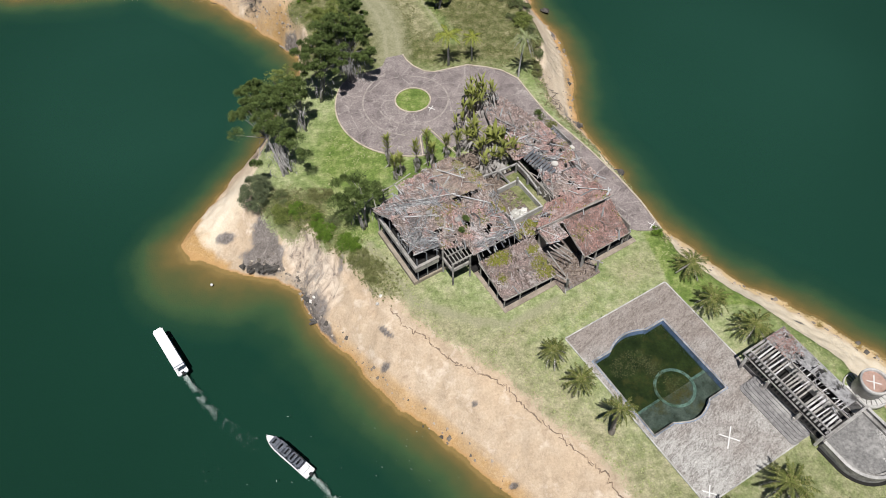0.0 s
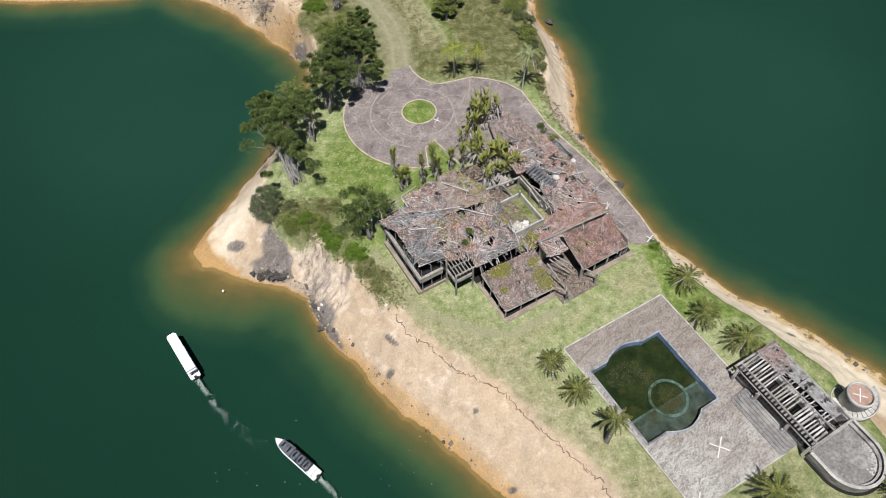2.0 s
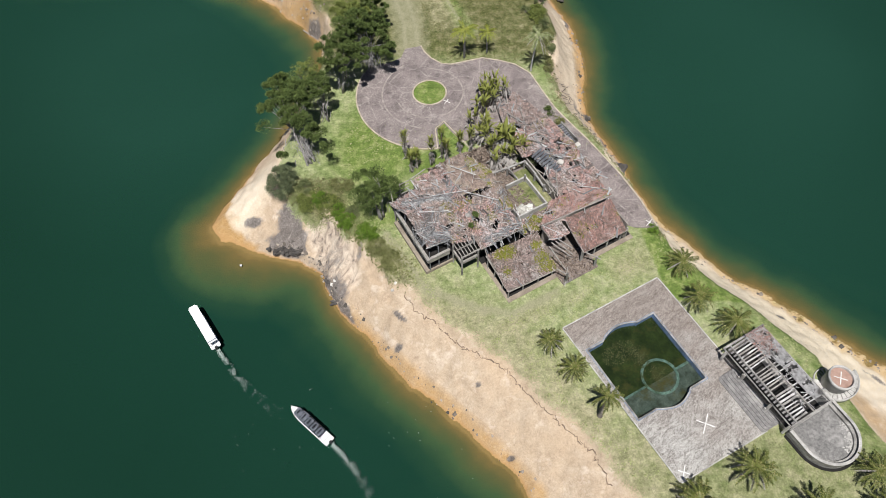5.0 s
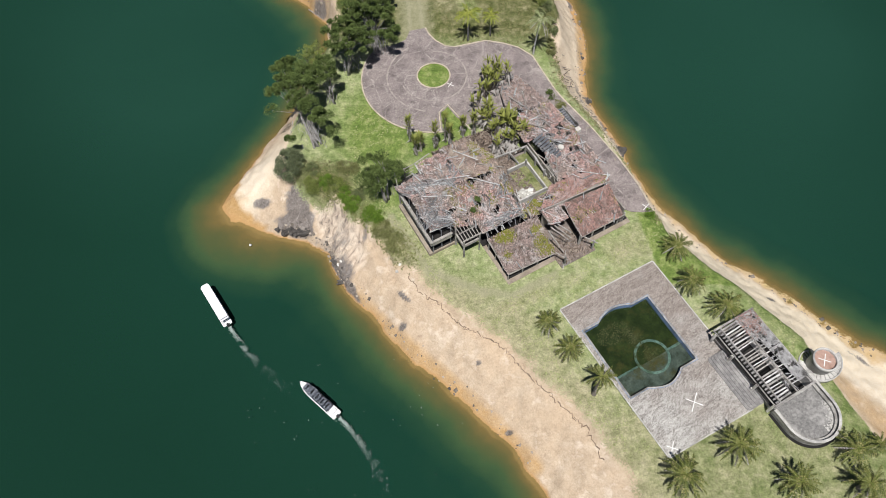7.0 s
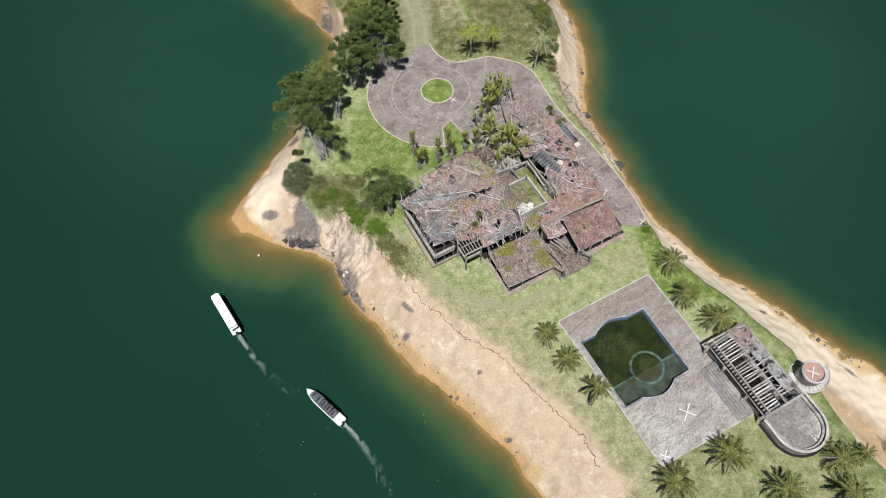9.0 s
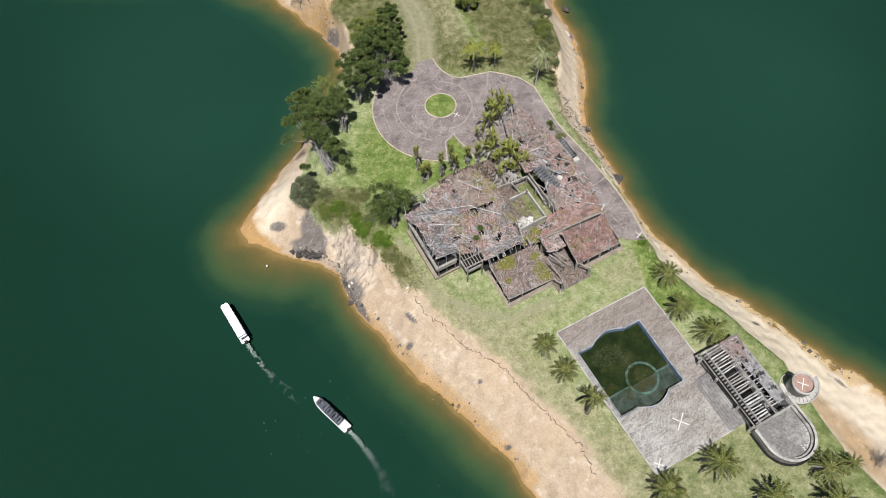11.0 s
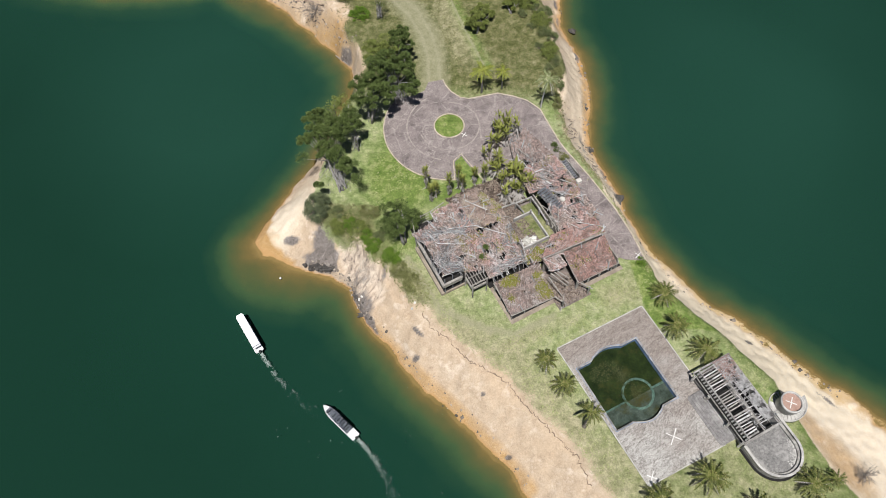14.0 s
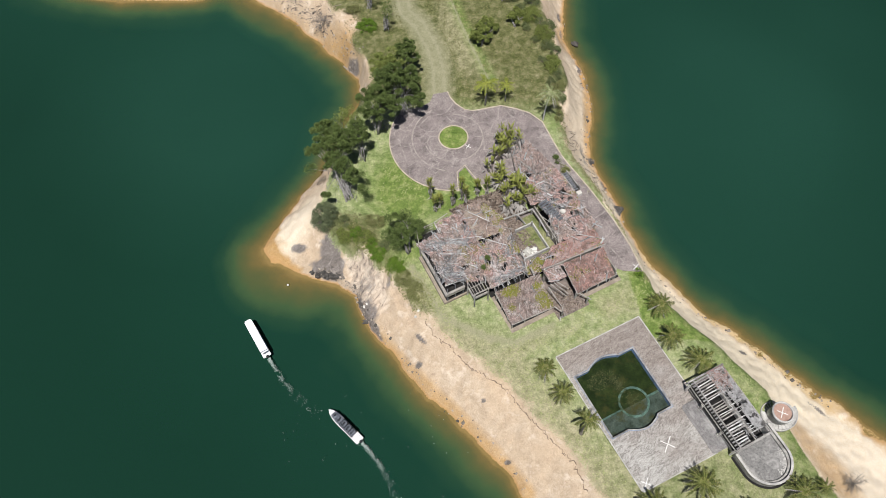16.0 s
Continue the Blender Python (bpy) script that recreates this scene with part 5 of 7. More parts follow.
wall(-5.4, 2.6, 19.8, 20.1, 0.11, 5.6, M_SHADEWALL, label="inner wall coloured near black for shade")
wall(2.2, 2.5, 20.2, 36.3, 0.11, 5.6, M_SHADEWALL, label="inner wall coloured near black for shade")
for v in (21.3, 24.4, 27.4, 30.4, 33.2):
    post(-14.1, v, 0.1, 6.75, 0.18, M_DARKWOOD)
for u in (-12.2, -10.3):
    post(u, 21.5, 0.1, 6.7, 0.18, M_DARKWOOD)
# boards that hang from the broken eaves and an open corner gallery
q = random.Random(91)
for i in range(16):
    u, edge_v, edge_z = q.uniform(-5.6, 4.2), 17.5, 6.0
    part("hanging_board", beam(bmesh.new(), (u, edge_v + q.uniform(0.2, 1.2), edge_z + 0.25), (u + q.uniform(-0.7, 0.7), edge_v - q.uniform(0.1, 0.7), edge_z - q.uniform(0.3, 2.2)), q.uniform(0.08, 0.22), 0.05), q.choice((M_GREYTIMBER, M_TIMBER, M_DARKWOOD)), house)
for z in (3.4, 4.4, 5.4, 6.3):
    part("rail", beam(bmesh.new(), (-14.6, 34.0, z), (-13.6, 37.2, z - 0.1), 0.14, 0.14), M_TIMBER, house)
    part("rail", beam(bmesh.new(), (-13.6, 37.2, z - 0.1), (-9.6, 37.4, z - 0.1), 0.14, 0.14), M_TIMBER, house)
for u, v in ((-14.5, 34.1), (-13.6, 37.2), (-11.6, 37.3)):
    post(u, v, 0.0, 6.5, 0.2, M_TIMBER)
# fallen roof between the wings, below the patio
roof_panel([(3.0, 17.4, 3.9), (6.6, 17.0, 3.5), (6.8, 20.9, 2.7), (3.2, 21.0, 3.2)], 0.46, 10, 9.0, 0.5, label="collapsed heap of roof timber and weeds")
roof_panel([(6.6, 17.0, 3.5), (9.6, 17.0, 4.0), (10.8, 20.9, 2.9), (6.8, 20.9, 2.7)], 0.60, 10, 3.0, 1.2, label="collapsed roof overgrown with weeds")
# porch with bare rafters
for u, v in ((-9.5, 17.9), (-6.2, 17.9), (-9.5, 21.0), (-6.1, 20.9)):
    post(u, v, 0.0, 6.0)
wall(-9.7, -9.4, 18.1, 20.8, 3.8, 4.5, M_TIMBER, "parapet", "grey boarded porch parapet")
wall(-9.3, -6.4, 17.75, 18.05, 3.8, 4.5, M_TIMBER, "parapet", "grey boarded porch parapet")
wall(-9.35, -6.3, 18.1, 20.8, 3.2, 3.45, M_SHADEFLOOR, "gallery_slab", "dark porch floor")
for i in range(6):
    part("rafter", beam(bmesh.new(), (-9.4 + 0.62 * i, 17.7, 5.75), (-9.5 + 0.62 * i, 21.2, 6.5), 0.12, 0.16), M_TIMBER, house)
part("rafter", beam(bmesh.new(), (-9.7, 17.9, 5.9), (-5.9, 17.9, 5.9), 0.2, 0.22), M_TIMBER, house)
part("rafter", beam(bmesh.new(), (-9.7, 19.5, 6.2), (-5.9, 19.5, 6.2), 0.16, 0.18), M_TIMBER, house)
# south wing
for u in (-4.9, -1.8, 1.4, 4.4):
    post(u, 9.7, 0.1, 2.6, 0.2)
for v in (11.8, 14.4, 16.8):
    post(-4.8, v, 0.1, 3.3, 0.2)
wall(-3.0, 3.0, 13.2, 13.45, 0.17, 3.9, M_SHADEWALL, label="inner wall coloured near black for shade")
wall(-3.3, -3.02, 13.2, 17.2, 0.17, 4.1, M_SHADEWALL)
wall(3.02, 3.3, 13.2, 17.0, 0.17, 4.1, M_SHADEWALL)
part("eave_beam", beam(bmesh.new(), (-5.1, 9.5, 2.62), (4.8, 9.0, 2.7), 0.16, 0.2), M_TIMBER, house)
part("eave_beam", beam(bmesh.new(), (-5.05, 9.5, 2.62), (-5.05, 17.1, 3.9), 0.16, 0.2), M_TIMBER, house)
# pergola beams over the terrace
post(5.7, 7.2, 0.1, 3.1, 0.3)
post(12.1, 7.4, 0.1, 3.3, 0.3)
post(10.5, 9.5, 0.1, 3.4, 0.3)
for a, b in (((4.6, 9.4, 2.9), (6.0, 6.7, 2.4)), ((10.3, 9.6, 3.7), (12.5, 6.8, 2.9)), ((6.2, 13.3, 4.6), (8.2, 10.0, 3.0)), ((7.0, 13.2, 4.6), (9.2, 10.4, 2.2)), ((7.6, 13.2, 4.7), (9.6, 11.2, 2.8)),
             ((5.4, 12.8, 4.6), (6.8, 9.0, 1.0)), ((5.0, 6.5, 0.3), (7.6, 9.4, 0.4)), ((10.6, 13.0, 4.7), (10.4, 9.1, 3.6))):
    part("beam", beam(bmesh.new(), a, b, 0.17, 0.17), M_TIMBER, house)
# east wing
for u in (10.9, 13.6, 16.4, 19.4, 20.6):
    post(u, 9.6, 0.1, 3.3, 0.24)
wall(12.8, 20.0, 13.0, 13.3, 0.17, 4.3, M_SHADEWALL, label="inner wall coloured near black for shade")
wall(11.5, 11.75, 12.0, 15.9, 0.14, 4.6, M_SHADEWALL, label="inner wall coloured near black for shade")
wall(20.2, 20.5, 9.7, 20.3, 0.1, 4.6)
wall(6.3, 20.4, 16.0, 16.35, 0.1, 5.75, M_WALL, "wall", "stained wall along the ridge")
part("eave_beam", beam(bmesh.new(), (10.3, 9.15, 3.36), (20.4, 9.2, 3.2), 0.18, 0.22), M_TIMBER, house)
part("ridge_beam", beam(bmesh.new(), (5.9, 16.4, 6.05), (21.2, 15.5, 6.0), 0.16, 0.18), M_TIMBER, house, "pale ridge capping")
wall(22.3, 22.6, 20.4, 38.0, 0.1, 3.2)
wall(13.0, 13.3, 21.0, 31.8, 0.1, 4.4)
# leaning slab of boards over the patio
bm = bmesh.new()
for i in range(9):
    beam(bm, (13.9 + 0.14 * i, 31.2 - 0.62 * i, 4.9 - 0.1 * i), (15.5 + 0.14 * i, 30.6 - 0.62 * i, 7.0 - 0.15 * i), 0.56, 0.10)
part("leaning_boards", bm, M_DARKWOOD, house, "leaning dark grey boarded panel")
for k in range(14):
    r = random.Random(k)
    u, v = 13.2 + r.uniform(-0.5, 1.2), 22.0 + r.uniform(0, 5)
    part("beam", beam(bmesh.new(), (u, v, 4.2 + r.uniform(-0.5, 0.8)), (u + r.uniform(-1.2, 1.2), v + r.uniform(-2.6, 2.6), 3.6 + r.uniform(-0.6, 1.2)), 0.14, 0.14), M_TIMBER, house)
# raised patio with parapets
wall(3.2, 12.7, 20.7, 31.8, 0.1, 2.85, M_ROOFBED, "patio_floor", "patio floor of brown litter and grass")
patio_grass = wall(9.0, 12.6, 20.9, 31.0, 2.86, 2.92, M_GROUND, "patio_grass", "strip of green grass")
inner_grass = wall(6.6, 10.4, 24.0, 28.2, 2.86, 2.90, M_GROUND, "patio_grass", "green weeds in the patio")
for ob in (patio_grass, inner_grass):
    for key, value in (("cover", 1.0), ("lush", 0.25), ("scrub", 0.7), ("dry", 0.15)):
        ob.data.attributes.new(key, "FLOAT", "POINT").data.foreach_set("value", [value] * len(ob.data.vertices))
wall(6.3, 10.85, 28.3, 28.6, 2.86, 4.05, M_TOWER, "parapet", "weathered patio parapet")
wall(10.55, 10.85, 21.5, 28.28, 2.86, 4.05, M_TOWER, "parapet", "weathered patio parapet")
wall(4.7, 10.85, 21.15, 21.48, 2.86, 4.05, M_TOWER, "parapet", "weathered patio parapet")
wall(4.5, 4.8, 21.5, 23.4, 2.86, 4.05, M_TOWER, "parapet", "weathered patio parapet")
for u, v in ((10.4, 28.2), (5.0, 31.6), (8.4, 31.2), (12.0, 30.9), (12.1, 27.4), (12.2, 24.4)):
    post(u, v, 2.8, 5.0, 0.32)
for a, b in (((4.8, 31.7, 4.9), (8.3, 31.3, 5.0)), ((8.4, 31.2, 5.0), (12.2, 30.9, 5.1)), ((12.1, 31.0, 5.0), (12.2, 27.3, 4.9)), ((12.2, 27.3, 4.7), (12.4, 23.8, 3.6)), ((8.4, 31.0, 5.0), (9.4, 29.2, 3.2))):
    part("beam", beam(bmesh.new(), a, b, 0.3, 0.32), M_CONCRETE, house)
rng = np.random.default_rng(31)
k = 70
spots = np.c_[6.9 + rng.normal(0, 0.75, k), 22.6 + rng.normal(0, 0.45, k), 2.88 + rng.uniform(0, 0.25, k)]
rub = part("rubble_heap", cut_rows("rubble_heap", STONE_SHAPE, spots, turns(rng, k, tilt=0.2), rng.uniform(0.35, 1.0, (k, 1)) * np.array([1, 0.8, 0.4]), M_RUBBLE), M_RUBBLE, house, "heap of pale plaster rubble")
rub["kind"] = "stuff"
# litter on terrace and patio floors
k = 1500
spots = np.concatenate([np.c_[rng.uniform(5.2, 12.5, 500), rng.uniform(7.1, 13.0, 500), np.full(500, 0.15)], np.c_[rng.uniform(3.3, 9.0, 700), rng.uniform(23.6, 31.6, 700), np.full(700, 2.88)],
                        np.c_[rng.uniform(4.6, 6.6, 300), rng.uniform(16.8, 20.6, 300), np.full(300, 0.2)]])
lit = part("floor_litter", cut_rows("floor_litter", STICK_SHAPE, spots, turns(rng, k, tilt=0.1), np.c_[rng.uniform(0.2, 0.9, k), rng.uniform(0.06, 0.25, k), rng.uniform(0.03, 0.08, k)], M_DEBRIS), M_DEBRIS, house, "brown litter and broken timber")
lit["kind"] = "stuff"
heap = []
for a, b, z0, k in (((2.6, 31.9), (12.6, 41.5), 0.12, 2600), ((-3.0, 38.0), (6.0, 42.0), 0.1, 900)):
    heap.append(np.c_[rng.uniform(a[0], b[0], k), rng.uniform(a[1], b[1], k), z0 + rng.gamma(2.0, 0.12, k)])
spots = np.concatenate(heap)
k = len(spots)
lit = part("floor_litter", cut_rows("floor_litter", STICK_SHAPE, spots, turns(rng, k, tilt=0.15), np.c_[rng.uniform(0.25, 1.2, k), rng.uniform(0.08, 0.3, k), rng.uniform(0.03, 0.09, k)], M_DEBRIS), M_DEBRIS, house, "heaps of brown roof litter on the ground")
lit["kind"] = "stuff"
q = random.Random(44)
for a, b in (((-15.4, 33.8, 7.4), (-8.8, 31.2, 8.2)), ((-9.0, 31.0, 8.2), (-2.0, 28.2, 8.7)), ((-14.3, 22.0, 7.1), (-9.8, 21.8, 7.0)), ((-6.0, 17.4, 6.4), (3.2, 17.8, 6.3)),
             ((-9.4, 37.3, 6.6), (-9.3, 34.2, 7.3)), ((-9.4, 37.2, 6.6), (-5.6, 38.0, 6.6)), ((3.0, 17.8, 6.2), (4.2, 22.4, 6.2)), ((-3.0, 28.2, 8.7), (1.6, 24.0, 7.6)), ((-6.2, 25.6, 8.1), (-8.2, 22.4, 7.3)),
             ((-12.0, 28.6, 8.4), (-7.2, 26.0, 8.2)), ((0.6, 30.6, 7.6), (4.4, 27.4, 6.9)), ((-1.5, 36.0, 6.9), (2.0, 31.2, 7.2)), ((14.2, 32.2, 5.6), (20.4, 27.4, 5.4)), ((15.0, 38.0, 3.5), (18.6, 33.0, 4.6)), ((17.4, 46.0, 2.0), (18.4, 41.4, 3.0)),
             ((20.4, 45.0, 2.2), (18.0, 38.6, 3.4)), ((12.8, 21.0, 5.0), (16.2, 25.8, 5.4)), ((6.2, 16.4, 6.1), (8.4, 13.2, 5.2)), ((17.4, 20.8, 5.2), (21.8, 17.0, 5.8))):
    a, b = Vector(a), Vector(b)
    a.z += q.uniform(-0.1, 0.1)
    part("fallen_timber", beam(bmesh.new(), a, b + Vector((q.uniform(-0.6, 0.6), q.uniform(-0.6, 0.6), -0.1)), q.uniform(0.1, 0.2), 0.10), q.choice((M_TIMBER, M_GREYTIMBER)), house)
# water tank lids and barrel on the roofs
def roof_lid(u, v, z, r, label):
    bm = bmesh.new()
    turned(bm, [(0.02, 0.34), (r * 0.7, 0.30), (r, 0.16), (r, 0.0)])
    ob = part("tank_lid", bm, M_PALE if r > 0.6 else M_CONCRETE)
    ob.matrix_world = SITE @ pose(u, v, z)
    return tagged(ob, label, "tank lid")


roof_lid(17.7, 27.2, 5.2, 0.62, "round pale tank lid lying on the ruined roof")
roof_lid(-4.6, 24.3, 7.3, 0.5, "round pale tank lid lying among broken tiles")
roof_lid(-8.3, 27.4, 8.2, 0.45, "round grey tank lid lying among broken tiles")

# stair beside the house towards the shore
stair = thing("shore_stair", pose(20.9, 97.1, 0.0, 0, 0, -147.7), "short dark stair with pale side walls beside the house", "stairs")
for i in range(9):
    part("step", boxed(-0.6, 0.6, -2.6 + 0.58 * i, -2.22 + 0.58 * i, 0.06, 0.95 - 0.09 * i, 0.02), M_DARKWOOD, stair)
# flat black sheet that draws the shade between the treads
part("stair_well", boxed(-0.62, 0.62, -2.7, 2.7, 0.052, 0.058), M_SHADEFLOOR, stair, "flat black sheet for the shade between the treads")
for a in (0.63, -0.85):
    part("side_wall", boxed(a, a + 0.22, -2.9, 2.9, 0.0, 1.15, 0.03), M_CONCRETE, stair)
block = part("pale_block", boxed(25.1, 26.3, 31.4, 32.4, 0.05, 1.0, 0.06), M_PALE)
block.matrix_world = SITE
tagged(block, "pale concrete block at the foot of the stair", "block")

# ---- pool bar ----
bar = thing("pool_bar", SITE, "roofless grey pool bar with bare rafters and a rounded terrace", "pavilion")
TC = (24.35, -36.0)
terrace = [(19.6, -32.62)] + arc(*TC, 4.75, 180, 360, 36) + [(29.1, -32.62)]
part("podium", boxed(19.9, 28.4, -32.6, -17.6, -1.2, 0.9, 0.03), M_CONCRETE, bar, "raised concrete podium")
# shade below the rafters is painted in as a black floor
part("bar_floor", boxed(19.92, 27.1, -32.4, -17.8, 0.9, 0.94), M_SHADEFLOOR, bar, "bar floor coloured near black for the shade below the rafters")
part("terrace_floor", prism(terrace, [], -1.4, 0.86), M_TERRACE, bar, "rough grey terrace floor")
edge = [(19.6, -32.7), (19.6, -34.4)] + arc(*TC, 4.75, 180, 360, 40) + [(29.1, -34.4), (29.1, -30.8)]
part("parapet", path_band(edge, 0.32, 0.7, 1.75, 0.0), M_CONCRETE, bar, "curved weathered parapet")
part("parapet_cap", path_band(edge, 0.44, 1.76, 1.86, -0.06), M_TOWER, bar, "pale curved coping")
part("bench", path_band(edge, 0.5, 0.86, 1.3, 0.34), M_CONCRETE, bar, "curved concrete bench")
# a solid ledge; the dark gap under the parapet is only its colour
part("outer_ledge", path_band(edge, 0.42, -1.4, 0.1, -0.43), M_SHADEWALL, bar, "ledge coloured black as the dark gap below the parapet")
for i in range(6):
    w = 0.54 * (6 - i)
    o = [(19.88, -20.2), (19.88 - w + 0.5, -20.2 - 0.06 * i)] + arc(19.88 - w + 0.7, -20.9 - 0.06 * i, 0.7, 95, 180, 5) + arc(19.88 - w + 0.7, -30.1 + 0.06 * i, 0.7, 180, 265, 5) + [(19.88 - w + 0.5, -30.8 + 0.06 * i), (19.88, -30.8)]
    part("step", prism(o, [], 0.0 + 0.14 * i, 0.14 * (i + 1) + 0.06), M_GREYCONC, bar)
for v in (-18.0, -22.4, -28.2, -32.2):
    part("column", boxed(19.1, 19.5, v - 0.2, v + 0.2, 0.2, 3.35, 0.04), M_PALE, bar, "pale plastered column")
for v in (-18.0, -22.4, -27.4, -32.2):
    part("column", boxed(27.3, 27.7, v - 0.2, v + 0.2, 0.9, 3.35, 0.04), M_CONCRETE, bar)
for v in (-22.0, -28.0):
    part("bracket", boxed(19.0, 20.1, v - 0.16, v + 0.16, 0.9, 1.5, 0.04), M_PALE, bar, "pale stair cheek")
part("back_wall", boxed(27.2, 27.45, -32.0, -17.8, 0.9, 3.2, 0.02), M_CONCRETE, bar)
part("side_wall", boxed(20.4, 27.1, -18.1, -17.85, 0.9, 3.2, 0.02), M_WALL, bar)
part("bar_counter", boxed(24.4, 25.2, -30.6, -20.0, 0.9, 2.0, 0.05), M_CONCRETE, bar)
for u, name in ((19.25, "front_beam"), (20.5, "roof_plate"), (27.5, "back_beam")):
    part(name, boxed(u - (0.07 if name == "front_beam" else 0.12), u + (0.07 if name == "front_beam" else 0.12), -32.6, -17.2, 3.35, 3.62, 0.03), M_CONCRETE, bar)
for v in (-17.35, -32.4):
    part("end_beam", boxed(19.3, 27.8, v - 0.18, v + 0.18, 3.38, 3.66, 0.03), M_CONCRETE, bar)
part("ridge_beam", beam(bmesh.new(), (23.6, -32.3, 4.2), (23.6, -17.4, 4.2), 0.2, 0.22), M_TIMBER, bar)
r = random.Random(5)
for i in range(27):
    v = -31.9 + 0.54 * i + r.uniform(-0.09, 0.09)
    if i in (9, 17):
        continue
    part("rafter", beam(bmesh.new(), (20.4, v, 3.68), (23.6 if i > 4 else 22.6, v + r.uniform(-0.1, 0.1), 4.22), r.uniform(0.18, 0.32), 0.08), r.choice((M_GREYTIMBER, M_TIMBER, M_CONCRETE)), bar)
    if r.random() < 0.6:
        part("rafter", beam(bmesh.new(), (23.6, v + r.uniform(-0.1, 0.1), 4.24), (27.4, v + r.uniform(-0.15, 0.15), 3.68), 0.18, 0.12), M_GREYTIMBER, bar)
for i in range(23):
    v = -32.0 + 0.64 * i
    part("bracket", boxed(19.7, 20.3, v - 0.15, v + 0.15, 3.4, 3.5), M_GREYCONC, bar)
for c in (((25.0, -31.0, 4.2), (27.2, -31.0, 3.9), (27.3, -24.5, 3.92), (24.6, -24.5, 4.28)), ((24.4, -24.4, 4.3), (27.2, -24.4, 3.95), (27.2, -17.6, 3.9), (23.0, -17.6, 4.25))):
    bm = bmesh.new()
    k = 14
    g = [[bm.verts.new(Vector(c[0]).lerp(Vector(c[1]), i / k).lerp(Vector(c[3]).lerp(Vector(c[2]), i / k), j / (2 * k)) + Vector((0, 0, 0.06 * noise.noise((i * 0.7, j * 0.7, c[0][0]))))) for i in range(k + 1)] for j in range(2 * k + 1)]
    for j in range(2 * k):
        for i in range(k):
            if noise.noise((i * 0.33 + c[0][1], j * 0.23, 4.0)) + 0.3 * noise.noise((i * 0.9, j * 0.9, 2.0)) < 0.30:
                bm.faces.new((g[j][i], g[j][i + 1], g[j + 1][i + 1], g[j + 1][i]))
    for v in [v for v in bm.verts if not v.link_faces]:
        bm.verts.remove(v)
    bmesh.ops.solidify(bm, geom=bm.faces[:], thickness=0.05)
    part("roof_sheet", bm, M_GREYTIMBER, bar, "ragged remains of a grey roof covering")
rng = np.random.default_rng(12)
k = 190
spots = np.c_[rng.uniform(20.6, 27.2, k), rng.uniform(-32, -17.6, k), np.zeros(k)]
spots[:, 2] = 4.34 - 0.14 * np.abs(spots[:, 0] - 23.6) + rng.uniform(0, 0.08, k)
keep = (spots[:, 0] > 23.4) | ((spots[:, 1] < -28.5) & (spots[:, 0] > 22)) | (rng.uniform(0, 1, k) < 0.03)
spots = spots[keep]
k = len(spots)
lat = part("lath_litter", cut_rows("lath_litter", STICK_SHAPE, spots, turns(rng, k, radians(90), 0.7, 0.05), np.c_[rng.uniform(0.4, 1.6, k), rng.uniform(0.04, 0.09, k), rng.uniform(0.03, 0.06, k)], M_LATH), M_LATH, bar, "loose grey laths")
lat["kind"] = "stuff"

k = 260
spots = np.c_[rng.normal(25.2, 1.1, k).clip(23.4, 27.3), rng.normal(-19.2, 1.2, k).clip(-22.5, -17.5), np.zeros(k)]
spots[:, 2] = 4.4 - 0.12 * np.abs(spots[:, 0] - 23.6) + rng.uniform(0, 0.08, k)
til = part("loose_tiles", cut_rows("loose_tiles", TILE_SHAPE, spots, turns(rng, k, tilt=0.25), np.c_[rng.uniform(0.16, 0.36, k), rng.uniform(0.08, 0.14, k), rng.uniform(0.08, 0.2, k)], M_TILERED), M_TILERED, bar, "scatter of broken red tiles")
til["kind"] = "stuff"
k = 150
a = np.radians(rng.uniform(-75, 10, k))
d = 3.9 - np.abs(rng.normal(0, 0.45, k))
rub = part("rubble", cut_rows("rubble", STONE_SHAPE, np.c_[TC[0] + d * np.cos(a), TC[1] + d * np.sin(a), np.full(k, 0.86)], turns(rng, k, tilt=0.15), rng.uniform(0.08, 0.34, (k, 1)) * np.array([1, 0.8, 0.12]), M_TOWER), M_TOWER, bar, "pale rubble swept along the curved bench")
rub["kind"] = "stuff"

# ---- lookout tower with outer winding stair ----
tower = thing("lookout_tower", SITE @ pose(32.1, -30.4, 0), "round pale lookout tower with winding outer stair", "tower")
bm = bmesh.new()
turned(bm, [(1.95, -3.5), (1.95, 2.5), (2.1, 2.6), (2.1, 3.3), (2.05, 3.36), (1.82, 3.36), (1.78, 3.3), (1.78, 2.8)])
part("shaft", bm, M_TOWER, tower, "pale plastered round shaft with parapet", True)
part("lookout_floor", prism(arc(0, 0, 1.80, 0, 354, 40), [], 2.6, 2.86), M_BRICK, tower, "reddish tiled lookout floor")
for k in range(20):
    a0 = 70 + 14.5 * k
    z = -0.6 + 0.16 * k
    o = arc(0, 0, 1.97, a0, a0 + 14.3, 3) + arc(0, 0, 2.95, a0 + 14.3, a0, 3)
    part("stair_tread", prism(o, [], max(z - 0.5, -1.5), z), M_TOWER, tower)
bm = bmesh.new()
n = 60
rows = []
for k in range(n + 1):
    a = radians(70 + 290 * k / n)
    z = -0.6 + 3.1 * k / n
    rows.append([bm.verts.new((rr * math.cos(a), rr * math.sin(a), zz)) for rr, zz in ((2.96, z - 1.1), (2.96, z + 0.35), (3.12, z + 0.35), (3.12, z - 1.1))])
for a, b in zip(rows, rows[1:]):
    for k in range(4):
        bm.faces.new((a[k], b[k], b[(k + 1) % 4], a[(k + 1) % 4]))
bm.faces.new(rows[0])
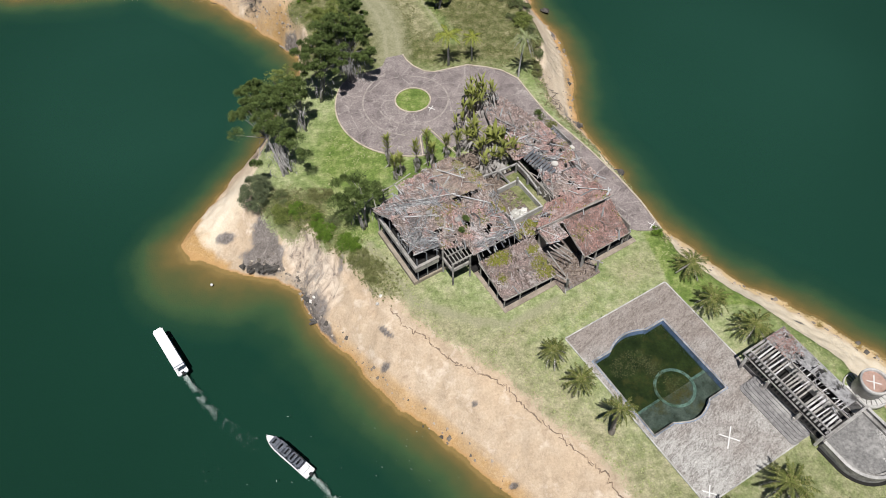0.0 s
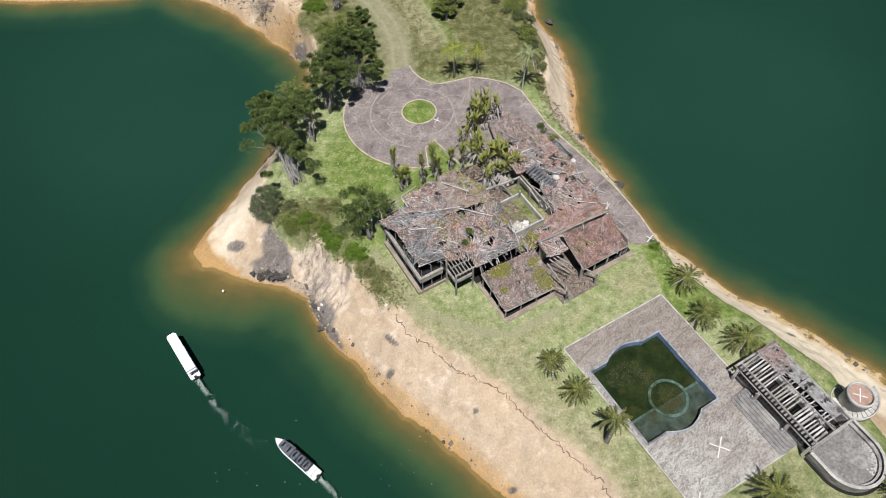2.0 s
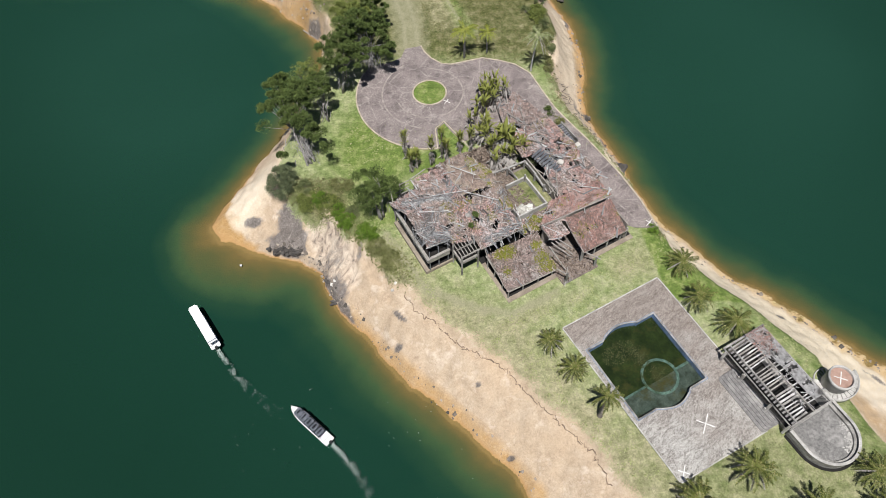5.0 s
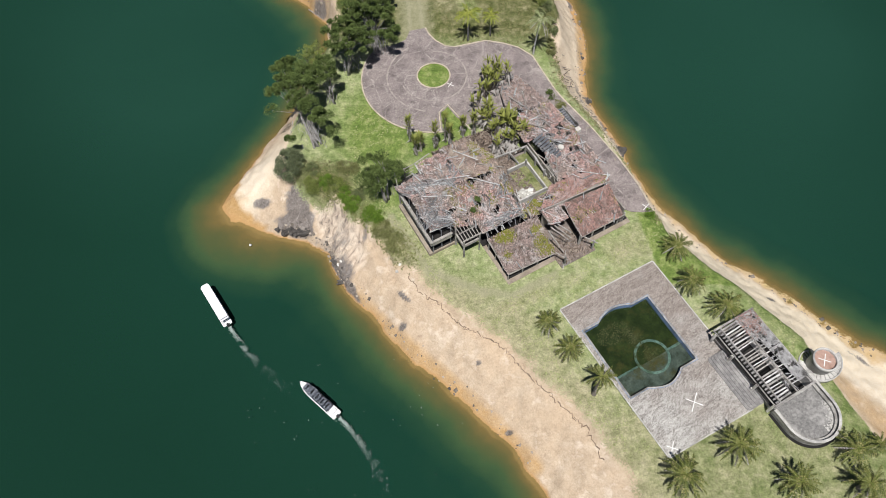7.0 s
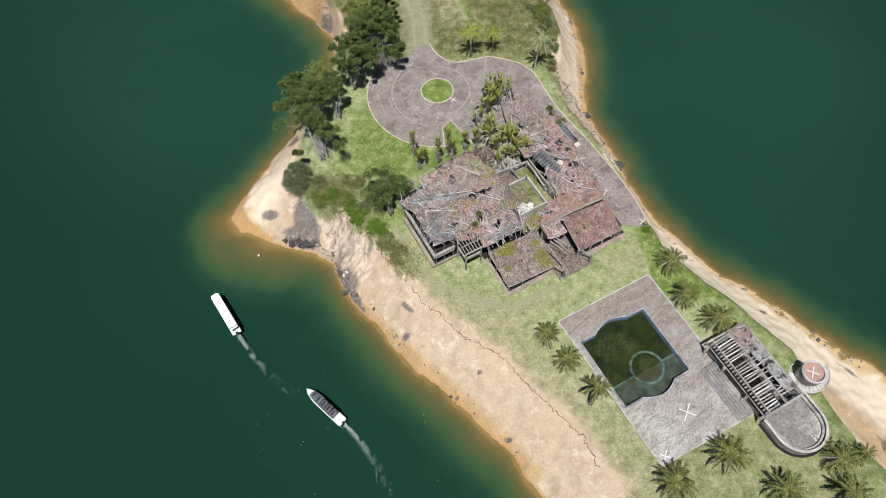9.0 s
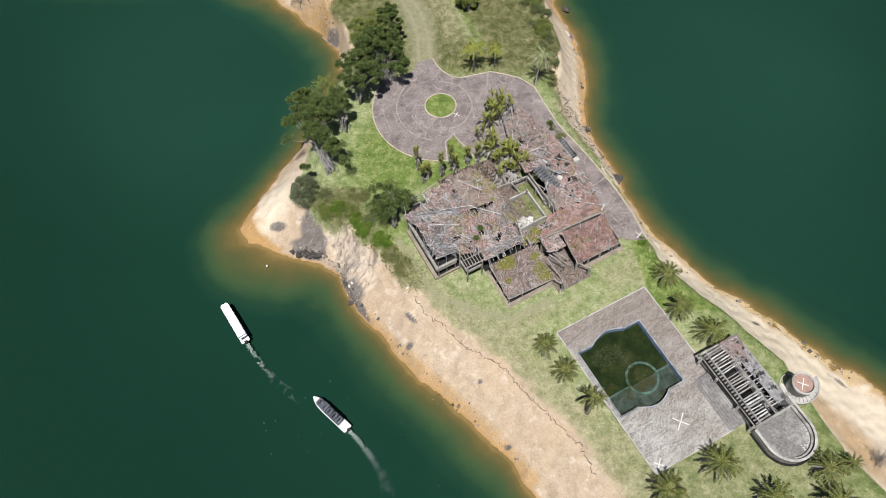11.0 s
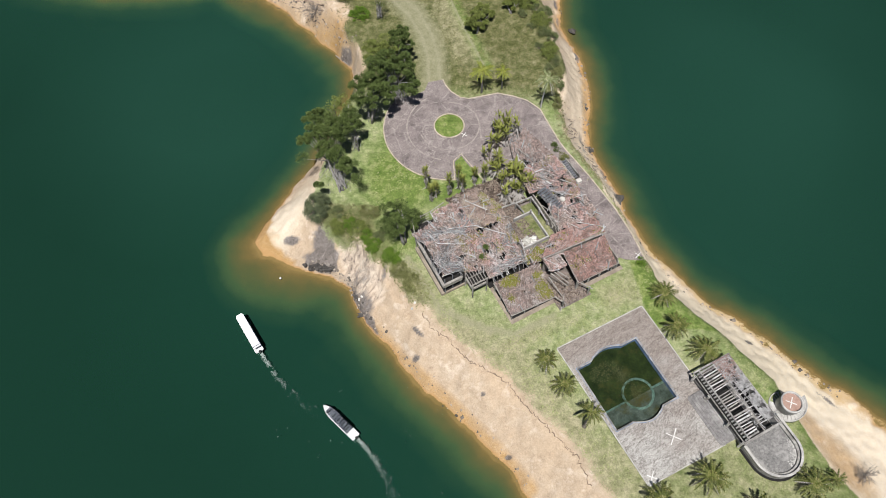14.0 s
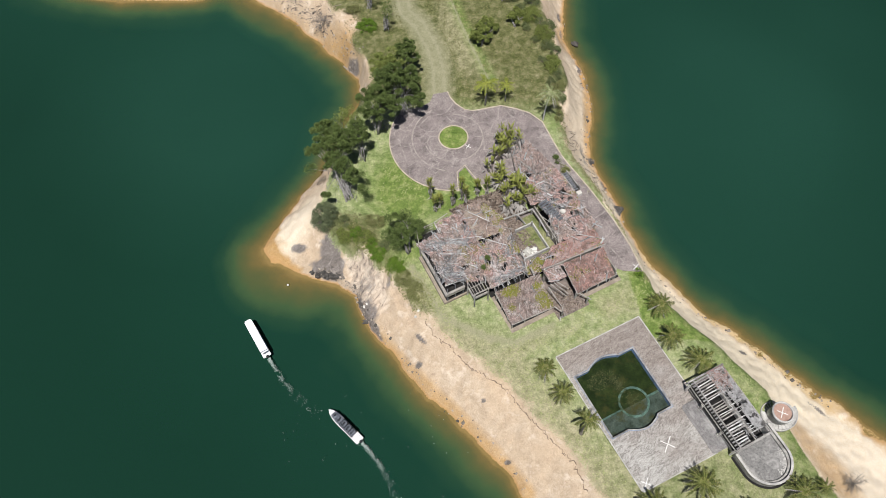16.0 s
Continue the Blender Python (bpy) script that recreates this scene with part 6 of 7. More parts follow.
bm.faces.new(rows[-1][::-1])
part("stair_wall", bm, M_TOWER, tower, "curved outer stair wall", True)
part("bridge", boxed(-4.4, -2.0, -1.2, 0.2, -1.2, 0.9, 0.04), M_CONCRETE, tower, "short concrete bridge to the bar")
painted_cross(SITE @ pose(32.1, -30.4, 2.866, 0, 0, 40), 1.2, "white cross painted on the tower's lookout floor")

# ---- plants ----
def tube(bm, pts, radii, sides=7):
    rows = []
    pts = [Vector(p) for p in pts]
    for i, (p, r) in enumerate(zip(pts, radii)):
        d = (pts[min(i + 1, len(pts) - 1)] - pts[max(i - 1, 0)]).normalized()
        m = d.to_track_quat("Z", "Y").to_matrix()
        rows.append([bm.verts.new(p + m @ Vector((r * math.cos(2 * math.pi * k / sides), r * math.sin(2 * math.pi * k / sides), 0))) for k in range(sides)])
    for a, b in zip(rows, rows[1:]):
        for k in range(sides):
            bm.faces.new((a[k - 1], a[k], b[k], b[k - 1]))
    bm.faces.new(rows[-1])
    bm.faces.new(rows[0][::-1])
    return bm


def bent(a, b, r0, r1, sag, r, steps=4):
    """Points and radii of a limb from a to b that bows upwards by sag."""
    a, b = Vector(a), Vector(b)
    side = Vector((r.uniform(-1, 1), r.uniform(-1, 1), 0)) * (b - a).length * 0.08
    pts = [a.lerp(b, i / steps) + (Vector((0, 0, sag)) + side) * math.sin(math.pi * i / steps) for i in range(steps + 1)]
    return pts, [r0 + (r1 - r0) * i / steps for i in range(steps + 1)]


def clump_leaves(centres, radii, per, size, r, flat=0.75):
    """Spiky tufts: leaves that stand out from the middle of each tuft. Spots, frames, sizes."""
    c = np.repeat(np.array(centres), per, axis=0)
    rad = np.repeat(np.array(radii), per)
    d = r.normal(0, 1, (len(c), 3)) + np.array([0, 0, 0.35])
    d /= np.linalg.norm(d, axis=1)[:, None]
    d[:, 2] = np.where(d[:, 2] < -0.35, -d[:, 2], d[:, 2])
    k = r.uniform(0.05, 1.0, len(c)) ** 0.5 + np.abs(r.normal(0, 0.14, len(c)))
    spots = c + d * (rad * k)[:, None] * np.array([1, 1, flat])
    x = d + r.normal(0, 0.45, (len(c), 3))
    x /= np.linalg.norm(x, axis=1)[:, None]
    y = np.cross(x, r.normal(0, 1, (len(c), 3)))
    y /= np.linalg.norm(y, axis=1)[:, None]
    z = np.cross(x, y)
    return spots, np.stack([x, y, z], -1), r.uniform(0.7, 1.3, (len(c), 1)) * size * np.array([1.35, 0.95, 1.0])


def tree(name, foot, blobs, material, label, seed, stems=2, clump=1.15, per=430, leaf=0.25, moss=0, gap=1.7, category="tree"):
    """A tree whose crown is made of rosettes at the ends of its limbs. blobs: centre, radii, number of rosettes; places in the world."""
    r, q = np.random.default_rng(seed), random.Random(seed)
    fx, fy = foot
    fz = ground_at(fx, fy) - 0.1
    t = thing(name, pose(fx, fy, fz), label, category)
    origin = np.array([fx, fy, fz])
    centres, radii = [], []
    for bx, by, bz, rx, ry, rz, k in blobs:
        for _ in range(k * 6):
            d = r.normal(0, 1, 3)
            d /= np.linalg.norm(d)
            d[2] = d[2] if d[2] > -0.45 else -d[2]
            c = np.array([bx, by, bz]) + d * r.uniform(0.3, 1.08) * np.array([rx, ry, 1.35 * rz]) - origin
            size = clump * r.choice([0.6, 0.8, 1.1, 1.35])
            if all(np.linalg.norm(c - p) > gap * size for p in centres):
                centres.append(c)
                radii.append(size)
    part("crown", cut_rows("crown", LEAF_SHAPE, *clump_leaves(centres, radii, per, leaf, r), material), material, t)
    bm = bmesh.new()
    forks = []
    for k in range(stems):
        a = Vector((q.uniform(-0.8, 0.8), q.uniform(-0.8, 0.8), 0))
        mid = np.mean(centres, axis=0)
        b = Vector((mid[0] * 0.55 + q.uniform(-1.2, 1.2), mid[1] * 0.55 + q.uniform(-1.2, 1.2), mid[2] * 0.62))
        tube(bm, *bent(a, b, 0.26, 0.13, 0.2, q))
        forks.append(b)
    part("trunk", bm, M_TRUNK, t, "pale grey trunk of several stems", True)
    bm = bmesh.new()
    for c in centres[::2]:
        f = min(forks, key=lambda p: (p - Vector(c)).length)
        tube(bm, *bent(f, Vector(c), 0.08, 0.03, 0.35, q, 3), 5)
    ob = part("branchwork", bm, M_TRUNK, t, "grey spreading limbs", True)
    ob["kind"] = "stuff"
    if moss:
        pick = r.integers(0, len(centres), moss)
        pick = pick[np.array(centres)[pick][:, 1] < np.median(np.array(centres)[:, 1])]
        moss = len(pick)
        spots = np.array(centres)[pick] * (r.uniform(0.15, 0.7, (moss, 1)) * np.array([1, 1, 0]) + np.array([0, 0, 1])) * np.c_[np.ones(moss), np.ones(moss), r.uniform(0.2, 0.75, moss)] + r.normal(0, 0.3, (moss, 3))
        spots[:, 2] = np.maximum(spots[:, 2] - 0.6, 0.7)
        fr = np.stack([np.c_[r.normal(0, 0.25, moss), r.normal(0, 0.25, moss), np.ones(moss)], np.c_[np.cos(spots[:, 0] * 7), np.sin(spots[:, 0] * 7), np.zeros(moss)], np.c_[-np.sin(spots[:, 0] * 7), np.cos(spots[:, 0] * 7), np.zeros(moss)]], -1)
        ob = part("hanging_moss", cut_rows("hanging_moss", STICK_SHAPE, spots, fr, np.c_[r.uniform(0.7, 2.0, moss), r.uniform(0.05, 0.12, moss), r.uniform(0.03, 0.07, moss)], M_SPANISH), M_SPANISH, t, "grey hanging moss")
        ob["kind"] = "stuff"
    return t


tree("tree", (-31.0, 89.6), [(-37.6, 103.6, 7.4, 3.1, 2.8, 1.6, 22), (-38.6, 99.4, 6.8, 1.8, 1.8, 1.2, 8), (-34.4, 100.6, 8.2, 3.2, 3.0, 1.9, 18), (-32.6, 98.4, 8.4, 2.8, 2.6, 1.9, 14), (-33.6, 94.4, 7.4, 3.2, 2.2, 1.8, 14), (-29.6, 92.0, 6.8, 2.4, 1.8, 1.4, 8), (-34.8, 87.0, 5.2, 1.3, 1.1, 0.6, 3), (-40.2, 98.2, 6.6, 0.8, 0.9, 0.5, 2),
                             (-39.6, 93.4, 6.4, 0.7, 0.7, 0.5, 2), (-26.4, 87.4, 6.4, 1.0, 0.8, 0.5, 2), (-28.0, 89.4, 6.2, 1.0, 0.9, 0.6, 3)], M_LEAF, "spreading dark green tree hung with grey moss by the shore", 11, 7, moss=330, gap=1.5)
tree("tree", (-28.4, 101.0), [(-29.6, 103.0, 8.0, 2.6, 2.8, 1.9, 18)], M_LEAF, "dark green tree with rounded leaf clumps on the lawn edge", 12, 2, moss=60)
tree("tree", (-25.8, 109.8), [(-26.4, 111.2, 9.6, 3.6, 4.2, 2.8, 44), (-22.4, 111.0, 8.6, 2.6, 2.6, 2.0, 14)], M_LEAF, "tall dark green tree beside the round forecourt", 13, 4, moss=120)
tree("tree", (-20.5, 116.4), [(-23.2, 118.0, 10.0, 4.0, 4.2, 2.8, 44), (-18.4, 119.4, 8.8, 2.6, 3.6, 2.0, 20), (-16.8, 114.8, 6.6, 1.9, 2.0, 1.2, 8)], M_LEAF, "tall dark green tree hung with grey moss beside the drive", 14, 4, moss=420)
tree("tree", (-24.5, 125.0), [(-24.8, 123.6, 8.8, 3.8, 4, 2.4, 40)], M_LEAF2, "green tree on the slope above the bay", 15, 2)
tree("tree", (-21.2, 130.0), [(-20.7, 129.5, 7.2, 3.2, 3.6, 2, 28)], M_LEAF, "small dark tree beside the drive", 16, 2, clump=0.8, moss=80)
tree("tree", (-33.4, 107.4), [(-33.1, 108.6, 5.4, 3.2, 4.6, 2.0, 40)], M_LEAF2, "olive-green tree leaning over the water", 17, 2, per=80, moss=60)
tree("tree", (-15.6, 76.2), [(-16.6, 79.2, 5.8, 4.6, 4.2, 1.6, 30)], M_LEAF, "small tree with starry dark green leaf clumps beside the house", 18, 3, clump=1.25, moss=40, gap=1.7)
tree("tree", (-28.0, 145.6), [(-27.2, 145.7, 6.2, 2.3, 2.8, 1.6, 13)], M_LEAF, "grey mossy tree beside the grassy drive", 19, 2, per=60, moss=110)
tree("tree", (-34.0, 153.5), [(-33.5, 153.3, 6.0, 2.6, 2.4, 1.6, 10)], M_LEAF, "dark tree beside the grassy drive", 20, 2, per=90, moss=60)
tree("tree", (-2.0, 141.0), [(-2.0, 142.0, 2.4, 2.6, 2.8, 1.6, 26), (0.2, 146.2, 2.2, 2.2, 2.4, 1.5, 14)], M_LEAF2, "dense dark green tree in the rough grass", 21, 3, clump=1.0)
tree("tree", (6.5, 148.5), [(6.8, 150.4, 1.4, 3.2, 2.4, 1, 14)], M_LEAF2, "low green tree in the rough grass", 22, 2, clump=1.0)
tree("tree", (4.0, 158.5), [(4.0, 160.0, 1.8, 4.4, 3, 1.2, 20)], M_LEAF2, "low green tree in the rough grass", 23, 3, clump=1.1)


def shrub(x, y, rx, ry, h, material, label, seed, per=110, leaf=0.19, count=None, name="shrub"):
    r = np.random.default_rng(seed)
    z = min(ground_at(x + a, y + b) for a, b in ((0, 0), (rx * 0.6, 0), (-rx * 0.6, 0), (0, ry * 0.6), (0, -ry * 0.6)))
    t = thing(name, pose(x, y, z - 0.05), label, "shrub")
    k = count or max(6, int(7 * rx * ry))
    a, s = r.uniform(0, 2 * math.pi, k), np.sqrt(r.uniform(0, 1, k))
    c = np.c_[rx * s * np.cos(a), ry * s * np.sin(a), h * (0.35 + 0.5 * (1 - s ** 2)) + r.uniform(-0.1, 0.3, k) + np.array([max(0, ground_at(x + rx * p * math.cos(q), y + ry * p * math.sin(q)) - z) for p, q in zip(s, a)])]
    part("foliage", cut_rows("foliage", LEAF_SHAPE, *clump_leaves(c, r.uniform(0.4, 0.8, k), per, leaf, r), material), material, t)
    bm = bmesh.new()
    q = random.Random(seed)
    for p in c[:10]:
        tube(bm, *bent((q.uniform(-0.2, 0.2), q.uniform(-0.2, 0.2), 0), p, 0.05, 0.02, 0.1, q, 3), 4)
    ob = part("stems", bm, M_BARK, t)
    ob["kind"] = "stuff"
    return t


shrub(-36.0, 84.2, 3.0, 3.2, 5.0, leafy("greygreen_leaf", (0.05, 0.07, 0.034), (0.17, 0.20, 0.11)), "dense grey-green bush on the sandy point", 41, count=90)
shrub(-22.4, 75.4, 1.9, 1.7, 1.5, M_LEAFLIME, "bright green bush at the top of the bank", 42)
shrub(-18.4, 73.0, 1.7, 2.0, 1.2, M_LEAFLIME, "bright green bush at the top of the bank", 43)
shrub(-26.0, 79.4, 2.2, 1.8, 1.3, M_LEAF2, "olive-green bush at the top of the bank", 44)
shrub(-30.6, 80.4, 1.7, 2.2, 1.3, M_LEAF2, "olive-green bush at the top of the bank", 45)
shrub(-16.0, 69.6, 1.8, 1.6, 0.9, M_SCRUB, "low scrub along the brow of the bank", 47)
shrub(-13.6, 66.6, 1.5, 2.4, 0.7, M_SCRUB, "low scrub along the brow of the bank", 48)
shrub(-24.0, 84.0, 2.4, 1.6, 0.7, M_SCRUB, "low scrub on the slope below the trees", 49)
shrub(35.2, 73.6, 0.9, 0.9, 1.1, M_LEAFLIME, "small green bush beside the shore walk", 50)
shrub(17.6, 103.4, 0.9, 0.9, 1.0, M_LEAF, "small dark bush beside the shore walk", 51)
shrub(20.0, 100.6, 0.8, 1.6, 0.8, M_SCRUB, "straggling scrub above the shore", 52)
shrub(18.6, 118.0, 1.2, 2.2, 1.0, M_SCRUB, "olive scrub at the edge of the beach", 53)
shrub(18.8, 126.0, 1.4, 2.6, 1.2, M_SCRUB, "olive scrub at the edge of the beach", 54)
shrub(17.0, 134.0, 2.0, 3.2, 1.4, M_LEAF2, "green scrub above the beach", 55)
shrub(15.0, 145.0, 2.6, 3.2, 1.4, M_LEAF2, "green scrub above the beach", 56)
shrub(11.5, 152.0, 2.6, 3.0, 1.4, M_LEAF2, "green scrub above the beach", 57)
shrub(-33.6, 146.0, 2.6, 2.6, 0.8, M_LEAFLIME, "low bright green plants near the bay", 58)
FIELD = leafy("pale_bush_leaf", (0.06, 0.085, 0.03), (0.19, 0.22, 0.10))
for i, (x, y, rx, ry, h) in enumerate(((17.8, 139.5, 1.3, 2.0, 1.3), (15.6, 140.8, 1.5, 1.6, 1.2), (17.0, 149.5, 1.2, 1.8, 1.3), (13.8, 149.0, 1.5, 1.7, 1.2), (11.4, 157.0, 2.2, 1.8, 1.5), (8.0, 154.6, 1.6, 1.4, 1.2), (12.6, 143.2, 1.1, 1.2, 0.9),
                                       (18.4, 130.6, 1.0, 1.6, 1.1), (16.4, 128.2, 1.1, 1.2, 0.9), (14.4, 135.4, 1.2, 1.1, 0.9), (10.2, 147.6, 1.3, 1.2, 1.0), (6.4, 158.6, 1.8, 1.5, 1.4), (19.6, 122.8, 0.9, 1.5, 1.0))):
    shrub(x, y, rx, ry, h, FIELD, "pale grey-green bush in the rough field", 400 + i)
for i, (x, y, rx, ry, h) in enumerate(((-24.6, 78.0, 1.3, 1.2, 1.5), (-21.2, 77.4, 1.2, 1.1, 1.1), (-28.0, 80.4, 1.3, 1.3, 1.6), (-31.2, 83.6, 1.2, 1.4, 1.3), (-17.0, 71.6, 1.2, 1.0, 1.0))):
    shrub(x, y, rx, ry, h, (M_LEAFLIME, FIELD)[i % 2], "leafy green bush above the rocky bank", 430 + i)
shrub(-38.5, 152.0, 2.4, 1.8, 1.0, M_SCRUB, "scrub above the bay", 59)


def roof_bush(u, v, z, r0, seed):
    """A small bush that has taken root among the tiles."""
    r, q = np.random.default_rng(seed), random.Random(seed)
    t = thing("roof_bush", SITE @ pose(u, v, z), "small dark green bush rooted in the broken roof tiles", "shrub")
    c = np.c_[r.normal(0, r0 * 0.5, (9, 2)), r.uniform(0.2, 0.7, 9)]
    part("foliage", cut_rows("foliage", LEAF_SHAPE, *clump_leaves(c, r.uniform(0.25, 0.45, 9), 90, 0.16, r), M_LEAF), M_LEAF, t)
    bm = bmesh.new()
    for p in c[:5]:
        tube(bm, *bent((0, 0, -0.3), p, 0.04, 0.015, 0.05, q, 3), 4)
    part("stems", bm, M_BARK, t)["kind"] = "stuff"


roof_bush(-3.5, 23.6, 7.3, 0.7, 71)
roof_bush(-5.2, 22.2, 6.9, 0.4, 72)
# palms ---------------------------------------------------------------
def frond_mesh(name, length, material, rise, droop, width, seed):
    """One feather leaf along +x: a bowed rib with two rows of leaflets."""
    r = random.Random(seed)
    verts, faces = [], []
    steps = 22

    def rib(s):
        return Vector((length * s * (1 - 0.12 * s * s), 0, length * (rise * s - droop * s * s)))
    for i in range(steps):
        a, b = rib(i / steps), rib((i + 1) / steps)
        w = 0.05 * (1 - i / steps) + 0.012
        k = len(verts)
        verts += [a + Vector((0, -w, 0)), a + Vector((0, w, 0)), b + Vector((0, w, 0)), b + Vector((0, -w, 0))]
        faces.append((k, k + 1, k + 2, k + 3))
        if i < 2:
            continue
        reach = width * math.sin(math.pi * (0.12 + 0.82 * i / steps)) * r.uniform(0.8, 1.1)
        for side in (-1, 1):
            tip = a + Vector((reach * r.uniform(0.6, 1.0), side * reach * r.uniform(0.7, 1.05), -reach * r.uniform(0.15, 0.7)))
            k = len(verts)
            verts += [a, a.lerp(b, 0.75), (a.lerp(b, 0.75) + tip) / 2 + Vector((0.02, 0, 0.05)), tip, (a + tip) / 2 + Vector((-0.02, 0, 0.05))]
            faces.append((k, k + 1, k + 2, k + 3, k + 4))
    return mesh_of(name, verts, faces, material)


def palm(name, material, length, droop, width, count, trunk_h, trunk_r, label, seed, skirt=0, lean=(0, 0), bark=None):
    """A palm at the origin: ringed trunk, crown of separate fronds, dead skirt."""
    q = random.Random(seed)
    t = thing(name, Matrix(), label, "palm tree", "palms on the lawns")
    bm = bmesh.new()
    pts, rad = [], []
    k = max(8, int(trunk_h / 0.3))
    for i in range(k + 1):
        s = i / k
        pts.append((lean[0] * s * s, lean[1] * s * s, trunk_h * s))
        rad.append(trunk_r * (1.25 - 0.35 * s) * (1.08 if i % 2 else 0.94) * (1.25 if i == 0 else 1))
    tube(bm, pts, rad, 10)
    part("trunk", bm, bark or M_BARK, t, "grey ringed trunk", True)
    meshes = [frond_mesh("frond", length * f, material, ri, dr, width, seed + i) for i, (f, ri, dr) in enumerate(((1.0, 0.50, droop), (0.95, 0.28, droop * 0.9), (0.82, 0.95, droop * 0.85), (1.0, 0.12, droop * 0.8)))]
    dead = frond_mesh("dead_frond", length * 0.8, M_DEADLEAF, -0.55, 0.45, width * 0.6, seed + 9)
    top = Vector((lean[0], lean[1], trunk_h))
    for i in range(count + skirt):
        ob = part("frond" if i < count else "dead_frond", meshes[i % 4] if i < count else dead, material, t, "" if i < count else "dry grey hanging frond")
        ob.matrix_local = Matrix.Translation(top) @ pose(0, 0, 0, q.uniform(-25, 25), q.uniform(-10, 8), 137.5 * i + q.uniform(-12, 12)) @ Matrix.Scale(q.uniform(0.8, 1.1), 4)
    return t


date_a = palm("palm_tree", M_FROND, 3.7, 0.66, 0.46, 31, 3.6, 0.30, "feather palm with arching green fronds on the lawn", 61, 6)
date_b = palm("palm_tree", M_FROND, 3.6, 0.80, 0.46, 30, 3.2, 0.30, "feather palm with drooping green fronds on the lawn", 62, 4)
slim_a = palm("palm_tree", M_FRONDLIME, 2.9, 0.75, 0.5, 18, 6.4, 0.16, "slender palm with yellow-green fronds in rough grass", 63, 0, bark=M_TRUNK)


def stand(source, x, y, scale, turn, label, lift=0.0):
    ob = copy_thing(source, pose(x, y, ground_at(x, y) - 0.08 + lift, 0, 0, turn) @ Matrix.Scale(scale, 4))
    ob.scale = (scale, scale, scale)
    ob["label"] = label
    return ob


GREEN, DROOP, SLIM = "feather palm with arching green fronds on dry lawn", "feather palm with drooping fronds beside the beach", "slender palm with yellow-green fronds in rough grass"
stand(date_a, 14.5, 50.0, 0.80, 10, "feather palm with grey skirt beside the pool terrace")
stand(date_a, 18.0, 45.0, 0.84, 130, "feather palm with grey skirt beside the pool terrace")
stand(date_b, 38.8, 65.4, 0.95, 50, DROOP)
stand(date_a, 40.5, 58.2, 0.92, 200, DROOP)
stand(date_b, 45.6, 53.4, 1.02, 80, DROOP)
stand(date_a, 43.3, 29.2, 1.1, 300, "large feather palm with arching fronds below the pool bar")
stand(date_b, 61.6, 29.0, 1.0, 20, GREEN)
stand(date_a, 51.5, 23.6, 1.05, 160, GREEN)
stand(date_b, 34.2, 24.4, 1.15, 220, "large feather palm with dark fronds at the terrace corner")
stand(date_a, 61.8, 23.6, 1.05, 260, GREEN)
stand(date_a, 66.1, 30.2, 0.6, 100, "small yellowing palm above the beach")
stand(slim_a, 0.0, 120.2, 1.22, 0, SLIM)
stand(slim_a, 5.0, 121.7, 0.95, 70, SLIM)
tall = palm("palm_tree", leafy("silvery_palm_frond", (0.09, 0.12, 0.05), (0.30, 0.34, 0.16), (0.50, 0.47, 0.34), 0.45), 3.9, 0.8, 0.46, 22, 9.6, 0.17, "tall slender palm with a pale curved trunk", 64, 5, lean=(1.0, 0.4), bark=M_TOWER)
tall.matrix_world = pose(14.6, 115.9, ground_at(14.6, 115.9) - 0.1)
leaning = palm("palm_tree", M_FROND, 3.0, 0.70, 0.38, 24, 6.2, 0.34, "leaning palm with pale thick trunk beside the pool terrace", 65, 3, lean=(0.5, 1.0))
leaning.matrix_world = pose(21.8, 38.0, ground_at(21.8, 38.0) - 0.1)
for ob in (date_a, date_b, slim_a):
    for o in (*ob.children_recursive, ob):
        bpy.data.objects.remove(o, do_unlink=True)


# broad-leaved plants beside the house --------------------------------
def paddle_mesh(name, length, width, material, bow):
    verts, faces, k = [], [], 7
    for i in range(k + 1):
        s = i / k
        w = width * math.sin(math.pi * min(0.97, 0.08 + 0.9 * s)) if s > 0.3 else 0.04
        x, z = length * (0.55 * s * s + 0.12 * s) * bow, length * (s - 0.42 * bow * s * s)
        verts += [(x, -w / 2, z + 0.06), (x, 0, z), (x, w / 2, z + 0.06)]
    for i in range(k):
        for j in range(2):
            a = 3 * i + j
            faces.append((a, a + 1, a + 4, a + 3))
    return mesh_of(name, verts, faces, material)


LEAVES = [paddle_mesh("leaf", 3.0, 0.44, M_BANANA, b) for b in (0.2, 0.45, 0.8)]
DRY = [paddle_mesh("dead_leaf", 2.5, 0.5, M_DEADLEAF, b) for b in (1.2, 1.5)]


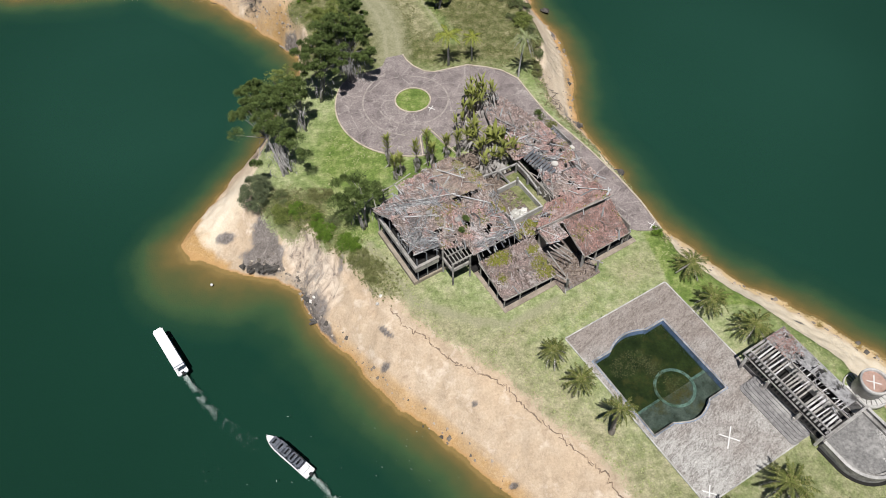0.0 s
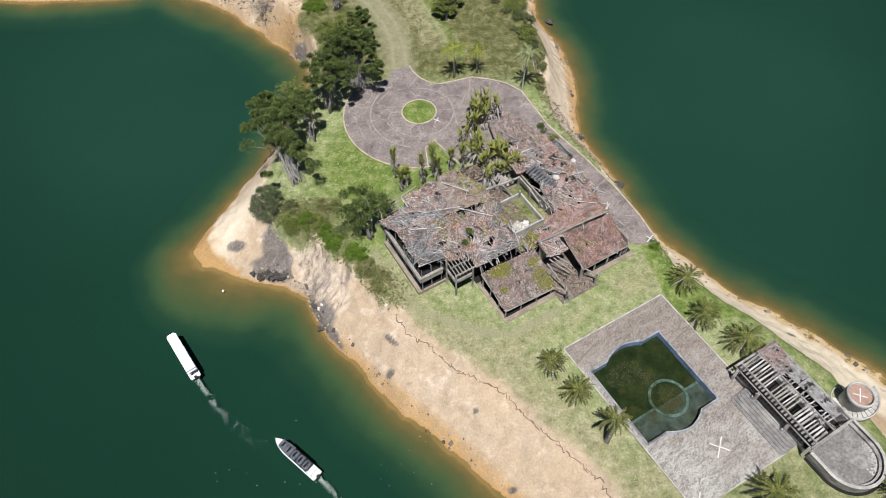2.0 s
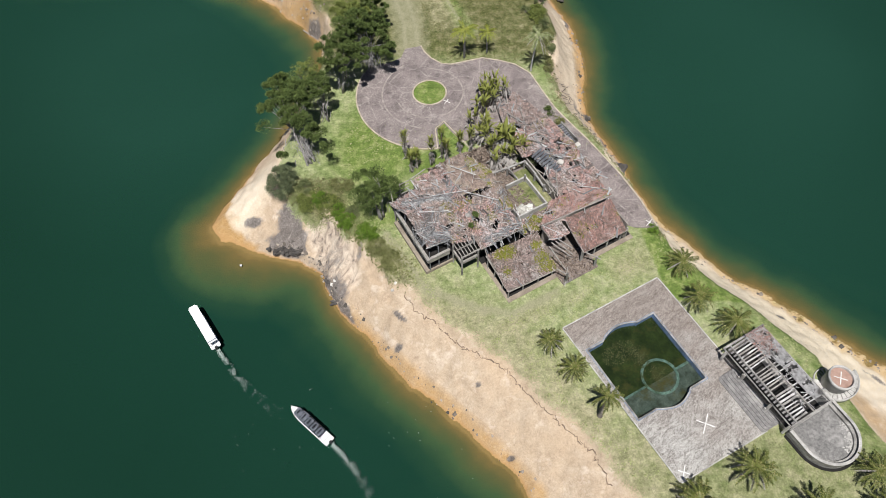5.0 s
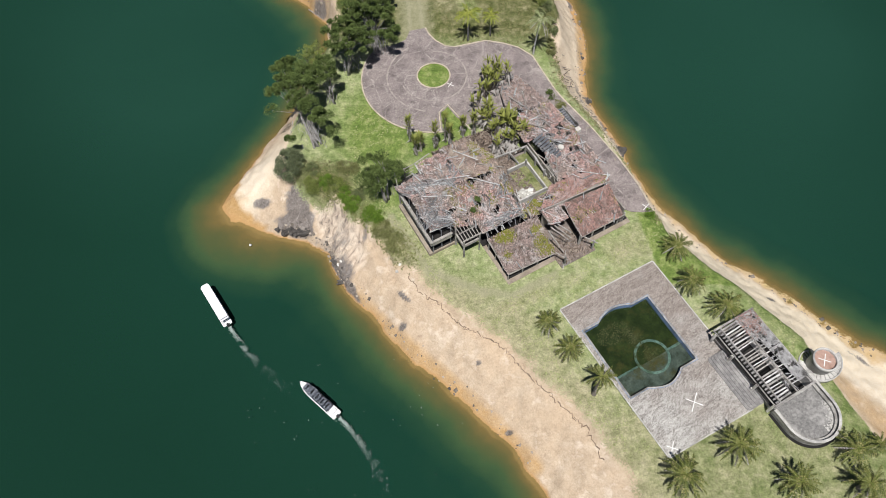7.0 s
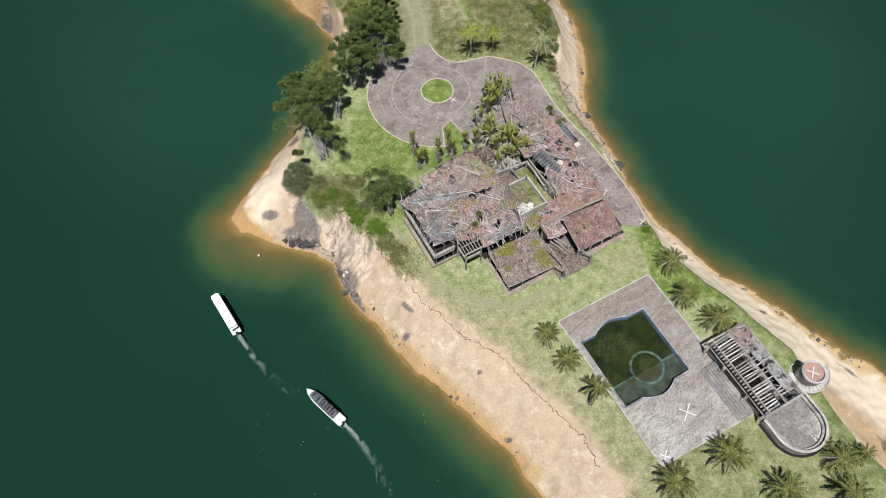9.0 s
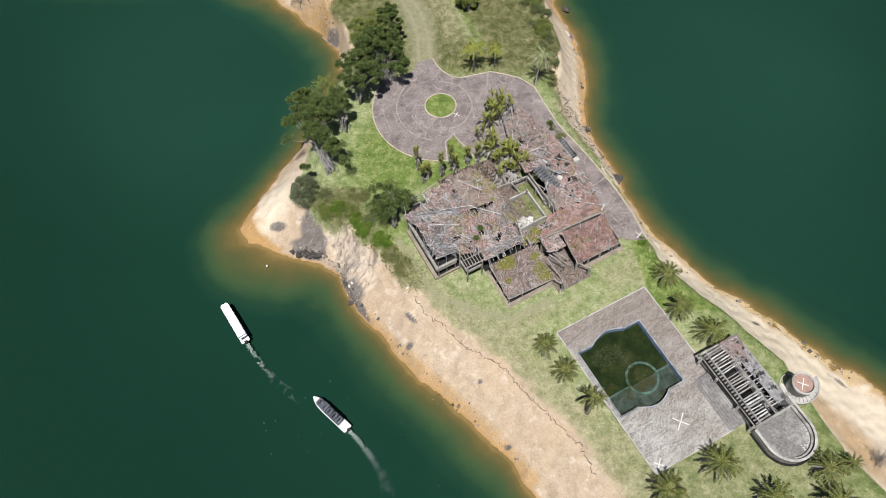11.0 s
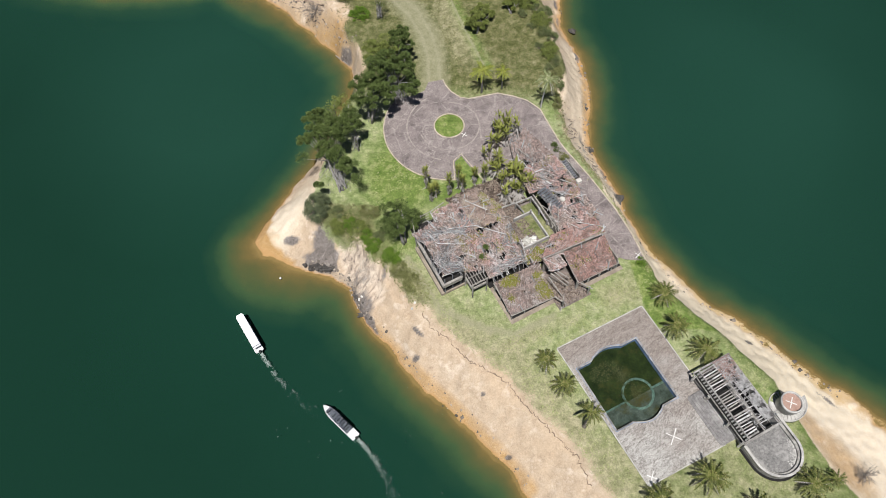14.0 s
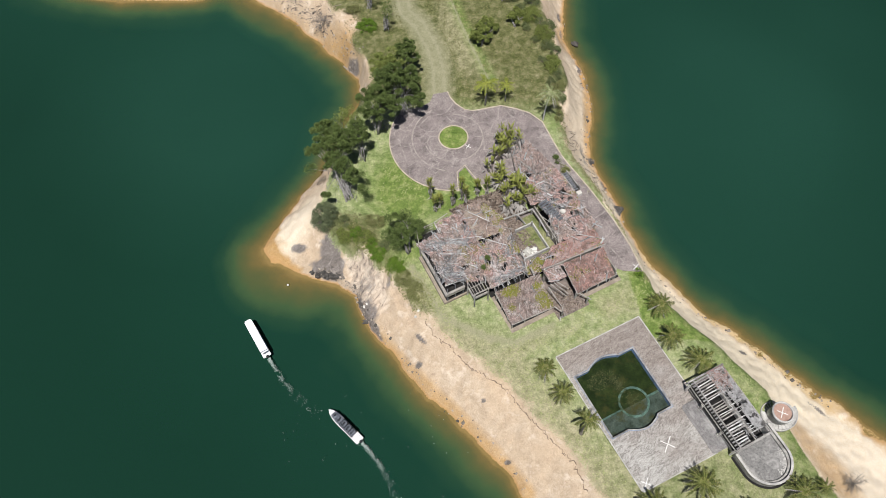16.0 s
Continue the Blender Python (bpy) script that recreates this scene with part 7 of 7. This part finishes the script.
def broad_plant(x, y, h, leaves, dead, scale, label, seed, z0=None, spread=0.5):
    q = random.Random(seed)
    z = ground_at(x, y) - 0.1 if z0 is None else z0
    t = thing("broad_leaved_plant", pose(x, y, z, 0, 0, q.uniform(0, 360)), label, "plant", "broad-leaved plants by the house")
    heads = [(q.uniform(-spread, spread), q.uniform(-spread, spread), h * q.uniform(0.75, 1.1)) for _ in range(max(1, leaves // 8))]
    for hx, hy, hz in heads:
        bm = bmesh.new()
        tube(bm, *bent((hx * 0.4, hy * 0.4, 0), (hx, hy, hz), 0.16, 0.10, 0.0, q), 7)
        part("stem", bm, M_BARK, t, "grey fibrous stem", True)
    for i in range(leaves + dead):
        hx, hy, hz = heads[i % len(heads)]
        green = i < leaves
        ob = part("leaf" if green else "dead_leaf", q.choice(LEAVES if green else DRY), M_BANANA, t, "" if green else "dry grey hanging leaf")
        ob.matrix_local = pose(hx, hy, hz - (q.uniform(0.0, hz * 0.35) if green else q.uniform(0.2, hz * 0.75)), 0, q.uniform(-5, 12) if green else q.uniform(60, 115), 137.5 * i + q.uniform(-20, 20)) @ Matrix.Scale(scale * q.uniform(0.75, 1.15), 4)
    return t


BROAD = "clump of broad-leaved plants with dead grey leaves beside the ruin"
for i, (x, y, h, n, d, s) in enumerate(((5.0, 107.6, 3.0, 22, 12, 0.95), (3.6, 104.6, 2.4, 16, 10, 0.9), (8.6, 108.6, 2.8, 8, 26, 0.85), (5.4, 110.4, 3.2, 14, 6, 0.85), (4.6, 98.4, 2.6, 18, 18, 0.95), (8.4, 95.6, 3.0, 26, 16, 1.0),
                                        (6.2, 95.0, 2.6, 18, 22, 0.95), (9.2, 91.6, 2.6, 12, 30, 0.95), (6.4, 91.0, 2.2, 6, 34, 0.9), (2.8, 100.8, 2.2, 12, 8, 0.85), (10.6, 93.8, 2.8, 14, 14, 0.95))):
    broad_plant(x * 0.98, y * 0.98, h * 1.6, int(n * 3.3), int(d * 2.4), s * 1.05, BROAD, 80 + i, spread=1.5)


def column_plant(x, y, h, label, seed):
    """A narrow upright plant: a stem in a dead skirt with a green spear of leaves on top."""
    q = random.Random(seed)
    t = thing("column_plant", pose(x, y, ground_at(x, y) - 0.1, 0, 0, q.uniform(0, 360)), label, "plant", "narrow plants between plaza and house")
    bm = bmesh.new()
    tube(bm, [(0, 0, 0), (0.05, 0, h * 0.4), (0, 0.05, h * 0.8)], [0.2, 0.16, 0.12], 7)
    part("stem", bm, M_BARK, t, "grey stem", True)
    for i in range(74):
        green = i < 44
        ob = part("leaf" if green else "dead_leaf", q.choice(LEAVES[:2] if green else DRY), M_BANANA, t)
        ob.matrix_local = pose(0, 0, h * (0.48 + 0.42 * i / 44) if green else h * q.uniform(0.2, 0.66), 0, q.uniform(8, 30) if green else q.uniform(95, 145), 137.5 * i) @ Matrix.Scale(q.uniform(0.5, 0.72) if green else q.uniform(0.45, 0.8), 4)
    return t


for i, (x, y, h) in enumerate(((-11.7, 91.0, 8.4), (-6.4, 89.4, 8.4), (-4.4, 91.0, 9.6), (-3.5, 90.4, 6.4), (-10.4, 87.6, 6.0), (-9.4, 88.6, 5.4), (-0.9, 92.6, 6.0), (1.3, 93.0, 6.6))):
    column_plant(x, y, h, "narrow green plant with a grey dead skirt", 120 + i)

# rough growth ---------------------------------------------------------
rng = np.random.default_rng(77)


def tufts(name, count, where, size, height, material, label, category, per=5):
    spots, k = [], 0
    while len(spots) < count and k < count * 30:
        k += 1
        x, y = where()
        z = ground_at(x, y)
        if z < -1.6:
            continue
        for _ in range(per):
            spots.append((x + rng.normal(0, size * 0.5), y + rng.normal(0, size * 0.5), z + rng.uniform(0.02, height)))
    spots = np.array(spots)
    n = len(spots)
    ob = part(name, cut_rows(name, LEAF_SHAPE, spots, turns(rng, n, tilt=0.5), rng.uniform(0.6, 1.5, (n, 1)) * size * np.ones(3), material), material)
    return stuff(ob, label, category)


def in_scrub():
    while True:
        x, y = rng.uniform(-40, 20), rng.uniform(119, 176)
        if -18 - 0.42 * max(0, y - 135) < x < -9.5 - 0.42 * max(0, y - 135) or (y < 125 and x < -4):
            continue
        if brow_at(x, y) > 0.5 and noise.noise((x * 0.25, y * 0.25, 3)) > -0.25 and abs(x + 2 + (y - 131) * 0.40) > 1.6:
            return x, y


def in_bank():
    s = rng.uniform(0, 1)
    return -33 + 22 * s + rng.normal(0, 1.6), 84 - 20 * s + rng.normal(0, 1.6)


def in_lawn():
    while True:
        x, y = rng.uniform(-24, 60), rng.uniform(28, 100)
        u, v = site_uv(x, y)
        if brow_at(x, y) < 0.3 or (-0.5 < u < 29.5 and -41.5 < v < 0.3) or (-15.5 < u < 29 and 6.5 < v < 50):
            continue
        if noise.noise((x * 0.3, y * 0.3, 9)) > -0.15:
            return x, y


tufts("rough_grass", 30000, in_scrub, 0.19, 0.12, leafy("rough_grass_blade", (0.075, 0.088, 0.028), (0.175, 0.175, 0.07), (0.28, 0.235, 0.13)), "rough dry grass and weeds covering the field", "grass", 6)
def in_slope():
    return rng.uniform(-36, -23), rng.uniform(79, 86)


tufts("slope_weeds", 3000, in_slope, 0.2, 0.3, leafy("dry_weed", (0.07, 0.085, 0.03), (0.19, 0.19, 0.085), (0.34, 0.28, 0.18)), "tangled weeds and dry stalks on the slope below the tree", "weeds", 6)
def in_east_brow():
    s, w = rng.uniform(0, 1), rng.normal(0, 0.9)
    p = np.interp(s, (0, 0.2, 0.5, 0.75, 1), (19.2, 20.6, 28.4, 34.6, 38.4)), np.interp(s, (0, 0.2, 0.5, 0.75, 1), (118, 107.6, 95.2, 82.4, 72.6))
    return p[0] + w, p[1] + 0.5 * w


tufts("shore_scrub", 2200, in_east_brow, 0.26, 0.4, leafy("dry_shore_grass", (0.12, 0.125, 0.05), (0.30, 0.29, 0.15), (0.46, 0.39, 0.26)), "straggling scrub along the edge of the shore walk", "weeds", 6)
tufts("bank_scrub", 8000, in_bank, 0.22, 0.45, M_SCRUB, "tangled weeds along the top of the bank", "weeds", 6)
tufts("lawn_tufts", 8000, in_lawn, 0.22, 0.05, leafy("lawn_tuft", (0.23, 0.265, 0.10), (0.34, 0.37, 0.17), (0.42, 0.40, 0.25)), "short uneven tufts in the lawn", "grass", 5)

# stones and driftwood on the shores ------------------------------------
def along(points, count, spread, inland):
    p = np.array(points, float)
    seg = np.linalg.norm(np.diff(p, axis=0), axis=1)
    cum = np.r_[0, np.cumsum(seg)]
    s = rng.uniform(0, cum[-1], count)
    x, y = np.interp(s, cum, p[:, 0]), np.interp(s, cum, p[:, 1])
    return x + inland[0] * rng.uniform(0, 1, count) + rng.normal(0, spread, count), y + inland[1] * rng.uniform(0, 1, count) + rng.normal(0, spread, count)


groups = [along([(24, 160), (27.4, 141), (28.6, 128), (27.6, 116), (27.4, 110), (29.6, 104), (33, 97.4), (34.4, 91)], 420, 0.6, (-2.0, 0)), along([(-38, 74), (-33, 73), (-28.4, 70), (-26, 65.6), (-23.6, 61.6)], 260, 0.5, (0.8, 0.8)),
          along([(-23, 61), (-14, 51.6), (-5.8, 44), (5, 34.6), (11, 28)], 110, 0.6, (0.8, 0.8)), along([(-66, 163.5), (-52, 153.2), (-41.5, 142.5), (-36.0, 136.0)], 420, 0.8, (2, 2.0)), along([(38, 84), (46, 72.6), (61, 62), (76, 49.6)], 160, 0.6, (-1, -1))]
x, y = np.concatenate([g[0] for g in groups]), np.concatenate([g[1] for g in groups])
z = np.array([ground_at(a, b) for a, b in zip(x, y)])
ok = z > WATER_Z - 0.2
x, y, z = x[ok], y[ok], z[ok]
n = len(x)
size = rng.gamma(1.6, 0.13, n).clip(0.1, 0.9)
stones = part("shore_stones", cut_rows("shore_stones", STONE_SHAPE, np.c_[x, y, z - 0.05], turns(rng, n, tilt=0.15), size[:, None] * np.array([1.2, 0.9, 0.6]), M_STONE), M_STONE)
stuff(stones, "scattered dark and pale stones along the waterline", "stones")
x, y = along([(22, 118), (24.6, 108), (27.6, 103), (31, 97)], 50, 0.9, (-1.5, 0))
x2, y2 = along([(-66, 165), (-54, 157), (-44, 147.5)], 110, 1.4, (2, 2))
x, y = np.r_[x, x2], np.r_[y, y2]
n = len(x)
z = np.array([max(ground_at(a, b), WATER_Z) for a, b in zip(x, y)])
drift = part("driftwood", cut_rows("driftwood", STICK_SHAPE, np.c_[x, y, z + 0.08], turns(rng, n, radians(-35), 0.6, 0.08), np.c_[rng.uniform(0.6, 2.6, n), rng.uniform(0.06, 0.16, n), rng.uniform(0.06, 0.14, n)], M_TWIG), M_TWIG)
stuff(drift, "grey driftwood scattered over the upper beach", "driftwood")


def rock(x, y, rx, ry, rz, label, seed):
    bm = bmesh.new()
    bmesh.ops.create_icosphere(bm, subdivisions=3, radius=1.0)
    for v in bm.verts:
        k = 1 + 0.75 * noise.noise(v.co * 1.2 + Vector((seed * 3.1, 0, 0))) + 0.35 * noise.noise(v.co * 2.8 + Vector((seed * 3.1, 0, 0)))
        v.co = Vector((v.co.x * rx * k, v.co.y * ry * k, v.co.z * rz * k))
    ob = part("rock", bm, surface("wet_rock", (0.035, 0.032, 0.03), (0.11, 0.10, 0.09), 0.8, 6, 0.7))
    ob.matrix_world = pose(x, y, max(ground_at(x, y), WATER_Z - 0.1), 0, 0, seed * 40)
    return tagged(ob, label, "rock", "boulders on the banks")


for i, (x, y, a, b, c) in enumerate(((-38.6, 74.0, 0.6, 0.5, 0.35), (-37.2, 73.7, 1.0, 0.7, 0.5), (-35.6, 73.5, 1.3, 0.8, 0.6), (-34.0, 73.3, 0.9, 0.6, 0.5), (-32.4, 73.1, 1.4, 0.6, 0.6), (-26.2, 66.4, 0.5, 0.9, 0.4), (-24.6, 62.8, 0.5, 1.0, 0.4), (33.6, 95.2, 0.9, 1.6, 0.5), (27.8, 110.0, 0.6, 1.0, 0.4), (24.6, 151.5, 0.7, 1.1, 0.4))):
    rock(x, y, a, b, c, "dark wet rock at the foot of the bank", i + 1)
for i, (x, y, a, b, c) in enumerate(((-25.2, 65.4, 0.42, 0.32, 0.3), (-24.6, 65.8, 0.3, 0.25, 0.22), (-12.9, 61.5, 0.35, 0.3, 0.2), (-12.3, 62.6, 0.3, 0.25, 0.2))):
    ob = rock(x, y, a, b, c, "pale boulder lying on the sandy bank", i + 21)
    ob.data.materials[0] = M_PALE


def log(a, b, r0, label):
    bm = bmesh.new()
    q = random.Random(int(abs(a[0]) * 10))
    tube(bm, *bent(a, b, r0, r0 * 0.6, 0.1, q, 5), 7)
    return tagged(part("driftwood_log", bm, M_TIMBER, None, "", True), label, "log", "driftwood logs")


log((-40.6, 140.0, -8.9), (-34.4, 134.8, -8.5), 0.16, "long pale log lying at the water's edge")
log((-30.6, 74.8, -8.4), (-30.2, 72.6, -8.7), 0.09, "short pale stick at the foot of the bank")
log((27.2, 105.6, -8.6), (30.4, 103.6, -8.9), 0.14, "pale log on the beach")
log((26.4, 103.4, -7.6), (29.6, 100.4, -8.0), 0.12, "pale log on the beach")


def dead_tree(x, y, z, reach, count, label, seed):
    q = random.Random(seed)
    t = thing("dead_tree", pose(x, y, z, 0, 0, 0), label, "dead tree")
    bm = bmesh.new()
    tube(bm, [(0, 0, 0), (0.2, 0.4, reach * 0.2), (0.5, 0.7, reach * 0.38)], [0.18, 0.13, 0.08], 6)
    part("trunk", bm, M_BARK, t, "bare grey trunk", True)
    for i in range(count):
        a = q.uniform(0, 6.28)
        s = Vector((0.3, 0.5, reach * q.uniform(0.1, 0.35)))
        e = s + Vector((math.cos(a), math.sin(a), q.uniform(-0.1, 0.45))) * reach * q.uniform(0.5, 1.0)
        bm = bmesh.new()
        pts, rad = bent(s, e, 0.06, 0.02, 0.2, q, 4)
        tube(bm, pts, rad, 4)
        for k in (2, 3):
            for _ in range(3):
                f = pts[k] + Vector((q.uniform(-1, 1), q.uniform(-1, 1), q.uniform(-0.2, 0.5))) * reach * 0.3
                tube(bm, *bent(pts[k], f, 0.025, 0.01, 0.05, q, 2), 3)
        part("branch", bm, M_BARK, t, "bare grey branch")
    return t


dead_tree(-47.2, 151.6, ground_at(-47.2, 151.6), 5.6, 44, "bare grey dead tree on the bay's bank", 5)
dead_tree(-57.0, 160.4, ground_at(-57.0, 160.4), 3.6, 18, "bare grey dead tree on the bay's bank", 6)
dead_tree(73.4, 31.6, ground_at(73.4, 31.6), 3.2, 24, "leafless brown shrub above the beach", 7)

# ---- on the water ----
bm = bmesh.new()
bmesh.ops.create_uvsphere(bm, u_segments=14, v_segments=8, radius=0.26)
bmesh.ops.create_cone(bm, cap_ends=True, segments=8, radius1=0.06, radius2=0.04, depth=0.3, matrix=Matrix.Translation((0, 0, 0.33)))
buoy = part("buoy", bm, M_WHITE, None, "", True)
buoy.matrix_world = pose(-44.4, 71.1, WATER_Z + 0.06)
tagged(buoy, "small white mooring buoy floating near the point", "buoy")


def hull_mesh(length, beam_w, depth):
    """A boat's hull with pointed bow along +x and a flat stern."""
    bm = bmesh.new()
    rows = []
    for i in range(15):
        s = i / 14
        w = beam_w / 2 * (1.0 if s < 0.68 else max(0.03, math.cos((s - 0.68) / 0.32 * math.pi / 2) ** 0.75))
        top = 0.45 + 0.30 * max(0, s - 0.6) ** 1.2 * 2
        x = -length / 2 + length * s
        rows.append([bm.verts.new(p) for p in ((x, -w, top), (x, -w * 0.86, 0.0), (x, 0, -depth * (1 - 0.6 * s)), (x, w * 0.86, 0.0), (x, w, top), (x, w * 0.86, top), (x, w * 0.74, 0.12), (x, -w * 0.74, 0.12), (x, -w * 0.86, top))])
    for a, b in zip(rows, rows[1:]):
        for k in range(9):
            bm.faces.new((a[k - 1], a[k], b[k], b[k - 1]))
    bm.faces.new(rows[0])
    bm.faces.new(rows[-1][::-1])
    return bm


def boat(x, y, heading, length, width, covered, label):
    t = thing("tour_boat", pose(x, y, WATER_Z, 0, 0, heading), label, "boat", "tour boats")
    part("hull", hull_mesh(length, width, 0.35), M_HULL, t, "white hull", True)
    half = length / 2
    if covered:
        w = width * 0.46
        o = [(-half * 0.92, -w), (half * 0.78, -w), (half * 0.86, -w * 0.62), (half * 0.86, w * 0.62), (half * 0.78, w), (-half * 0.92, w)]
        part("roof", prism(o, [], 1.78, 1.9), M_HULL, t, "long flat white roof")
        part("roof_gutter", boxed(-half * 0.86, -half * 0.83, -w, w, 1.905, 1.93), M_CANVAS, t, "dark strip across the roof")
    else:
        n, w = 5, width * 0.455
        a, b = -half * 0.68, half * 0.66
        for i in range(n):
            x0, x1 = a + (b - a) * i / n, a + (b - a) * (i + 1) / n - 0.03
            ww = w * (0.8 if i == n - 1 else 1)
            bm = bmesh.new()
            rows = []
            for k in range(6):
                s = k / 5
                z = 1.62 + 0.12 * math.sin(math.pi * s)
                rows.append([bm.verts.new((x0 + (x1 - x0) * s, yy, z - dz)) for yy, dz in ((-ww, 0.14), (-ww * 0.6, 0.0), (ww * 0.6, 0.0), (ww, 0.14))])
            for p, r2 in zip(rows, rows[1:]):
                for k in range(3):
                    bm.faces.new((p[k], p[k + 1], r2[k + 1], r2[k]))
            bmesh.ops.solidify(bm, geom=bm.faces[:], thickness=0.04)
            part("canopy", bm, M_CANVAS, t, "dark blue-grey canvas canopy panel", True)
        part("stern_seat", boxed(-half * 0.84, -half * 0.70, -width * 0.34, width * 0.34, 0.2, 0.7, 0.05), M_HULL, t)
        part("bow_deck", prism([(half * 0.66, -width * 0.40), (half * 0.80, -width * 0.28), (half * 0.95, 0), (half * 0.80, width * 0.28), (half * 0.66, width * 0.40)], [], 0.5, 0.62), M_HULL, t)
    for i in range(6):
        for s in (-1, 1):
            px = -half * 0.6 + half * 1.2 * i / 5
            part("post", beam(bmesh.new(), (px, s * width * 0.39, 0.4), (px, s * width * 0.37, 1.78 if covered else 1.55), 0.05), M_TIMBER, t)
    for i in range(7):
        px = -half * 0.55 + half * 1.1 * i / 6
        part("bench", boxed(px - 0.18, px + 0.18, -width * 0.34, width * 0.34, 0.13, 0.5, 0.03), M_DARKWOOD, t)
    bm = boxed(-half - 0.45, -half + 0.02, -0.24, 0.24, 0.25, 0.95, 0.08)
    box(bm, -half - 0.3, -half - 0.1, -0.09, 0.09, -0.4, 0.3)
    part("outboard_motor", bm, M_BLACK, t, "black outboard motor")
    return t


boat(-48.9, 57.4, 126.8, 10.3, 1.9, True, "long white covered tour boat under way on the lake")
boat(-26.6, 39.0, 140.5, 9.8, 1.95, False, "tour boat with dark canvas canopy under way on the lake")


def wake(x, y, heading, bend, length, seed, label):
    """Churned foam behind a boat, thinning out along a bent line."""
    r = np.random.default_rng(seed)
    n = 2200
    s = r.beta(0.8, 2.8, n)
    a = radians(heading + 180) + radians(bend) * s
    spread = 0.5 + 1.2 * s
    px = x + length * s * np.cos(radians(heading + 180) + radians(bend) * s * 0.5) + r.normal(0, 1, n) * spread * -np.sin(a) * 0.55
    py = y + length * s * np.sin(radians(heading + 180) + radians(bend) * s * 0.5) + r.normal(0, 1, n) * spread * np.cos(a) * 0.55
    keep = np.array([noise.noise((p * 0.8, q * 0.8, seed)) for p, q in zip(px, py)]) + 0.35 > 0.55 * s
    px, py = px[keep], py[keep]
    n = len(px)
    k = r.uniform(0.03, 0.10, n)[:, None]
    ob = part("wake_foam", cut_rows("wake_foam", LEAF_SHAPE, np.c_[px, py, np.full(n, WATER_Z + 0.03)], turns(r, n, tilt=0.03), k * np.array([1.4, 1.0, 0.3]), M_FOAMGLINT), M_FOAMGLINT)
    return stuff(ob, label, "foam")


wake(-45.5, 52.9, 126.8, 28, 24, 3, "white churned wake behind the covered boat")
wake(-22.6, 35.7, 140.5, -38, 22, 4, "white churned wake behind the canopied boat")
# glints of light on the ripples, drawn as pale flecks
r = np.random.default_rng(9)
px, py = r.uniform(-40, 5, 70), r.uniform(22, 48, 70)
off = signed(SHORE, px, py) < -1.5
px, py = px[off], py[off]
n = len(px)
part_ob = part("ripple_glints", cut_rows("ripple_glints", LEAF_SHAPE, np.c_[px, py, np.full(n, WATER_Z + 0.03)], turns(r, n, radians(-30), 0.3, 0.02), r.uniform(0.06, 0.25, (n, 1)) * np.array([1.8, 0.6, 0.2]), M_FOAMGLINT), M_FOAMGLINT)
stuff(part_ob, "small pale flecks drawn as glints on the rippled water", "foam")
